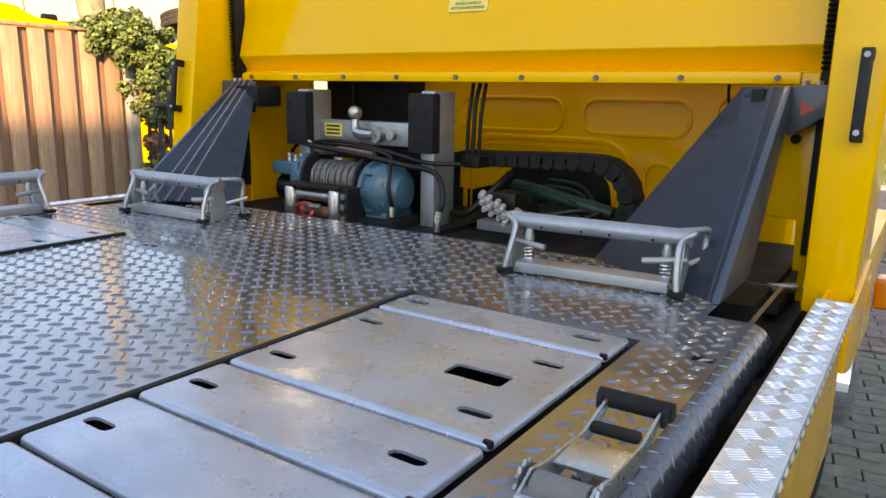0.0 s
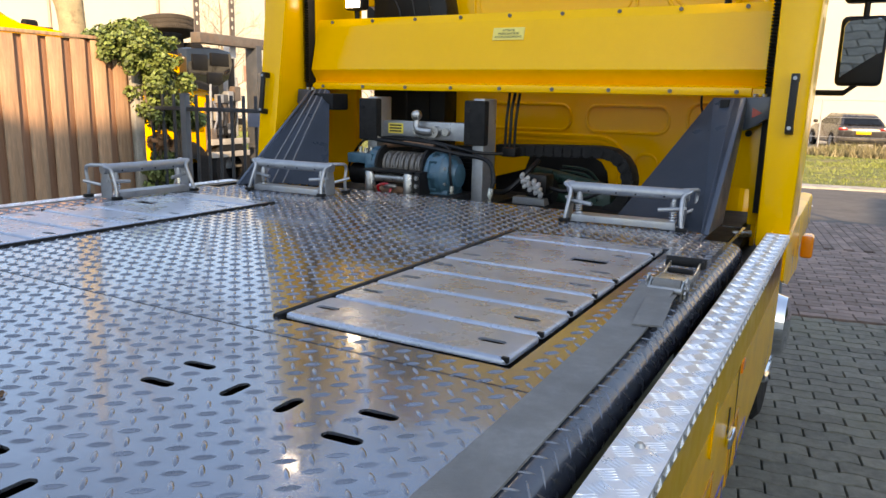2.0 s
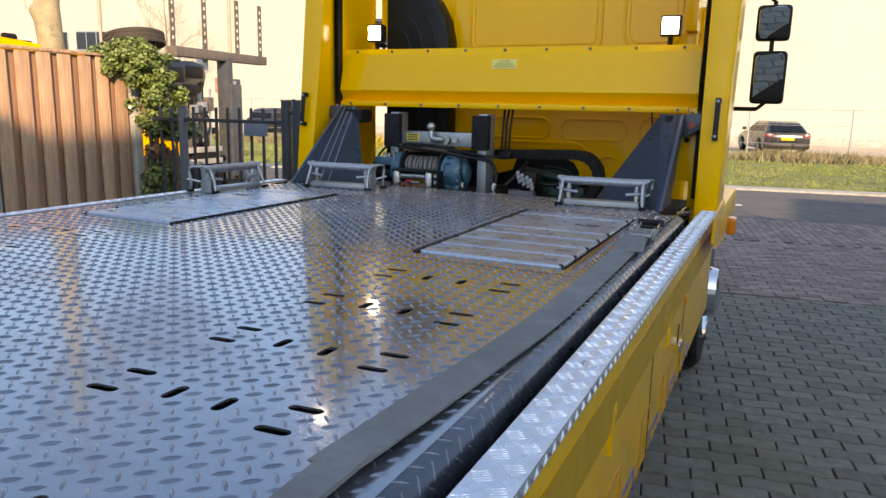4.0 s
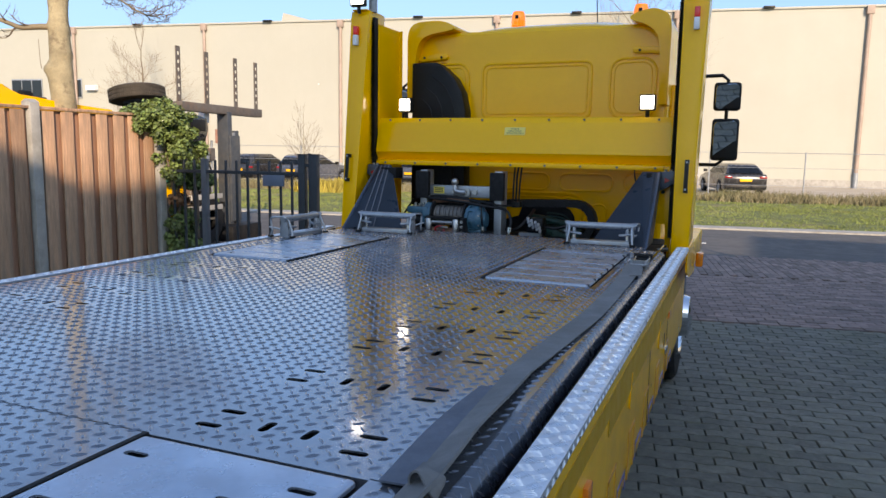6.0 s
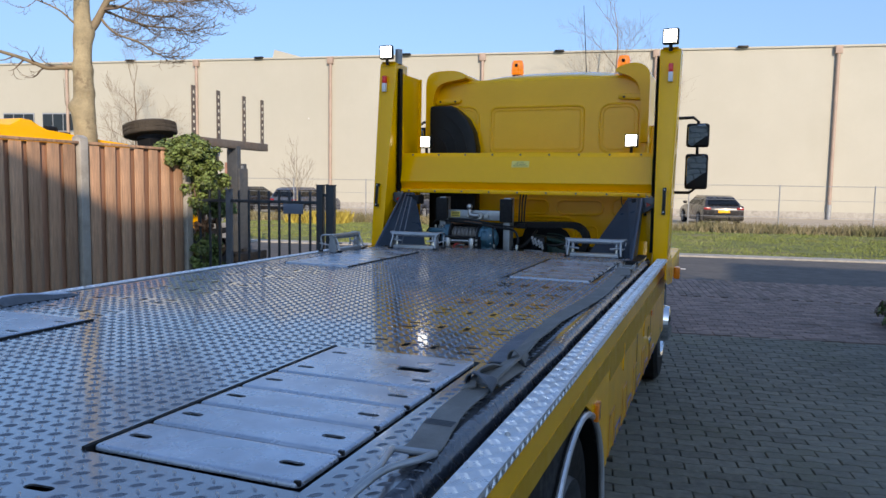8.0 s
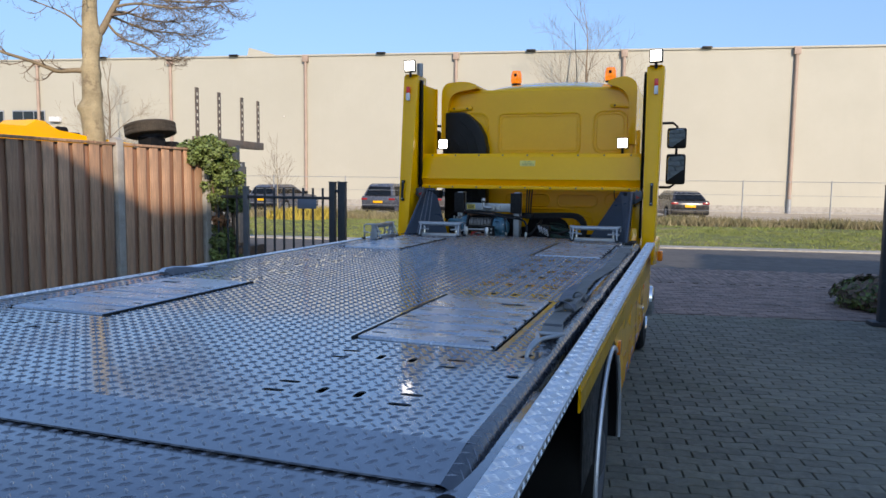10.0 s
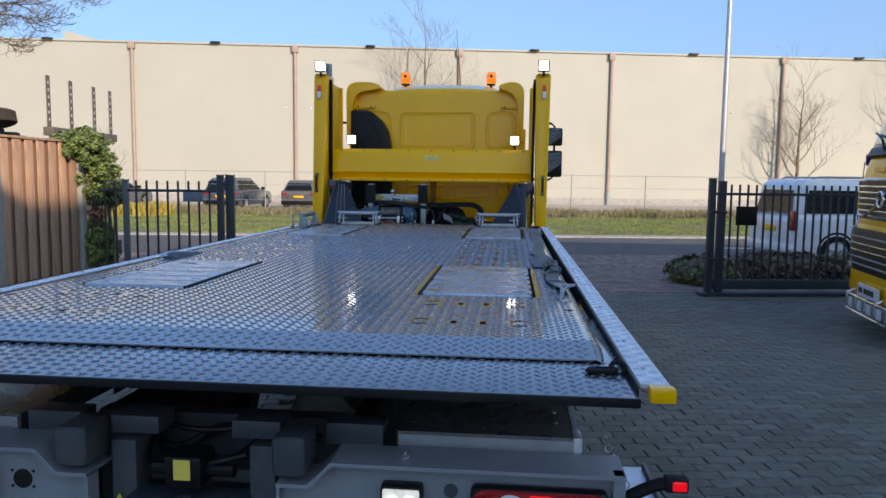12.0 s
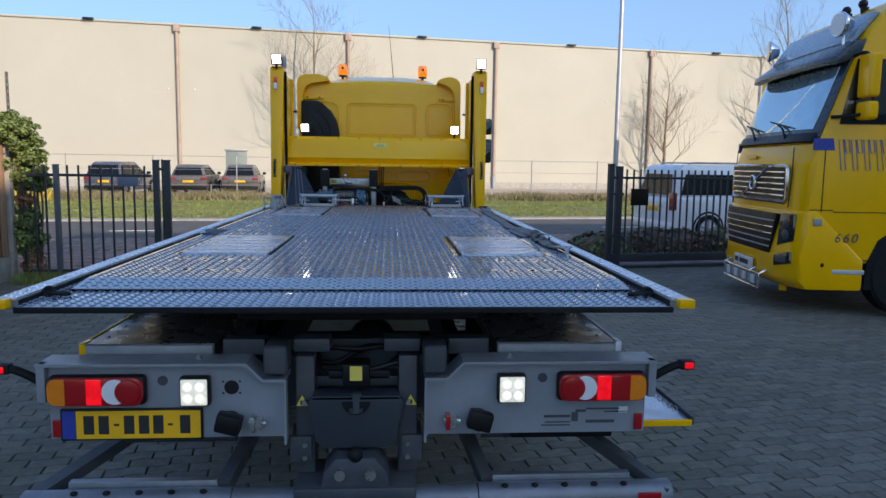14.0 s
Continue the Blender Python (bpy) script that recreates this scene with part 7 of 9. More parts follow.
def bar_fence(name, label, a, b, h, post_pairs, pitch=0.125, base=0.10, plate=None, group="", bars_from=None, post_mat=None):
    """Vertical bars between two rails from a to b (in the plan)."""
    ob = thing(name, label, "gate" if "gate" in name else "fence", group=group)
    a, b = Vector((*a, 0)), Vector((*b, 0))
    d = (b - a).normalized()
    L = (b - a).length
    rot = Matrix.Translation(a) @ Matrix.Rotation(math.atan2(d.y, d.x), 4, "Z")
    bm = B()
    box(bm, 0, L, -0.022, 0.022, h - 0.16, h - 0.12, bevel=0.004, m=rot)
    part("top_rail", bm, M_GATE, ob)
    bm = B()
    box(bm, 0, L, -0.03, 0.03, base, base + (0.14 if "gate" in name else 0.04), bevel=0.004, m=rot)
    part("bottom_rail", bm, M_GATE, ob)
    bm = B()
    box(bm, -0.0125, 0.0125, -0.0125, 0.0125, 0, h - base - 0.02, bevel=0.002)
    me = mesh_of("bar", bm, M_GATE)
    for x in steps(0.04, L - 0.02, pitch) if bars_from is None else [bars_from + k * pitch for k in range(-3, 12) if k and 0.03 < bars_from + k * pitch < L]:
        o = part("bar", me, None, ob)
        o.matrix_basis = rot @ Matrix.Translation((x, 0, base + 0.02))
    for x, w, hh in post_pairs:
        bm = B()
        box(bm, x - w / 2, x + w / 2, -w / 2, w / 2, 0, hh, bevel=0.006, m=rot)
        box(bm, x - w / 2 - 0.006, x + w / 2 + 0.006, -w / 2 - 0.006, w / 2 + 0.006, hh, hh + 0.012, bevel=0.003, m=rot)
        part("post", bm, post_mat or M_GATE, ob)
    if plate:
        bm = B()
        box(bm, plate[0], plate[1], -0.05, -0.03, plate[2], plate[3], bevel=0.004, m=rot)
        part("sign_plate", bm, plate[4], ob, "plain sign plate on the bars")
    return ob, rot


timber_fence()
ivy()
gl, rot = bar_fence("iron_fence", "anthracite bar fence beside the entrance", (-5.05, 2.18), (-3.30, 2.33), 1.62, ((0.475, 0.07, 1.62),), pitch=0.148, bars_from=0.475, plate=(1.30, 1.58, 1.33, 1.46, M_SIGN), post_mat=M_GATEPOST)
gp, r2 = bar_fence("gate_post_pair", "twin anthracite gate guide posts", (-3.24, 2.28), (-3.05, 2.30), 1.72, ((0.02, 0.085, 1.70), (0.17, 0.085, 1.70)), pitch=9)
tagged(gp, category="gate post")
sg, r3 = bar_fence("sliding_gate", "anthracite sliding bar gate standing open", (3.86, 3.50), (8.6, 4.25), 1.66, ((-0.06, 0.09, 1.74), (0.09, 0.10, 1.70)), pitch=0.128, base=0.10, plate=(0.30, 0.62, 1.06, 1.34, M_BLACK))
for z in (0.55, 1.25):
    bm = B()
    box(bm, -0.10, 0.16, -0.06, -0.04, z - 0.02, z + 0.02, bevel=0.003, m=r3)
    part("guide_bracket", bm, M_GATE, sg)
bm = B()
box(bm, -0.2, 4.8, -0.10, 0.10, 0.0, 0.05, bevel=0.006, m=r3)
part("gate_track", bm, M_GATE, sg)

pole = thing("lamp_pole", "tall silver grey tapered lighting pole", "lamp post", pose(4.33, 4.95, 0))
bm = B()
cyl(bm, (0, 0, 0), (0, 0, 1.1), 0.062, 0.06, 16)
cyl(bm, (0, 0, 1.1), (0, 0, 3.5), 0.048, 0.045, 16)
cyl(bm, (0, 0, 3.5), (0, 0, 7.5), 0.042, 0.03, 16)
part("pole_shaft", bm, M_POLE, pole)

bush = thing("low_shrub", "low dark shrub of bare twigs beside the gate", "shrub", pose(0, 0, 0))
for i, (c, r) in enumerate((((4.1, 5.0, 0.18), (0.7, 0.7, 0.30)), ((5.6, 5.4, 0.22), (1.2, 0.6, 0.35)), ((7.4, 5.7, 0.22), (1.3, 0.6, 0.35)))):
    leaf_cloud("shrub_leaves", [(c, r)], 2400, 0.04, M_TWIG if i % 2 else M_LEAF, bush, 30 + i)
    leaf_cloud("twig_mass", [(c, (r[0], r[1], r[2] * 1.1))], 1300, 0.05, M_TWIG, bush, 40 + i)

# ---- the second truck ----
def cab_truck():
    m = pose(4.956, 0.858, 0, 0, 0, -7.4)
    t2 = thing("parked_truck", "yellow long-nosed heavy truck cab with chrome grille", "truck", m)
    W = 1.22
    # front profile: x runs back from the bumper, y to its left side is -
    prof = [(0.06, 0.62), (0.0, 0.75), (-0.01, 1.20), (0.02, 1.80), (0.10, 2.05), (0.45, 2.92), (0.66, 3.30), (0.95, 3.62), (1.3, 3.72), (2.3, 3.75), (2.3, 0.62)]
    bm = B()
    prism(bm, prof, "y", -W, W, bevel=0.06)
    cb = part("cab_body", bm, M_YEL, t2, "yellow cab body")
    # lower bumper
    bm = B()
    prism(bm, [(0.02, 0.30), (-0.07, 0.40), (-0.08, 0.62), (-0.03, 1.22), (0.10, 1.24), (0.79, 0.66), (0.79, 0.30)], "y", -W - 0.015, W + 0.015, bevel=0.045)
    part("bumper", bm, M_YEL, t2, "deep yellow bumper")
    # windscreen and black cowl
    bm = B()
    prism(bm, [(0.105, 2.06), (0.085, 2.08), (0.425, 2.95), (0.455, 2.95)], "y", -W + 0.02, W - 0.02, bevel=0.008)
    part("screen_surround", bm, M_VISOR, t2, "black printed windscreen surround")
    bm = B()
    prism(bm, [(0.125, 2.17), (0.110, 2.17), (0.385, 2.88), (0.400, 2.88)], "y", -W + 0.13, W - 0.13, bevel=0.004)
    ws = part("windscreen", bm, M_SCREEN, t2, "raked reflecting windscreen")
    bm = B()
    prism(bm, [(0.045, 2.01), (0.03, 2.03), (0.085, 2.13), (0.12, 2.13)], "y", -W + 0.05, W - 0.05, bevel=0.008)
    part("cowl", bm, M_BLACK, t2)
    for y in (-0.62, 0.35):
        bm = B()
        tube(bm, [(0.06, y, 2.08), (0.075, y + 0.12, 2.20), (0.105, y + 0.36, 2.27)], 0.014, 6)
        tube(bm, [(0.085, y - 0.05, 2.21), (0.125, y + 0.62, 2.31)], 0.012, 6)
        part("wiper", bm, M_BLACK, t2)
    # sun visor with lamps
    bm = B()
    prism(bm, [(0.30, 2.90), (0.20, 2.91), (0.21, 2.97), (0.47, 3.15), (0.60, 3.18), (0.54, 3.0)], "y", -W - 0.01, W + 0.01, bevel=0.02)
    vs = part("sun_visor", bm, M_VISOR, t2, "dark tinted sun visor")
    bm = B()
    prism(bm, [(0.50, 3.12), (0.46, 3.16), (0.73, 3.50), (0.82, 3.48)], "y", -W + 0.10, W - 0.10, bevel=0.02)
    part("roof_sign", bm, M_ROOFSIGN, t2, "blue grey sign panel over the visor")
    for y in (-1.02, 1.02):
        bm = B()
        lathe(bm, [(-0.06, 0.0), (-0.06, 0.132), (-0.045, 0.145), (-0.02, 0.142), (0.10, 0.07), (0.115, 0.0)], (0.43, y, 3.36), "x", 24)
        lp = part("roof_lamp", bm, M_CHROME, t2, "round chrome roof lamp")
        bm = B()
        lathe(bm, [(-0.064, 0.0), (-0.064, 0.125)], (0.43, y, 3.36), "x", 24)
        part("lamp_glass", bm, M_WHITELENS, lp)
        bm = B()
        cyl(bm, (0.46, y, 3.12), (0.46, y, 3.24), 0.018, seg=8)
        part("lamp_stem", bm, M_CHROME, lp)
    for y in (-0.5, -0.1):
        bm = B()
        cyl(bm, (0.95, y, 3.58), (0.95, y, 3.66), 0.04, 0.05, 12)
        sphere(bm, (0.93, y, 3.70), 0.055, 12)
        part("roof_horn", bm, M_BLACK, t2)
    # upper grille
    bm = B()
    prism(bm, [(-0.89, 1.37), (0.89, 1.37), (0.85, 1.29), (-0.85, 1.29)], "x", -0.03, 0.02, bevel=0.006)
    prism(bm, rounded(-0.90, 0.90, 1.33, 1.73, 0.05), "x", -0.024, 0.02)
    gr = part("grille", bm, M_BLACK, t2, "black grille with chrome slats")
    for z in (1.385, 1.455, 1.525, 1.595, 1.665):
        bm = B()
        box(bm, -0.05, -0.015, -0.86, 0.86, z - 0.010, z + 0.012, bevel=0.004)
        part("slat", bm, M_CHROME, gr)
    bm = B()
    ring = rounded(-0.91, 0.91, 1.32, 1.74, 0.06)
    tube(bm, [(-0.022, y, z) for y, z in ring], 0.022, 6, closed=True)
    part("grille_rim", bm, M_CHROME, gr)
    bm = B()
    tube(bm, [(-0.060, 0.46, 1.32), (-0.060, -0.46, 1.73)], 0.014, 6)
    ringp = [(-0.062, 0.085 * math.cos(a), 1.525 + 0.085 * math.sin(a)) for a in [2 * math.pi * i / 20 for i in range(20)]]
    tube(bm, ringp, 0.016, 8, closed=True)
    part("grille_badge", bm, M_CHROME, gr)
    # lower grille
    bm = B()
    prism(bm, [(-0.86, 1.17), (0.86, 1.17), (0.72, 0.68), (-0.72, 0.68)], "x", -0.095, -0.03, bevel=0.012)
    lg = part("lower_grille", bm, M_BLACK, t2)
    for z in (0.76, 0.84, 0.92, 1.00, 1.08):
        bm = B()
        w = 0.71 + 0.14 * (z - 0.68) / 0.5
        box(bm, -0.115, -0.085, -w, w, z - 0.008, z + 0.010, bevel=0.003)
        part("slat", bm, M_CHROME if 0.9 < z < 1.05 else M_ZINC, lg)
    # headlamps, fogs
    for s in (1, -1):
        bm = B()
        prism(bm, [(s * 0.90, 1.18), (s * 1.12, 1.18), (s * 1.13, 0.86), (s * 0.86, 0.78)], "x", -0.075, 0.02, bevel=0.02)
        hl = part("headlamp", bm, M_GLASSDARK, t2, "tall clear headlamp")
        for z, r in ((1.06, 0.055), (0.93, 0.065)):
            bm = B()
            lathe(bm, [(-0.085, 0.0), (-0.082, r * 0.7), (-0.075, r)], (0.0, s * 1.01, z), "x", 16)
            part("reflector", bm, M_CHGREY, hl)
        bm = B()
        prism(bm, [(s * 0.86, 0.68), (s * 1.12, 0.74), (s * 1.14, 0.60), (s * 0.86, 0.54)], "x", -0.10, -0.02, bevel=0.015)
        fg = part("fog_lamp", bm, M_GLASSDARK, t2)
        bm = B()
        box(bm, -0.112, -0.09, *sorted((s * 0.92, s * 1.08)), 0.60, 0.68, bevel=0.008)
        part("reflector", bm, M_CHGREY, fg)
        bm = B()
        tube(bm, [(-0.026, s * 0.96, 1.25), (-0.004, s * 0.96, 1.62), (0.012, s * 0.94, 1.96)], 0.006, 6)
        part("panel_gap", bm, M_DARK, t2)
        bm = B()
        box(bm, 0.05, 0.16, s * (W + 0.012) - 0.02, s * (W + 0.012) + 0.02, 1.06, 1.14, bevel=0.01)
        part("side_indicator", bm, M_ZINC, t2)
    # bumper bar with small lamps and plate
    bm = B()
    box(bm, -0.135, -0.10, -0.30, 0.30, 0.42, 0.56, bevel=0.004)
    npl = part("front_plate", bm, M_WHITEPAINT, t2, "white plate with dark bars")
    for y, w in ((0.20, 0.12), (-0.06, 0.30)):
        bm = B()
        box(bm, -0.139, -0.135, y - w / 2, y + w / 2, 0.46, 0.52)
        part("plate_bar", bm, M_INK, npl, smooth=False)
    bm = B()
    tube(bm, [(-0.15, -0.62, 0.40), (-0.15, 0.62, 0.40)], 0.015, 8)
    tube(bm, [(-0.15, -0.62, 0.22), (-0.15, 0.62, 0.22)], 0.015, 8)
    for y in (-0.62, -0.3, 0.0, 0.3, 0.62):
        tube(bm, [(-0.15, y, 0.22), (-0.15, y, 0.40), (-0.05, y, 0.45)], 0.012, 6)
    lb = part("lamp_bar", bm, M_CHROME, t2, "low chrome lamp bar")
    for y in (-0.45, -0.15, 0.15, 0.45):
        bm = B()
        box(bm, -0.17, -0.145, y - 0.06, y + 0.06, 0.26, 0.37, bevel=0.008)
        part("bar_lamp", bm, M_WHITELENS, lb)
    # cab side: door, window, mirrors, stripes, step, wheel (both sides alike)
    for s in (1, -1):
        Y = s * W
        bm = B()
        prism(bm, [(0.32, 2.22), (1.62, 2.22), (1.62, 2.95), (0.50, 2.95)], "y", Y - s * 0.012, Y + s * 0.006, bevel=0.004)
        part("side_window", bm, M_GLASSDARK, t2, "dark side window")
        for x0, x1, z0, z1 in ((0.16, 0.172, 1.22, 2.05), (0.33, 1.75, 0.655, 0.667), (0.33, 1.75, 1.215, 1.225), (0.0, 0.33, 1.235, 1.245)):
            bm = B()
            box(bm, x0, x1, Y - 0.003, Y + 0.003, z0, z1)
            part("panel_gap", bm, M_DARK, t2, smooth=False)
        bm = B()
        prism(bm, [(0.00, 2.06), (0.26, 2.06), (0.29, 1.925), (0.0, 1.925)], "y", Y - s * 0.002, Y + s * 0.004)
        part("blue_stripe", bm, M_BLUE, t2, smooth=False)
        for i in range(5):
            x = 0.33 + i * 0.165
            for dx, z0 in ((0.0, 1.70), (0.075, 1.90)):
                bm = B()
                ringp = [(x + dx, 2.05), (x + dx + 0.06, 2.05), (x + dx + 0.12 if dx == 0 else x + dx + 0.09, z0), (x + dx + 0.06 if dx == 0 else x + dx + 0.035, z0)]
                tube(bm, [(px, Y + s * 0.002, pz) for px, pz in ringp], 0.006, 4, closed=True)
                part("blue_outline", bm, M_BLUE, t2)
        # mirrors
        bm = B()
        tube(bm, smooth_path([(0.44, Y, 2.98), (0.50, Y + s * 0.2, 2.98), (0.54, Y + s * 0.26, 2.75), (0.54, Y + s * 0.24, 2.36), (0.20, Y, 2.30)]), 0.02, 8)
        ma = part("mirror_arm", bm, M_BLACK, t2)
        for z0, z1 in ((2.50, 2.98), (2.26, 2.46)):
            bm = B()
            box(bm, 0.46, 0.62, *sorted((Y + s * 0.06, Y + s * 0.34)), z0, z1, bevel=0.05, seg=3)
            part("mirror_housing", bm, M_YEL, ma)
        # wheel arch and step panel
        bm = B()
        prism(bm, [(0.80, 0.32), (0.84, 0.66), (0.95, 0.90), (1.25, 1.12), (2.3, 1.15), (2.3, 0.32)], "y", Y - s * 0.5, Y + s * 0.012)
        part("arch_panel", bm, M_DARK, t2, smooth=False)
        bm = B()
        prof_ = [(-0.30, 0.30), (-0.30, 0.48), (-0.26, 0.51), (-0.03, 0.51), (0.0, 0.47), (0.0, 0.32), (-0.06, 0.28), (-0.06, 0.0)]
        lathe(bm, [(s * d, q) for d, q in prof_], (1.38, Y + s * 0.03, 0.51), "y", 32)
        part("wheel", bm, M_RUBBER, t2)
        bm = B()
        box(bm, 0.36, 0.80, *sorted((Y, Y + s * 0.02)), 0.50, 0.55, bevel=0.004)
        part("step_strip", bm, M_ALU, t2)
        bm = B()
        lathe(bm, [(s * 0.0, 0.035), (s * 0.012, 0.0)], (0.22, Y + s * 0.012, 0.60), "y", 12)
        part("round_cap", bm, M_DARK, t2)
    fc = bpy.data.curves.new("model_number", "FONT")
    fc.body, fc.size, fc.extrude, fc.align_x = "660", 0.15, 0.003, "CENTER"
    fc.shear = 0.25
    fc.space_character = 1.25
    tx = new("model_number", fc)
    tx.data.materials.append(M_MARKGREY)
    tx.matrix_basis = pose(0.58, -W - 0.014, 0.87, 90, 0, 0)
    tx.parent = t2
    bm = B()
    prism(bm, slot_outline(0.3, 1.86, 0.36, 0.05), "x", 0.006, 0.02)
    part("hood_mark", bm, M_YEL2, t2)
    bm = B()
    cyl(bm, (0.10, -0.75, 0.22), (0.10, -0.75, 0.32), 0.045, seg=10)
    part("tow_eye", bm, M_YEL, t2)
    bm = B()
    box(bm, 2.3, 6.5, -0.45, 0.45, 0.6, 0.95)
    part("frame_rails", bm, M_DARK, t2, smooth=False)

    # the nose is rounded in plan
    for o in t2.children_recursive:
        if o.type != "MESH":
            continue
        e = bmesh.new()
        e.from_mesh(o.data)
        ys = [v.co.y for v in e.verts]
        if ys and max(ys) - min(ys) > 0.5:
            for c in (-1.14, -1.05, -0.92, -0.75, -0.5, -0.25, 0.0, 0.25, 0.5, 0.75, 0.92, 1.05, 1.14):
                bmesh.ops.bisect_plane(e, geom=e.verts[:] + e.edges[:] + e.faces[:], plane_co=(0, c, 0), plane_no=(0, 1, 0))
        for v in e.verts:
            v.co.x += 0.15 * (min(1.03, abs(v.co.y) / 1.22)) ** 5 * max(0.0, 1 - max(0.0, v.co.x) / 0.9)
        e.to_mesh(o.data)
        e.free()
        o.data.polygons.foreach_set("use_smooth", [True] * len(o.data.polygons))
        o.data.set_sharp_from_angle(angle=radians(28))


cab_truck()


# ---- cars and van ----
def car(name, label, m, paint, L=4.5, W=1.8, H=1.45, kind_="hatch", group="parked cars"):
    """x runs forward from the rear bumper; the rear faces -x."""
    ob = thing(name, label, "car" if "van" not in name else "van", m, group)
    h = H
    low = 0.22
    if kind_ == "van":
        body = [(0.0, 0.40), (-0.02, 0.95), (0.06, 1.05), (L - 1.1, 1.05), (L - 0.25, 0.92), (L, 0.75), (L, low), (0.05, low)]
        roof = [(0.04, 1.03), (0.16, h - 0.10), (0.30, h), (L - 1.9, h), (L - 0.95, 1.03)]
        glass_z = (1.08, h - 0.22)
    elif kind_ == "suv":
        body = [(0.0, 0.45), (-0.02, 0.80), (0.05, 0.98), (L - 1.3, 0.98), (L - 0.25, 0.88), (L, 0.68), (L, low), (0.06, low)]
        roof = [(0.03, 0.96), (0.28, h - 0.10), (0.55, h), (L - 2.2, h), (L - 1.2, 0.96)]
        glass_z = (1.0, h - 0.16)
    else:
        body = [(0.0, 0.42), (-0.02, 0.78), (0.06, 0.95), (0.5, 0.98), (L - 1.2, 0.94), (L - 0.25, 0.80), (L, 0.62), (L, low), (0.06, low)]
        roof = [(0.12, 0.96), (0.65, h - 0.09), (0.95, h), (L - 2.1, h), (L - 1.15, 0.93)]
        glass_z = (0.99, h - 0.13)
    bm = B()
    prism(bm, body, "y", -W / 2, W / 2, bevel=0.09)
    part("body", bm, paint, ob)
    bm = B()
    prism(bm, roof, "y", -W / 2 + 0.10, W / 2 - 0.10, bevel=0.08)
    for v in bm.verts:
        if v.co.z > 1.0:
            v.co.y *= 1 - (0.16 if kind_ == "van" else 0.27) * (v.co.z - 1.0) / max(0.2, h - 1.0) * (0.5 if kind_ == "van" else 1.0)
    part("roof", bm, paint, ob)
    # glass: rear and sides, a little proud
    z0, z1 = glass_z
    (xa, za), (xb, zb) = roof[0], roof[1]

    def rx(z):
        return xa + (xb - xa) * (z - za) / (zb - za)
    bm = B()
    q = W / 2 - 0.22
    v = [bm.verts.new(c) for c in ((rx(z0) - 0.03, -q, z0), (rx(z0) - 0.03, q, z0), (rx(z1) - 0.02, q * 0.82, z1), (rx(z1) - 0.02, -q * 0.82, z1))]
    bm.faces.new(v)
    bmesh.ops.solidify(bm, geom=bm.faces[:], thickness=0.02)
    part("rear_window", bm, M_GLASSDARK, ob)
    for s in (1, -1):
        bm = B()
        xs = [(xb + 0.05, z0), (xb + 0.16, z1), (roof[3][0] + 0.05, z1), (roof[4][0] - 0.32, z0)]
        f = lambda z: W / 2 - 0.10 - (W / 2 - 0.10) * (0.16 if kind_ == "van" else 0.27) * max(0, z - 1.0) / max(0.2, h - 1.0) * (0.5 if kind_ == "van" else 1.0) + 0.006
        lo = [bm.verts.new((x, s * f(z), z)) for x, z in xs]
        bm.faces.new(lo)
        bmesh.ops.solidify(bm, geom=bm.faces[:], thickness=0.012)
        part("side_window", bm, M_GLASSDARK, ob)
        bm = B()
        if kind_ == "van":
            box(bm, -0.045, 0.06, *sorted((s * (W / 2 - 0.19), s * (W / 2 + 0.008))), 0.74, 1.14, bevel=0.03)
        else:
            box(bm, -0.04, 0.16, *sorted((s * (W / 2 - 0.34), s * (W / 2 - 0.01))), 0.76, 0.87, bevel=0.04)
        part("tail_lamp", bm, M_REDDIM, ob)
        for x in (0.85, L - 0.85):
            bm = B()
            lathe(bm, [(s * -0.20, 0.18), (s * -0.20, 0.30), (s * -0.17, 0.325), (s * -0.02, 0.325), (0.0, 0.30), (s * -0.01, 0.22)], (x, s * (W / 2 + 0.035), 0.325), "y", 24)
            wh = part("wheel", bm, M_RUBBER, ob)
            bm = B()
            lathe(bm, [(s * -0.012, 0.22), (s * -0.02, 0.20), (s * -0.05, 0.19), (s * -0.05, 0.0)], (x, s * (W / 2 + 0.035), 0.325), "y", 20)
            for k in range(5):
                a = 2 * math.pi * k / 5
                box(bm, -0.022, 0.022, s * (W / 2 + 0.015) - 0.015, s * (W / 2 + 0.015) + 0.012, 0.0, 0.20, bevel=0.004, m=Matrix.Translation((x, 0, 0.325)) @ Matrix.Rotation(a, 4, "Y"))
            part("rim", bm, M_ZINC, wh)
            bm = B()
            lathe(bm, [(s * 0.004, 0.345), (s * 0.004, 0.39)], (x, s * (W / 2 + 0.0), 0.335), "y", 24)
            part("wheel_arch", bm, M_BLACK, ob)
        bm = B()
        box(bm, L - 1.55, L - 1.38, *sorted((s * (W / 2 - 0.02), s * (W / 2 + 0.15))), 0.98, 1.12, bevel=0.03)
        part("door_mirror", bm, M_BLACK if kind_ != "van" else paint, ob)
    bm = B()
    box(bm, -0.045, -0.015, -0.26, 0.26, 0.62 if kind_ != "van" else 0.70, 0.73 if kind_ != "van" else 0.81, bevel=0.004)
    part("number_plate", bm, M_PLATEYEL, ob)
    bm = B()
    box(bm, -0.055, 0.12, -W / 2 + 0.02, W / 2 - 0.02, 0.28, 0.46, bevel=0.04)
    part("rear_bumper", bm, M_BLACK if kind_ != "van" else paint, ob)
    return ob


def on_street(u, v, yaw):
    return STREET @ pose(u, v, 0.01, 0, 0, yaw)


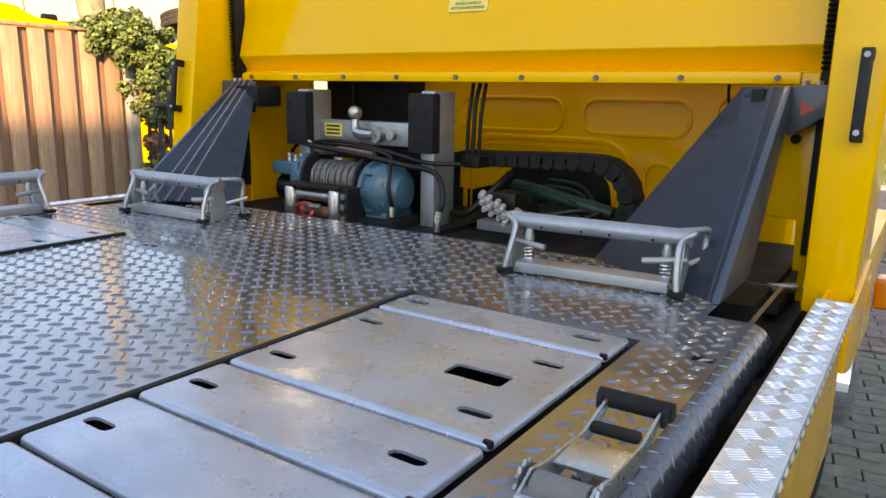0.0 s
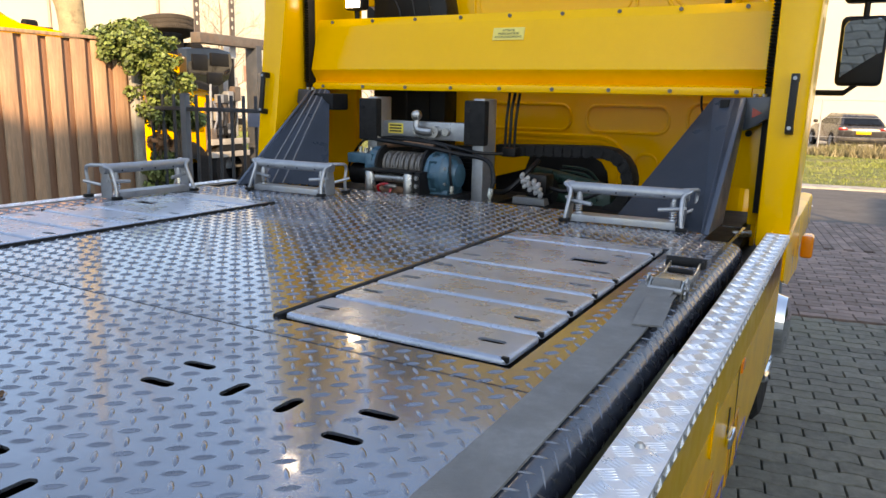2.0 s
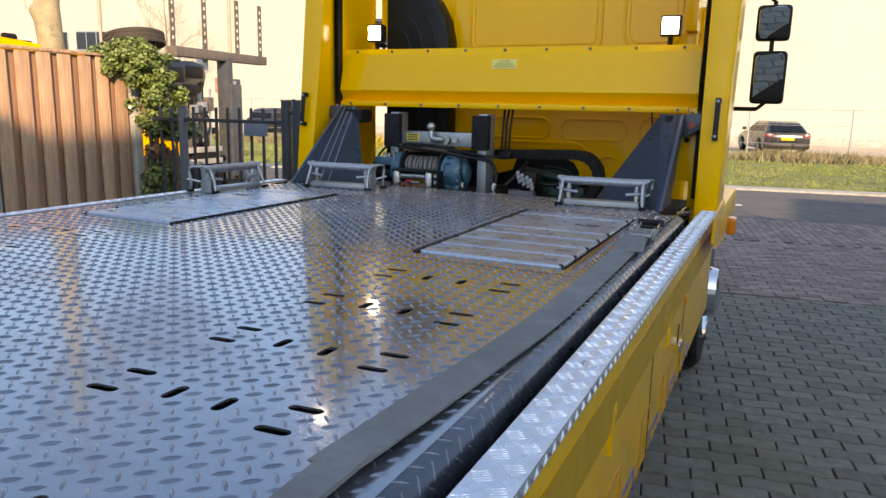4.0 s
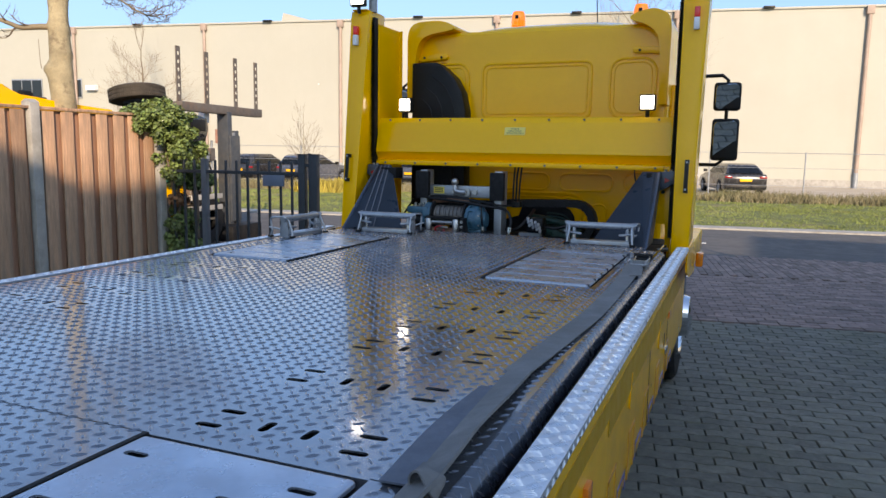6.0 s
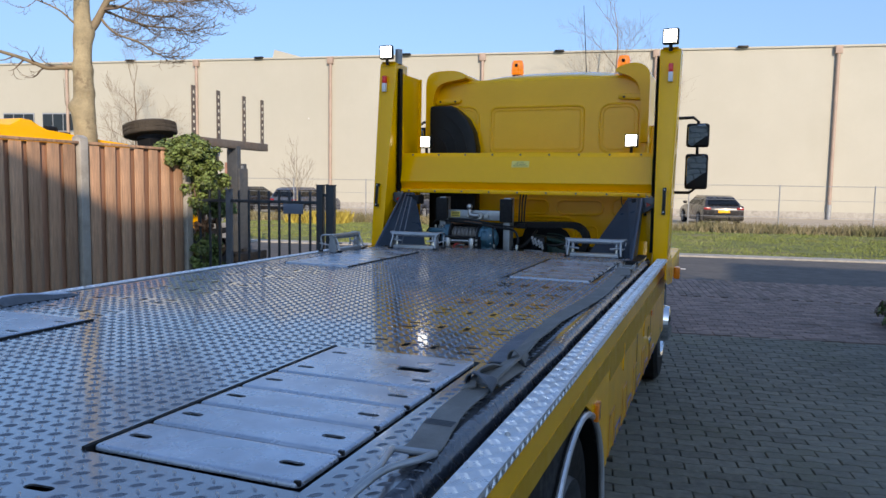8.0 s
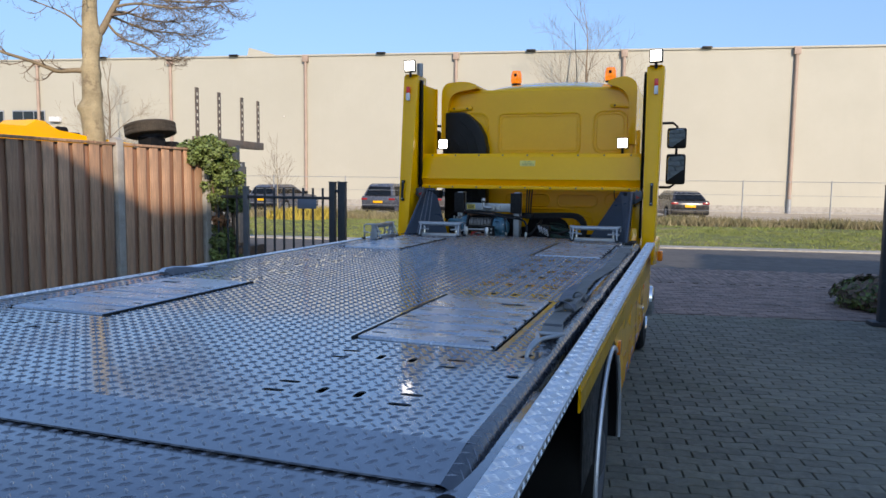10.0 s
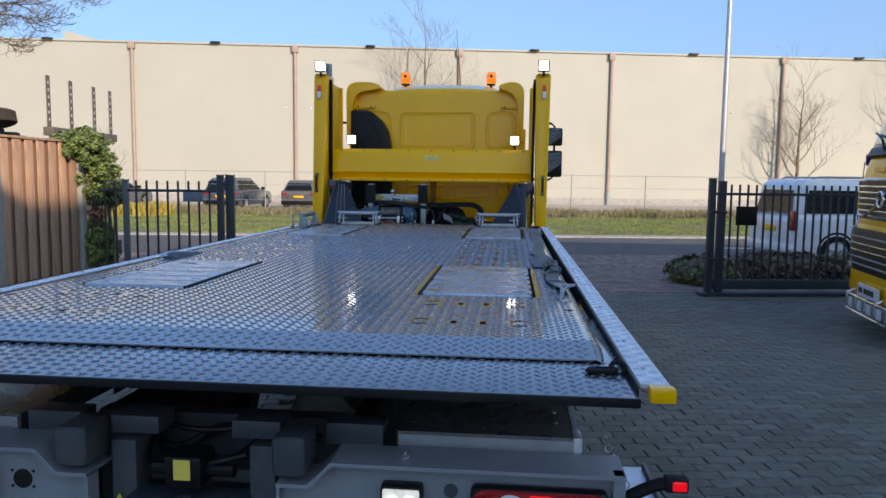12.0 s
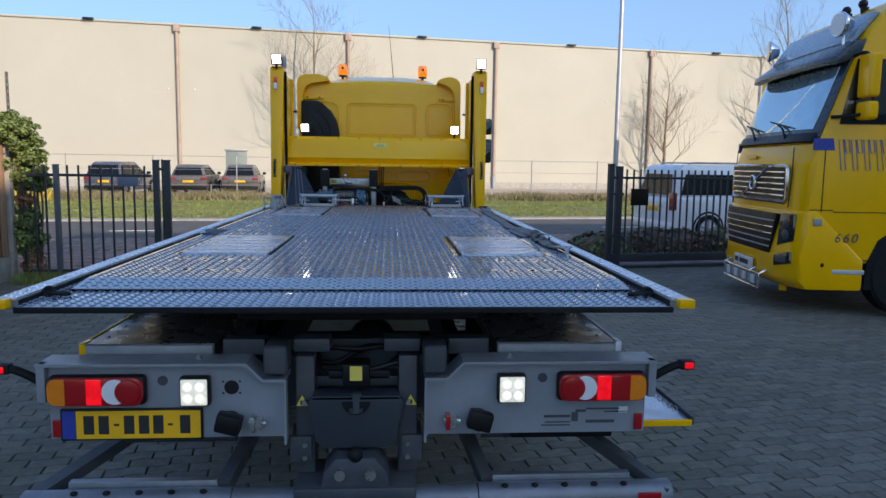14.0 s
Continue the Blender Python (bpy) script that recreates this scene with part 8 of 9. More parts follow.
car("black_saloon", "black saloon car parked by the warehouse fence", on_street(4.9, 26.4, 97), M_DARKPAINT, 4.7, 1.85, 1.42)
car("grey_hatchback", "dark grey hatchback parked by the warehouse", on_street(-4.25, 26.2, 86), M_GREYPAINT, 4.3, 1.82, 1.52, "suv")
car("grey_suv", "dark grey estate car parked by the warehouse", on_street(-6.7, 26.0, 84), M_GREYPAINT, 4.4, 1.82, 1.5, "suv")
car("blue_suv", "dark blue large car parked by the warehouse", on_street(-10.35, 25.1, 79), M_BLUEPAINT, 4.5, 1.86, 1.60, "suv")
car("dark_hatchback", "dark green car parked beyond the gate", on_street(-19.6, 25.6, 80), M_DARKPAINT, 4.2, 1.78, 1.48, "suv")
car("silver_hatchback", "dark blue hatchback parked beyond the gate", on_street(-16.8, 25.8, 78), M_BLUEPAINT, 4.2, 1.78, 1.48, "suv")
vn = car("white_van", "white passenger van with dark windows parked beyond the gate", on_street(5.96, 3.82, -1.8), M_WHITEPAINT, 5.1, 1.95, 1.76, "van")
bm = B()
for s in (0.62, -0.62):
    tube(bm, [(0.5, s, 1.77), (0.6, s, 1.80), (3.2, s, 1.80), (3.3, s, 1.77)], 0.02, 6)
part("roof_rail", bm, M_ZINC, vn)

# ---- beyond the fence: machines ----
def stake_frame():
    ob = thing("stake_frame", "dark steel frame with perforated stakes on a mast", "steel frame", pose(-7.8, 6.48, 0, 0, 0, 94.8))
    for x in (-1.22, -0.42, 0.50, 1.22):
        bm = B()
        ring = lambda cz: [(0.027 * math.cos(2 * math.pi * i / 12), cz + 0.034 * math.sin(2 * math.pi * i / 12)) for i in range(12)]
        for lv in (0.0,):
            sheet = B()
            holed_sheet(sheet, [(-0.055, 2.45), (0.055, 2.45), (0.055, 3.50), (-0.055, 3.50)], [ring(2.70 + i * 0.135) for i in range(6)], 0.0, 0.006)
            bmesh.ops.transform(sheet, matrix=Matrix.Translation((x, lv, 0)) @ Matrix.Rotation(radians(90), 4, "X"), verts=sheet.verts)
            tmp = bpy.data.meshes.new("sheet")
            sheet.to_mesh(tmp)
            sheet.free()
            bm.from_mesh(tmp)
            bpy.data.meshes.remove(tmp)
        for e in (-0.055, 0.049):
            box(bm, x + e, x + e + 0.006, 0.003, 0.022, 2.45, 3.50)
        part("stake", bm, M_RUSTDARK, ob, "perforated steel stake", smooth=False)
    bm = B()
    box(bm, -1.28, 1.28, -0.10, 0.10, 2.40, 2.56, bevel=0.015)
    part("cross_bar", bm, M_RUSTDARK, ob)
    bm = B()
    box(bm, 0.02, 0.16, -0.12, 0.12, 0.25, 2.45, bevel=0.01)
    box(bm, 0.24, 0.38, -0.12, 0.12, 0.25, 2.1, bevel=0.01)
    box(bm, 0.05, 0.36, -0.16, 0.02, 0.35, 2.0, bevel=0.01)
    part("mast_column", bm, M_CHGREY, ob)
    bm = B()
    box(bm, 0.03, 0.38, 0.08, 0.18, 1.85, 2.12, bevel=0.01)
    part("painted_block", bm, M_PINKBLOCK, ob, "faded red brown block")
    bm = B()
    box(bm, -0.3, 0.7, -0.4, 0.4, 0.0, 0.30, bevel=0.03)
    part("mast_foot", bm, M_DARK, ob)
    for i in range(9):
        bm = B()
        box(bm, 0.17, 0.24, -0.13, 0.13, 0.4 + i * 0.2, 0.46 + i * 0.2, bevel=0.004)
        part("rung", bm, M_ZINC, ob)


def yellow_machine():
    ob = thing("yellow_loader", "yellow loader partly hidden behind the fence", "loader", pose(-8.2, 5.2, 0, 0, 0, 95))
    bm = B()
    prism(bm, [(-0.9, 0.55), (0.5, 0.55), (0.7, 1.0), (0.55, 1.5), (0.1, 1.62), (0.0, 2.15), (-0.9, 2.25)], "y", -0.5, 0.55, bevel=0.05)
    part("body", bm, M_YEL2, ob)
    for z, mt in ((1.42, M_RED), (1.22, M_TEAL)):
        bm = B()
        box(bm, -0.62 if mt is M_RED else -0.56, -0.36 if mt is M_RED else -0.16, -0.64, -0.48, z - 0.08, z + 0.08, bevel=0.01)
        part("lamp_block", bm, mt, ob)
    bm = B()
    prism(bm, [(-0.40, 1.72), (0.10, 1.66), (0.52, 1.86), (0.62, 2.10), (0.58, 2.30), (0.30, 2.34), (-0.40, 2.30)], "y", -0.66, -0.46, bevel=0.04)
    hood = part("engine_hood", bm, M_GLASSDARK, ob, "glossy black engine hood")
    for x0, x1, z0, z1 in ((-0.30, 0.02, 1.98, 2.22), (0.10, 0.50, 2.06, 2.26), (0.02, 0.34, 1.78, 1.96)):
        bm = B()
        box(bm, x0, x1, -0.685, -0.655, z0, z1, bevel=0.012)
        part("hood_panel", bm, M_BLACK, hood)
    rq = random.Random(19)
    for k in range(16):
        x, z = rq.uniform(0.02, 0.72), rq.uniform(0.95, 1.78)
        a, b = rq.uniform(0.03, 0.09), rq.uniform(0.03, 0.12)
        bm = B()
        box(bm, x - a, x + a, -0.69 - rq.uniform(0, 0.05), -0.60, z - b, z + b, bevel=0.012)
        part("valve_block", bm, (M_ZINC, M_BLACK, M_RUSTDARK, M_CHGREY)[k % 4], ob)
    for x in (0.05, 0.66):
        bm = B()
        cyl(bm, (x, -0.66, 0.95), (x + 0.03, -0.66, 1.90), 0.022, seg=10)
        part("lift_cylinder", bm, M_GALV, ob)
    bm = B()
    box(bm, 0.10, 0.68, -0.60, -0.46, 0.72, 1.50, bevel=0.03)
    box(bm, 0.24, 0.44, -0.66, -0.58, 1.10, 1.60, bevel=0.02)
    part("hydraulic_block", bm, M_RUSTDARK, ob, "grey hydraulic block")
    for k, dx in enumerate((0.14, 0.30, 0.48, 0.58)):
        bm = B()
        tube(bm, smooth_path([(dx, -0.64, 1.52), (dx + 0.03, -0.70, 1.30), (dx - 0.04, -0.68, 1.05), (dx + 0.05, -0.62, 0.82)]), 0.018, 7)
        part("hydraulic_hose", bm, M_BLACK if k % 2 else M_TUBE, ob)
    for z in (0.68, 0.88):
        bm = B()
        box(bm, -0.05, 0.85, -0.76, -0.66, z - 0.045, z + 0.045, bevel=0.006)
        part("step_beam", bm, M_CONC, ob, "pale step beam")
    bm = B()
    box(bm, 0.86, 1.02, -0.40, -0.26, 2.22, 2.42, bevel=0.02)
    part("canister", bm, M_WHITEPAINT, ob, "white canister")
    for x in (-0.5, 0.45):
        bm = B()
        lathe(bm, [(-0.3, 0.2), (-0.3, 0.42), (-0.25, 0.46), (-0.03, 0.46), (0.0, 0.42), (-0.02, 0.2), (-0.02, 0.0)], (x, -0.45, 0.46), "y", 24)
        part("wheel", bm, M_RUBBER, ob)
    bm = B()
    box(bm, 0.4, 1.1, -0.55, 0.3, 0.42, 0.52, bevel=0.02)
    box(bm, 0.5, 0.62, -0.55, -0.45, 0.5, 2.3, bevel=0.01)
    part("front_step", bm, M_ZINC, ob)
    ob2 = thing("yellow_crane", "yellow crane carrier seen over the fence", "crane", pose(-9.6, 0.0, 0))
    bm = B()
    box(bm, -0.7, 0.5, -3.0, 5.2, 0.8, 2.34, bevel=0.06)
    part("chassis", bm, M_YEL2, ob2)
    bm = B()
    prism(bm, [(-3.2, 2.30), (5.3, 2.30), (5.25, 2.425), (4.04, 2.50), (3.75, 2.535), (3.42, 2.530), (3.15, 2.70), (2.95, 2.72), (2.75, 2.56), (-3.2, 2.50)], "x", -0.4, 0.35, bevel=0.03)
    part("boom", bm, M_YEL2, ob2)
    bm = B()
    cyl(bm, (0.1, 3.62, 2.58), (0.1, 3.80, 2.58), 0.07, seg=12)
    box(bm, -0.1, 0.3, 3.55, 3.95, 2.47, 2.55, bevel=0.02)
    part("winch_drum", bm, M_DARK, ob2)
    for y in (-2.2, 0.2, 3.6):
        bm = B()
        lathe(bm, [(-0.3, 0.2), (-0.3, 0.45), (-0.25, 0.5), (-0.03, 0.5), (0.0, 0.45), (0.0, 0.0)], (0.55, y, 0.5), "x", 20)
        part("wheel", bm, M_RUBBER, ob2)
    st_ = thing("tyre_rack", "dark steel platform behind the fence", "rack", pose(-9.85, 6.45, 0))
    bm = B()
    box(bm, -0.8, 0.8, -0.6, 0.9, 0, 2.36, bevel=0.03)
    box(bm, -0.16, 0.20, -0.22, 0.26, 2.36, 2.62, bevel=0.04)
    box(bm, -0.1, 0.3, 0.35, 0.62, 2.36, 2.56, bevel=0.06)
    box(bm, -0.1, 0.3, 0.66, 0.86, 2.36, 2.50, bevel=0.05)
    part("platform", bm, M_DARK, st_)
    ty = thing("truck_tyre", "loose black truck tyre lying tilted on a rack", "tyre", Matrix.Translation((-9.85, 6.45, 2.79)) @ Matrix.Rotation(radians(9), 4, (-0.65, -0.76, 0)) @ Matrix.Rotation(radians(5), 4, (0.76, -0.65, 0)) @ Matrix.Scale(0.89, 4) @ Matrix.Translation((0, 0, -0.16)))
    bm = B()
    lathe(bm, [(0.0, 0.32), (0.0, 0.52), (0.03, 0.59), (0.29, 0.59), (0.32, 0.52), (0.31, 0.32), (0.16, 0.29), (0.0, 0.32)], (0, 0, 0), "z", 48)
    part("tyre_carcass", bm, M_TREADBROWN, ty)
    V, F = [], []
    for i in range(84):
        for z0 in (0.04, 0.125, 0.21):
            a0 = 2 * math.pi * (i + (0.5 if z0 == 0.125 else 0)) / 84
            k = len(V)
            for da, z in ((-0.026, z0), (0.026, z0 + 0.02), (0.026, z0 + 0.075), (-0.026, z0 + 0.055)):
                for r in (0.588, 0.606):
                    V.append((r * math.cos(a0 + da), r * math.sin(a0 + da), z))
            F += [(k + 1, k + 3, k + 5, k + 7), (k, k + 2, k + 3, k + 1), (k + 2, k + 4, k + 5, k + 3), (k + 4, k + 6, k + 7, k + 5), (k + 6, k, k + 1, k + 7)]
    part("tyre_tread", quick_mesh("tyre_tread", V, F, M_TREADBROWN), None, ty, kind="stuff")


stake_frame()
yellow_machine()


# ---- bare trees ----
def bare_tree(name, label, base, height, seed, trunk_r, first=0.35, spread=0.55, depth=5, limbs=None, tilt=0.0, twig_mat=None, bark=None, group="bare trees", more=0, lift=0.16):
    ob = thing(name, label, "tree", Matrix.Translation(base), group)
    rnd = random.Random(seed)
    bm = B()
    top = Vector((tilt * height, 0.1 * tilt * height, height * 0.72))
    pts = [Vector((0, 0, 0)), Vector((0.02, 0.01, height * 0.2)), Vector((tilt * height * 0.35, 0.03, height * 0.42)), top]
    path = smooth_path(pts, 6)
    radii = [trunk_r * (1.25 if i == 0 else 1.0) * (1 - 0.72 * i / (len(path) - 1)) * (1 + 0.06 * math.sin(i * 1.9)) for i in range(len(path))]
    tube(bm, path, 0, 12, radii=radii)
    for v in bm.verts:
        d = noise.noise(Vector((v.co.x * 3, v.co.y * 3, v.co.z * 1.5)) + Vector((seed, 0, 0)))
        c = Vector((v.co.x, v.co.y, 0))
        v.co += Vector((v.co.x, v.co.y, 0)).normalized() * d * trunk_r * 0.22 if c.length > 1e-4 else Vector((0, 0, 0))
    part("trunk", bm, bark or M_BARK, ob)
    V, F = [], []

    def limb(p, d, length, r, level):
        n = 4 if level < 3 else 3
        q, dirv = p.copy(), d.normalized()
        pts_, rr = [q.copy()], [r]
        for i in range(n):
            dirv = (dirv + Vector((rnd.uniform(-1, 1), rnd.uniform(-1, 1), rnd.uniform(-0.35, 0.75))) * 0.20).normalized()
            q = q + dirv * length / n
            pts_.append(q.copy())
            rr.append(max(0.0035, r * (1 - 0.72 * (i + 1) / n)))
        sides = 6 if level < 2 else 4 if level < 4 else 3
        start = len(V)
        up = dirv.orthogonal().normalized()
        for i, c in enumerate(pts_):
            t = (pts_[min(i + 1, n)] - pts_[max(i - 1, 0)]).normalized()
            u = (up - t * up.dot(t)).normalized()
            w = t.cross(u)
            for j in range(sides):
                a = 2 * math.pi * j / sides
                V.append(c + rr[i] * (math.cos(a) * u + math.sin(a) * w))
        for i in range(n):
            for j in range(sides):
                a, b = start + i * sides + j, start + i * sides + (j + 1) % sides
                F.append((a, b, b + sides, a + sides))
        if level >= depth:
            return
        kids = more + rnd.randint(3, 4) if level < depth - 1 else rnd.randint(2, 4)
        for k in range(kids):
            f = 0.35 + 0.65 * (k + rnd.uniform(0.2, 0.9)) / kids
            i = min(n - 1, int(f * n))
            at = pts_[i].lerp(pts_[i + 1], f * n - i)
            t = (pts_[i + 1] - pts_[i]).normalized()
            side = Matrix.Rotation(rnd.uniform(0, 6.283), 3, t) @ t.orthogonal().normalized()
            nd = (t * (1 - spread * 0.45) + side * spread + Vector((0, 0, lift))).normalized()
            limb(at, nd, length * rnd.uniform(0.50, 0.72), max(0.004, rr[i] * rnd.uniform(0.45, 0.62)), level + 1)

    if limbs:
        for z, d, ln, r in limbs:
            f = z / (height * 0.72) * (len(path) - 1)
            i = max(0, min(len(path) - 2, int(f)))
            limb(path[i].lerp(path[i + 1], f - i), Vector(d), ln, r, 1)
    n0 = 0 if limbs else 13
    for k in range(n0):
        f = first + (1 - first) * (k + 0.5) / n0
        i = min(len(path) - 2, int(f * (len(path) - 1)))
        a = k * 2.4 + rnd.uniform(-0.4, 0.4)
        limb(path[i], Vector((math.cos(a) * spread, math.sin(a) * spread, 0.55)), height * 0.34 * (1.1 - 0.55 * f), trunk_r * 0.42 * (1.1 - 0.7 * f), 2)
    limb(path[-1], Vector((0, 0, 1)), height * 0.28, radii[-1], 2)
    part("crown", quick_mesh("crown", V, F, twig_mat or M_TWIG), None, ob, kind="stuff")
    return ob


def plane_tree():
    ob = thing("plane_tree", "bare plane tree with mottled bark behind the fence", "tree", pose(-9.275, 4.237, 0, 0, 0, 49.5), "bare trees")
    rnd = random.Random(11)
    # trunk: (height, sideways, radius), with a burl and old branch collars
    spine = smooth_path([(-0.02, 0, 0), (0.0, 0, 1.2), (0.005, 0, 2.4), (0.0, 0, 3.0), (-0.005, 0, 3.6), (0.0, 0, 4.1), (0.0, 0.02, 4.6), (0.02, 0.05, 5.4), (0.0, 0.1, 6.4)], 10)
    bm = B()
    tube(bm, spine, 0, 24, radii=[0.25 - 0.055 * min(1, p.z / 2.4) - 0.045 * max(0, min(1, (p.z - 2.4) / 1.6)) - 0.06 * max(0, (p.z - 4.2) / 2.2) for p in spine])
    for v in bm.verts:
        c = Vector((v.co.x, v.co.y, 0))
        if c.length < 1e-4:
            continue
        u = c.normalized()
        grow = 0.012 * noise.noise(Vector((v.co.x * 6, v.co.y * 6, v.co.z * 3))) + 0.006 * noise.noise(v.co * 17)
        for kz, ka, amount, tall in ((3.03, 180, 0.085, 0.10), (2.86, 200, 0.03, 0.16), (3.30, 330, 0.020, 0.10), (3.74, 180, 0.035, 0.07), (3.68, 0, 0.022, 0.09), (3.22, 40, 0.02, 0.08), (4.38, 0, 0.07, 0.16), (2.55, 300, 0.02, 0.12)):
            al = u.dot(Vector((math.cos(radians(ka)), math.sin(radians(ka)), 0)))
            if al > 0:
                grow += amount * math.exp(-((v.co.z - kz) / tall) ** 2) * al ** 2
        grow -= 0.012 * math.exp(-((v.co.z - 3.16) / 0.03) ** 2)
        v.co += u * grow
    part("trunk", bm, M_BARK, ob)

    def stick(V, F, pts, r0, r1, sides=5):
        start, n = len(V), len(pts) - 1
        up = (pts[1] - pts[0]).orthogonal().normalized()
        for i, c in enumerate(pts):
            t = (pts[min(i + 1, n)] - pts[max(i - 1, 0)]).normalized()
            u = (up - t * up.dot(t)).normalized()
            w = t.cross(u)
            r = r0 + (r1 - r0) * i / n
            for j in range(sides):
                a = 2 * math.pi * j / sides
                V.append(c + r * (math.cos(a) * u + math.sin(a) * w))
        for i in range(n):
            for j in range(sides):
                a, b = start + i * sides + j, start + i * sides + (j + 1) % sides
                F.append((a, b, b + sides, a + sides))

    def twigs(V, F, pts, r0, r1, gap, reach, level):
        """Side shoots along pts that hang a little and then curl upwards at their tips."""
        total, side = 0.0, 1
        for a, b in zip(pts, pts[1:]):
            total += (b - a).length
            if total < gap:
                continue
            total = rnd.uniform(-0.3, 0.3) * gap
            side = -side
            t = (b - a).normalized()
            away = (Matrix.Rotation(rnd.uniform(-1.1, 1.1) + (0 if side > 0 else math.pi), 3, t) @ t.cross(Vector((0, 0, 1))).normalized()) if abs(t.z) < 0.95 else Vector((1, 0, 0))
            d = (t * rnd.uniform(0.5, 1.0) + away * rnd.uniform(0.5, 1.0)).normalized()
            ln = reach * rnd.uniform(0.55, 1.2)
            q, run = a.copy(), [a.copy()]
            for k in range(5):
                d = (d + Vector((rnd.uniform(-0.22, 0.22), rnd.uniform(-0.22, 0.22), (-0.12 if k < 2 else 0.30) + rnd.uniform(-0.15, 0.15)))).normalized()
                q = q + d * ln / 5
                run.append(q.copy())
            r = max(0.004, 0.55 * r1 + 0.2 * r0)
            stick(V, F, run, r, 0.0028, 3 if level else 4)
            if level < 2:
                twigs(V, F, smooth_path(run, 3), r, 0.003, gap * 0.75, reach * 0.55, level + 1)

    TV, TF = [], []
    boughs = [([(0.02, 0, 4.28), (0.20, 0.01, 4.50), (0.36, 0.0, 4.83), (0.62, -0.05, 5.4), (0.9, -0.1, 6.4)], 0.085, 0.03, 0.20, 0.8),
              ([(-0.10, 0, 3.72), (-0.30, 0.02, 3.71), (-0.56, 0.04, 3.68), (-0.72, 0.05, 3.73), (-1.0, 0.08, 3.83), (-1.5, 0.14, 3.98), (-2.1, 0.2, 4.3), (-2.7, 0.2, 4.8)], 0.052, 0.014, 0.16, 0.50),
              ([(-0.05, 0, 4.45), (-0.16, -0.02, 4.52), (-0.36, -0.05, 4.68), (-0.7, -0.1, 4.80), (-1.3, -0.15, 4.95)], 0.022, 0.008, 0.15, 0.45),
              ([(0.30, 0, 4.64), (0.42, -0.02, 4.48), (0.59, -0.03, 4.36), (0.93, -0.04, 4.265), (1.24, -0.03, 4.09), (1.46, 0, 4.04), (1.62, 0.02, 4.10)], 0.026, 0.007, 0.075, 0.46),
              ([(0.36, 0, 4.76), (0.52, 0.02, 4.73), (0.75, 0.05, 4.66), (1.12, 0.08, 4.60), (1.51, 0.1, 4.61), (1.84, 0.1, 4.58), (2.1, 0.1, 4.66)], 0.026, 0.007, 0.075, 0.50),
              ([(0.40, 0, 4.86), (0.7, 0.25, 4.92), (1.1, 0.45, 4.88), (1.6, 0.6, 4.92), (2.1, 0.7, 5.02)], 0.028, 0.007, 0.08, 0.55),
              ([(0.42, 0, 4.95), (0.8, -0.3, 5.00), (1.3, -0.5, 4.95), (1.8, -0.6, 5.0), (2.3, -0.6, 5.1)], 0.028, 0.007, 0.08, 0.55),
              ([(0.50, 0, 5.10), (0.9, 0.05, 5.22), (1.5, 0.1, 5.22), (2.2, 0.1, 5.3), (2.8, 0.1, 5.4)], 0.032, 0.008, 0.10, 0.60),
              ([(0.0, 0.03, 5.0), (-0.2, -0.3, 5.3), (-0.4, -0.8, 5.6), (-0.6, -1.3, 6.2)], 0.05, 0.015, 0.2, 0.6),
              ([(0.0, 0.05, 5.3), (0.2, 0.5, 5.6), (0.3, 1.0, 6.0), (0.4, 1.5, 6.6)], 0.05, 0.015, 0.2, 0.6),
              ([(0.0, 0.08, 5.9), (-0.4, 0.2, 6.3), (-0.9, 0.3, 6.9)], 0.045, 0.015, 0.2, 0.6),
              ([(0.0, 0.1, 6.3), (0.1, 0.1, 7.0), (0.1, 0.0, 7.8)], 0.05, 0.012, 0.2, 0.6)]
    for pts, r0, r1, gap, reach in boughs:
        run = smooth_path(pts, 8)
        V, F = [], []
        stick(V, F, run, r0, r1, 9)
        part("bough", quick_mesh("bough", V, F, M_BARKTWIG, True), None, ob)
        twigs(TV, TF, run[6:], r0, r1, gap, reach, 0)
    stick(TV, TF, [Vector(p) for p in ((-0.29, 0, 3.03), (-0.305, 0.01, 3.12), (-0.31, 0.0, 3.30), (-0.315, 0.0, 3.50))], 0.006, 0.004)
    part("crown", quick_mesh("crown", TV, TF, M_TWIG), None, ob, kind="stuff")


plane_tree()
for nm, (u, v), h, sd, r, tl in (("street_tree", (25.1, 36.2), 8.9, 21, 0.16, 0.01), ("street_tree", (0.0, 35.6), 12.8, 22, 0.16, 0.0), ("street_tree", (-31.2, 34.2), 9.3, 23, 0.13, 0.01),
                                 ("street_tree", (34.9, 36.2), 15.5, 25, 0.22, 0.0)):
    bare_tree(nm, "bare young street tree before the warehouse", st(u, v, 0), h, sd, r, first=0.28, spread=0.62, depth=5, tilt=tl, more=1, lift=0.26, twig_mat=M_YOUNGBARK, bark=M_YOUNGBARK)
sap = bare_tree("bare_sapling", "bare sapling on the verge beyond the gate", st(-14.6, 22.5, 0), 3.4, 27, 0.035, first=0.25, spread=0.5, depth=4)

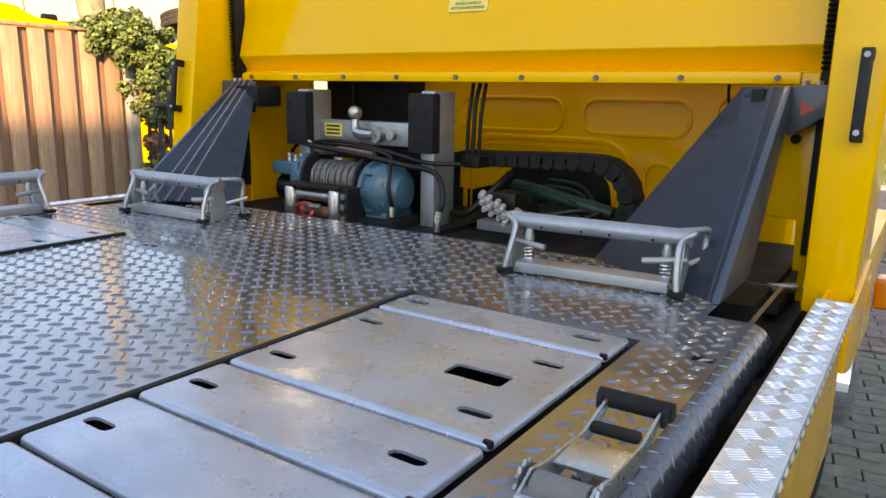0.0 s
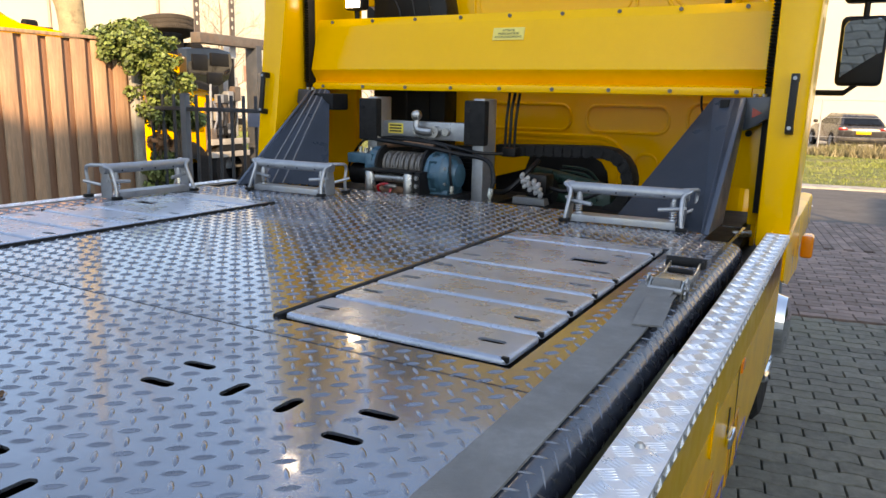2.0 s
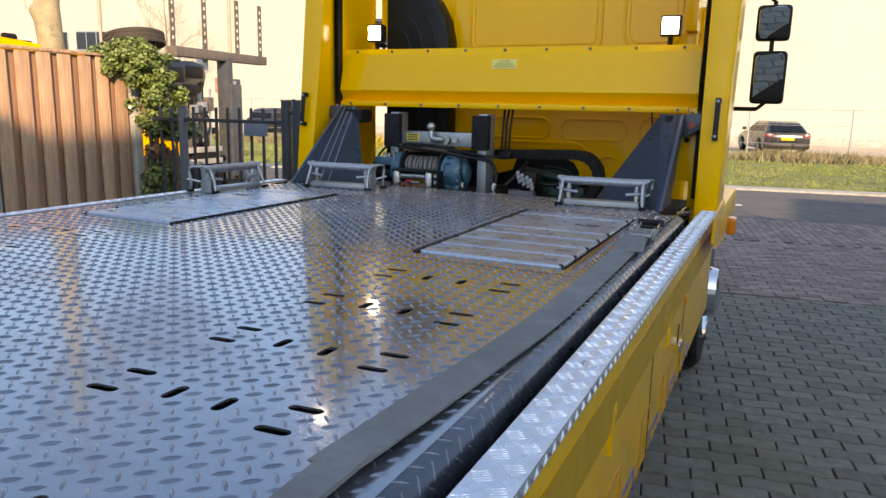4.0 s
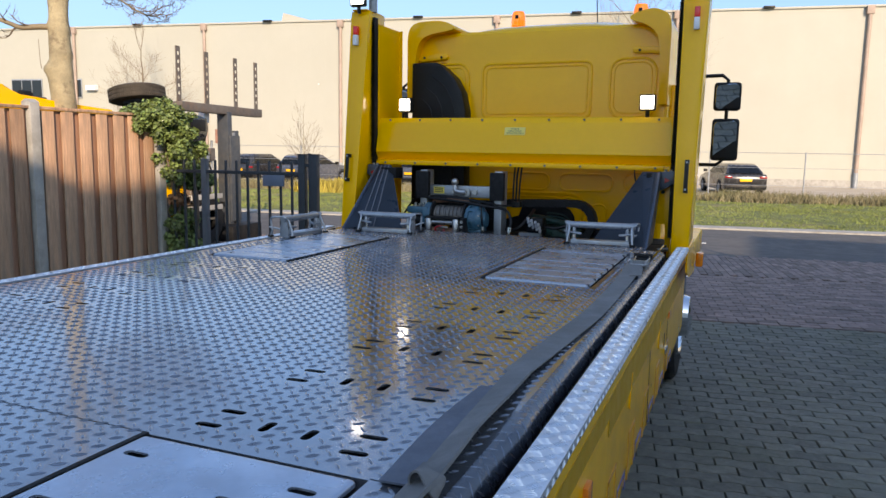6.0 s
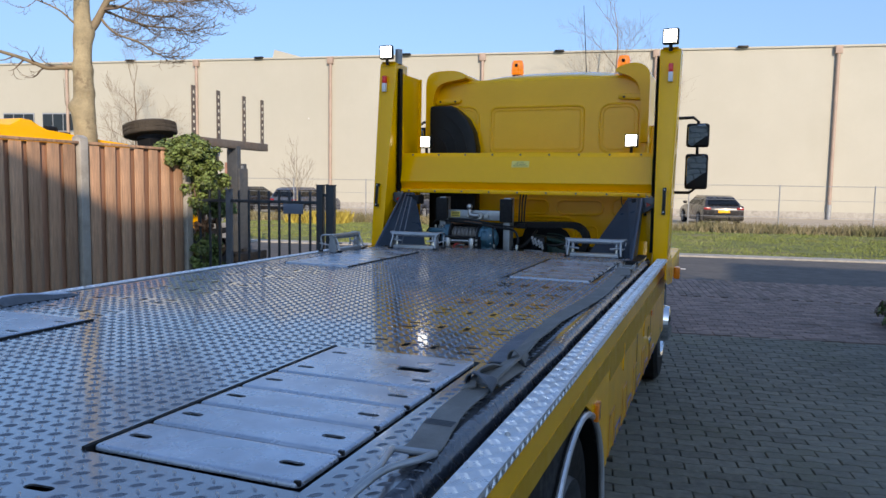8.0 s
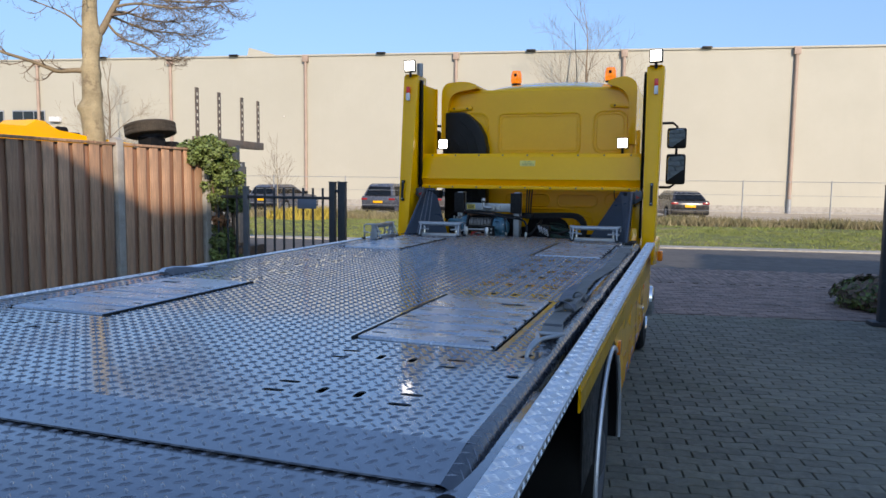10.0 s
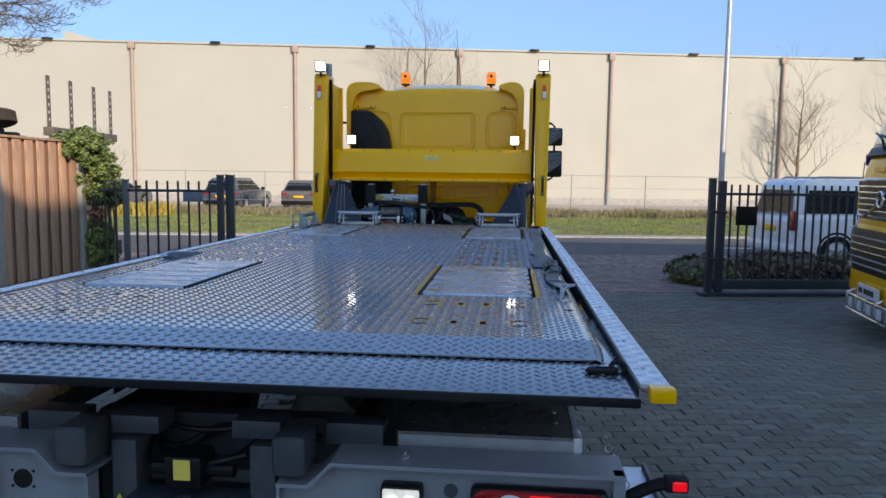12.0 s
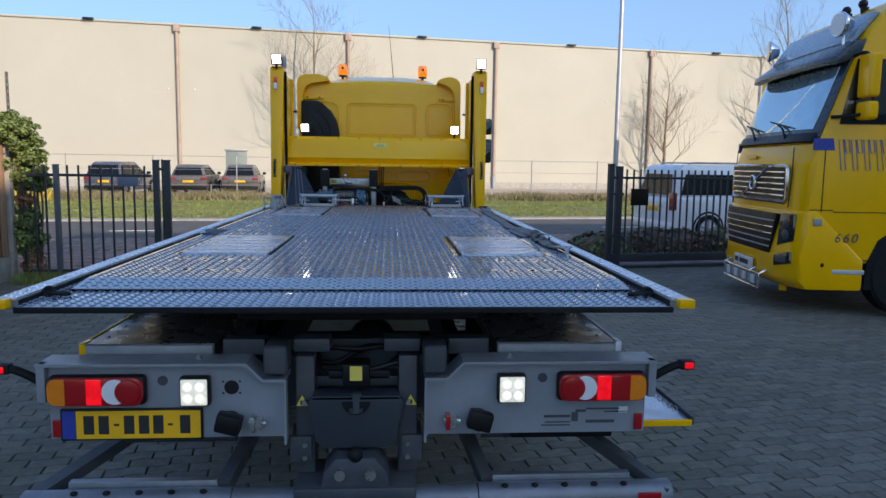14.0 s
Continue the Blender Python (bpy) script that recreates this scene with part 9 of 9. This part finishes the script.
# ---- wire fence, weeds and cabinet along the lot ----
wf = thing("wire_fence", "thin galvanised wire mesh fence along the lot", "fence")
for i in range(-17, 14):
    u = 10.2 + i * 3.62
    bm = B()
    cyl(bm, st(u, 23.4, 0), st(u, 23.4, 1.95), 0.028, seg=8)
    part("fence_post", bm, M_ZINC, wf)
for z in (1.9, 1.3, 0.6):
    bm = B()
    cyl(bm, st(-52, 23.4, z), st(58, 23.4, z), 0.009 if z < 1.8 else 0.014, seg=5)
    part("wire", bm, M_ZINC, wf)
cabn = thing("utility_cabinet", "grey green utility cabinet by the warehouse", "cabinet", STREET @ pose(-4.6, 30.6, 0.01))
bm = B()
box(bm, -0.55, 0.55, -0.3, 0.3, 0, 2.25, bevel=0.02)
part("body", bm, M_CABINET, cabn)
bm = B()
box(bm, -0.62, 0.62, -0.37, 0.37, 2.25, 2.36, bevel=0.02)
part("roof", bm, M_ZINC, cabn)
bm = B()
box(bm, -0.005, 0.005, -0.305, -0.298, 0.1, 2.2)
part("door_gap", bm, M_DARK, cabn, smooth=False)


def tufts(name, label, category, mat, count, area, height, seed, width=0.02, lean=0.5):
    rnd = random.Random(seed)
    V, F = [], []
    u0, u1, v0, v1 = area
    while count > 0:
        u, v = rnd.uniform(u0, u1), rnd.uniform(v0, v1)
        g = noise.noise(Vector((u * 0.35, v * 0.6, seed)))
        if g < rnd.uniform(-0.5, 0.1):
            continue
        h = height * rnd.uniform(0.4, 1.1) * (0.75 + 0.7 * max(0.0, g))
        for _ in range(5):
            a = rnd.uniform(0, 6.283)
            p = st(u + rnd.uniform(-0.1, 0.1), v + rnd.uniform(-0.1, 0.1), 0)
            w = Vector((math.cos(a), math.sin(a), 0)) * width * rnd.uniform(0.6, 1.4)
            tip = p + Vector((rnd.uniform(-lean, lean) * h, rnd.uniform(-lean, lean) * h, h * rnd.uniform(0.7, 1.1)))
            k = len(V)
            V += [p - w, p + w, tip]
            F.append((k, k + 1, k + 2))
        count -= 1
    ob = part(name, quick_mesh(name, V, F, mat), None)
    return tagged(ob, label, category, kind="stuff")


tufts("verge_grass", "short green and yellow verge grass", "grass", M_BLADE, 32000, (-34, 34, 11.0, 23.0), 0.065, 51, 0.014)
tufts("weeds", "tall dry weeds along the wire fence", "weeds", M_WEED, 14000, (-36, 36, 21.2, 24.3), 0.48, 52, 0.018, 0.55)
tufts("yellow_weeds", "yellowing plants on the verge beyond the gate", "weeds", M_WEEDYEL, 500, (-13.8, -11.6, 19.6, 21.5), 0.7, 53, 0.05, 0.5)
tufts("gate_weeds", "small weeds at the foot of the bar fence", "weeds", M_BLADE, 600, (-6.2, -3.9, -0.7, -0.1), 0.16, 54, 0.014, 0.5)

# ---- paving stones, last ----
PL, PW, GAP = 0.222, 0.112, 0.007


def paver_outline(shift):
    """Outline of a wavy paver around its centre, in street axes."""
    n, amp = 8, 0.011
    xs = [-PL / 2 + GAP / 2 + (PL - GAP) * i / n for i in range(n + 1)]
    wave = lambda x: amp * math.sin(2 * math.pi * (x + shift) / PL)
    lo = [(x, -PW / 2 + GAP / 2 + wave(x)) for x in xs]
    hi = [(x, PW / 2 - GAP / 2 + wave(x)) for x in reversed(xs)]
    return lo + hi


def paver_shape(shift):
    ring = paver_outline(shift)
    k = len(ring)
    V = [(x * 0.965, y * 0.93, 0.0) for x, y in ring] + [(x, y, -0.006) for x, y in ring] + [(x, y, -0.05) for x, y in ring]
    half = k // 2
    F = [(i, i + 1, k - 2 - i, k - 1 - i) for i in range(half - 1)]
    for o in (0, k):
        F += [(i + o, (i + 1) % k + o, (i + 1) % k + k + o, i + k + o) for i in range(k)]
    return V, [f[::-1] for f in F]


def yard_paving():
    paving = thing("yard_paving", "grey wavy concrete pavers with mossy joints", "paving", STREET.copy(), kind="structure")
    shapes = [paver_shape(0.0), paver_shape(PL / 2)]
    meshes = [quick_mesh("paver", v, f, M_PAVER) for v, f in shapes]
    rnd = random.Random(17)
    V, F = [], []
    near = 0
    for j in range(int(13.4 / PW)):
        v = -0.14 - (j + 0.5) * PW
        odd = j % 2
        for i in range(-34, 48):
            u = (i + (0.5 if odd else 0.0)) * PL
            p = STREET @ Vector((u, v, 0))
            if abs(p.x) < 0.85 and -3.4 < p.y < 3.4:
                continue
            if p.x < -5.15:
                continue
            dz = rnd.uniform(-0.0025, 0.0025) + 0.006 * noise.noise(Vector((u * 0.5, v * 0.5, 0)))
            tx, ty = rnd.uniform(-0.012, 0.012), rnd.uniform(-0.008, 0.008)
            if 0.55 < u < 2.95 and -5.6 < v < -2.45 and near < 300:
                ob = part("paver", meshes[odd], None, paving)
                ob.matrix_basis = Matrix.Translation((u, v, dz)) @ Matrix.Rotation(ty * 2, 4, "X") @ Matrix.Rotation(tx, 4, "Y")
                near += 1
                continue
            k = len(V)
            vs, fs = shapes[odd]
            V += [(x + u, y + v, z + dz + x * tx + y * ty) for x, y, z in vs]
            F += [tuple(q + k for q in f) for f in fs]
    part("paver_field", quick_mesh("paver_field", V, F, M_PAVER), None, paving, kind="stuff")


def street_bricks():
    paving = thing("entrance_bricks", "red brown street bricks before the gate", "paving", STREET.copy(), kind="structure")
    rnd = random.Random(23)
    V, F = [], []

    def brick(u, v, lu, lv):
        dz = rnd.uniform(-0.004, 0.003)
        k = len(V)
        a, b = lu / 2 - 0.003, lv / 2 - 0.003
        for ins, z in ((0.004, dz), (0.0, dz - 0.005), (0.0, -0.05)):
            V.extend([(u - a + ins, v - b + ins, z), (u + a - ins, v - b + ins, z), (u + a - ins, v + b - ins, z), (u - a + ins, v + b - ins, z)])
        F.append((k, k + 1, k + 2, k + 3))
        for o in (0, 4):
            F.extend([(k + o + i, k + o + 4 + i, k + o + 4 + (i + 1) % 4, k + o + (i + 1) % 4) for i in range(4)])

    for i in range(-60, 66):
        brick(i * 0.205, -0.03, 0.205, 0.10)
    j = 0
    v = 0.08
    while v < 3.1:
        for i in range(-60, 66):
            brick((i + (0.5 if j % 2 else 0)) * 0.205, v, 0.205, 0.105)
        v += 0.105
        j += 1
    while v < 5.25:
        for i in range(-118, 128):
            brick(i * 0.105, v + 0.05 + (0.1025 if i % 2 else 0), 0.105, 0.205)
        v += 0.205
    part("brick_field", quick_mesh("brick_field", V, F, M_BRICK), None, paving, kind="stuff")


yard_paving()
street_bricks()
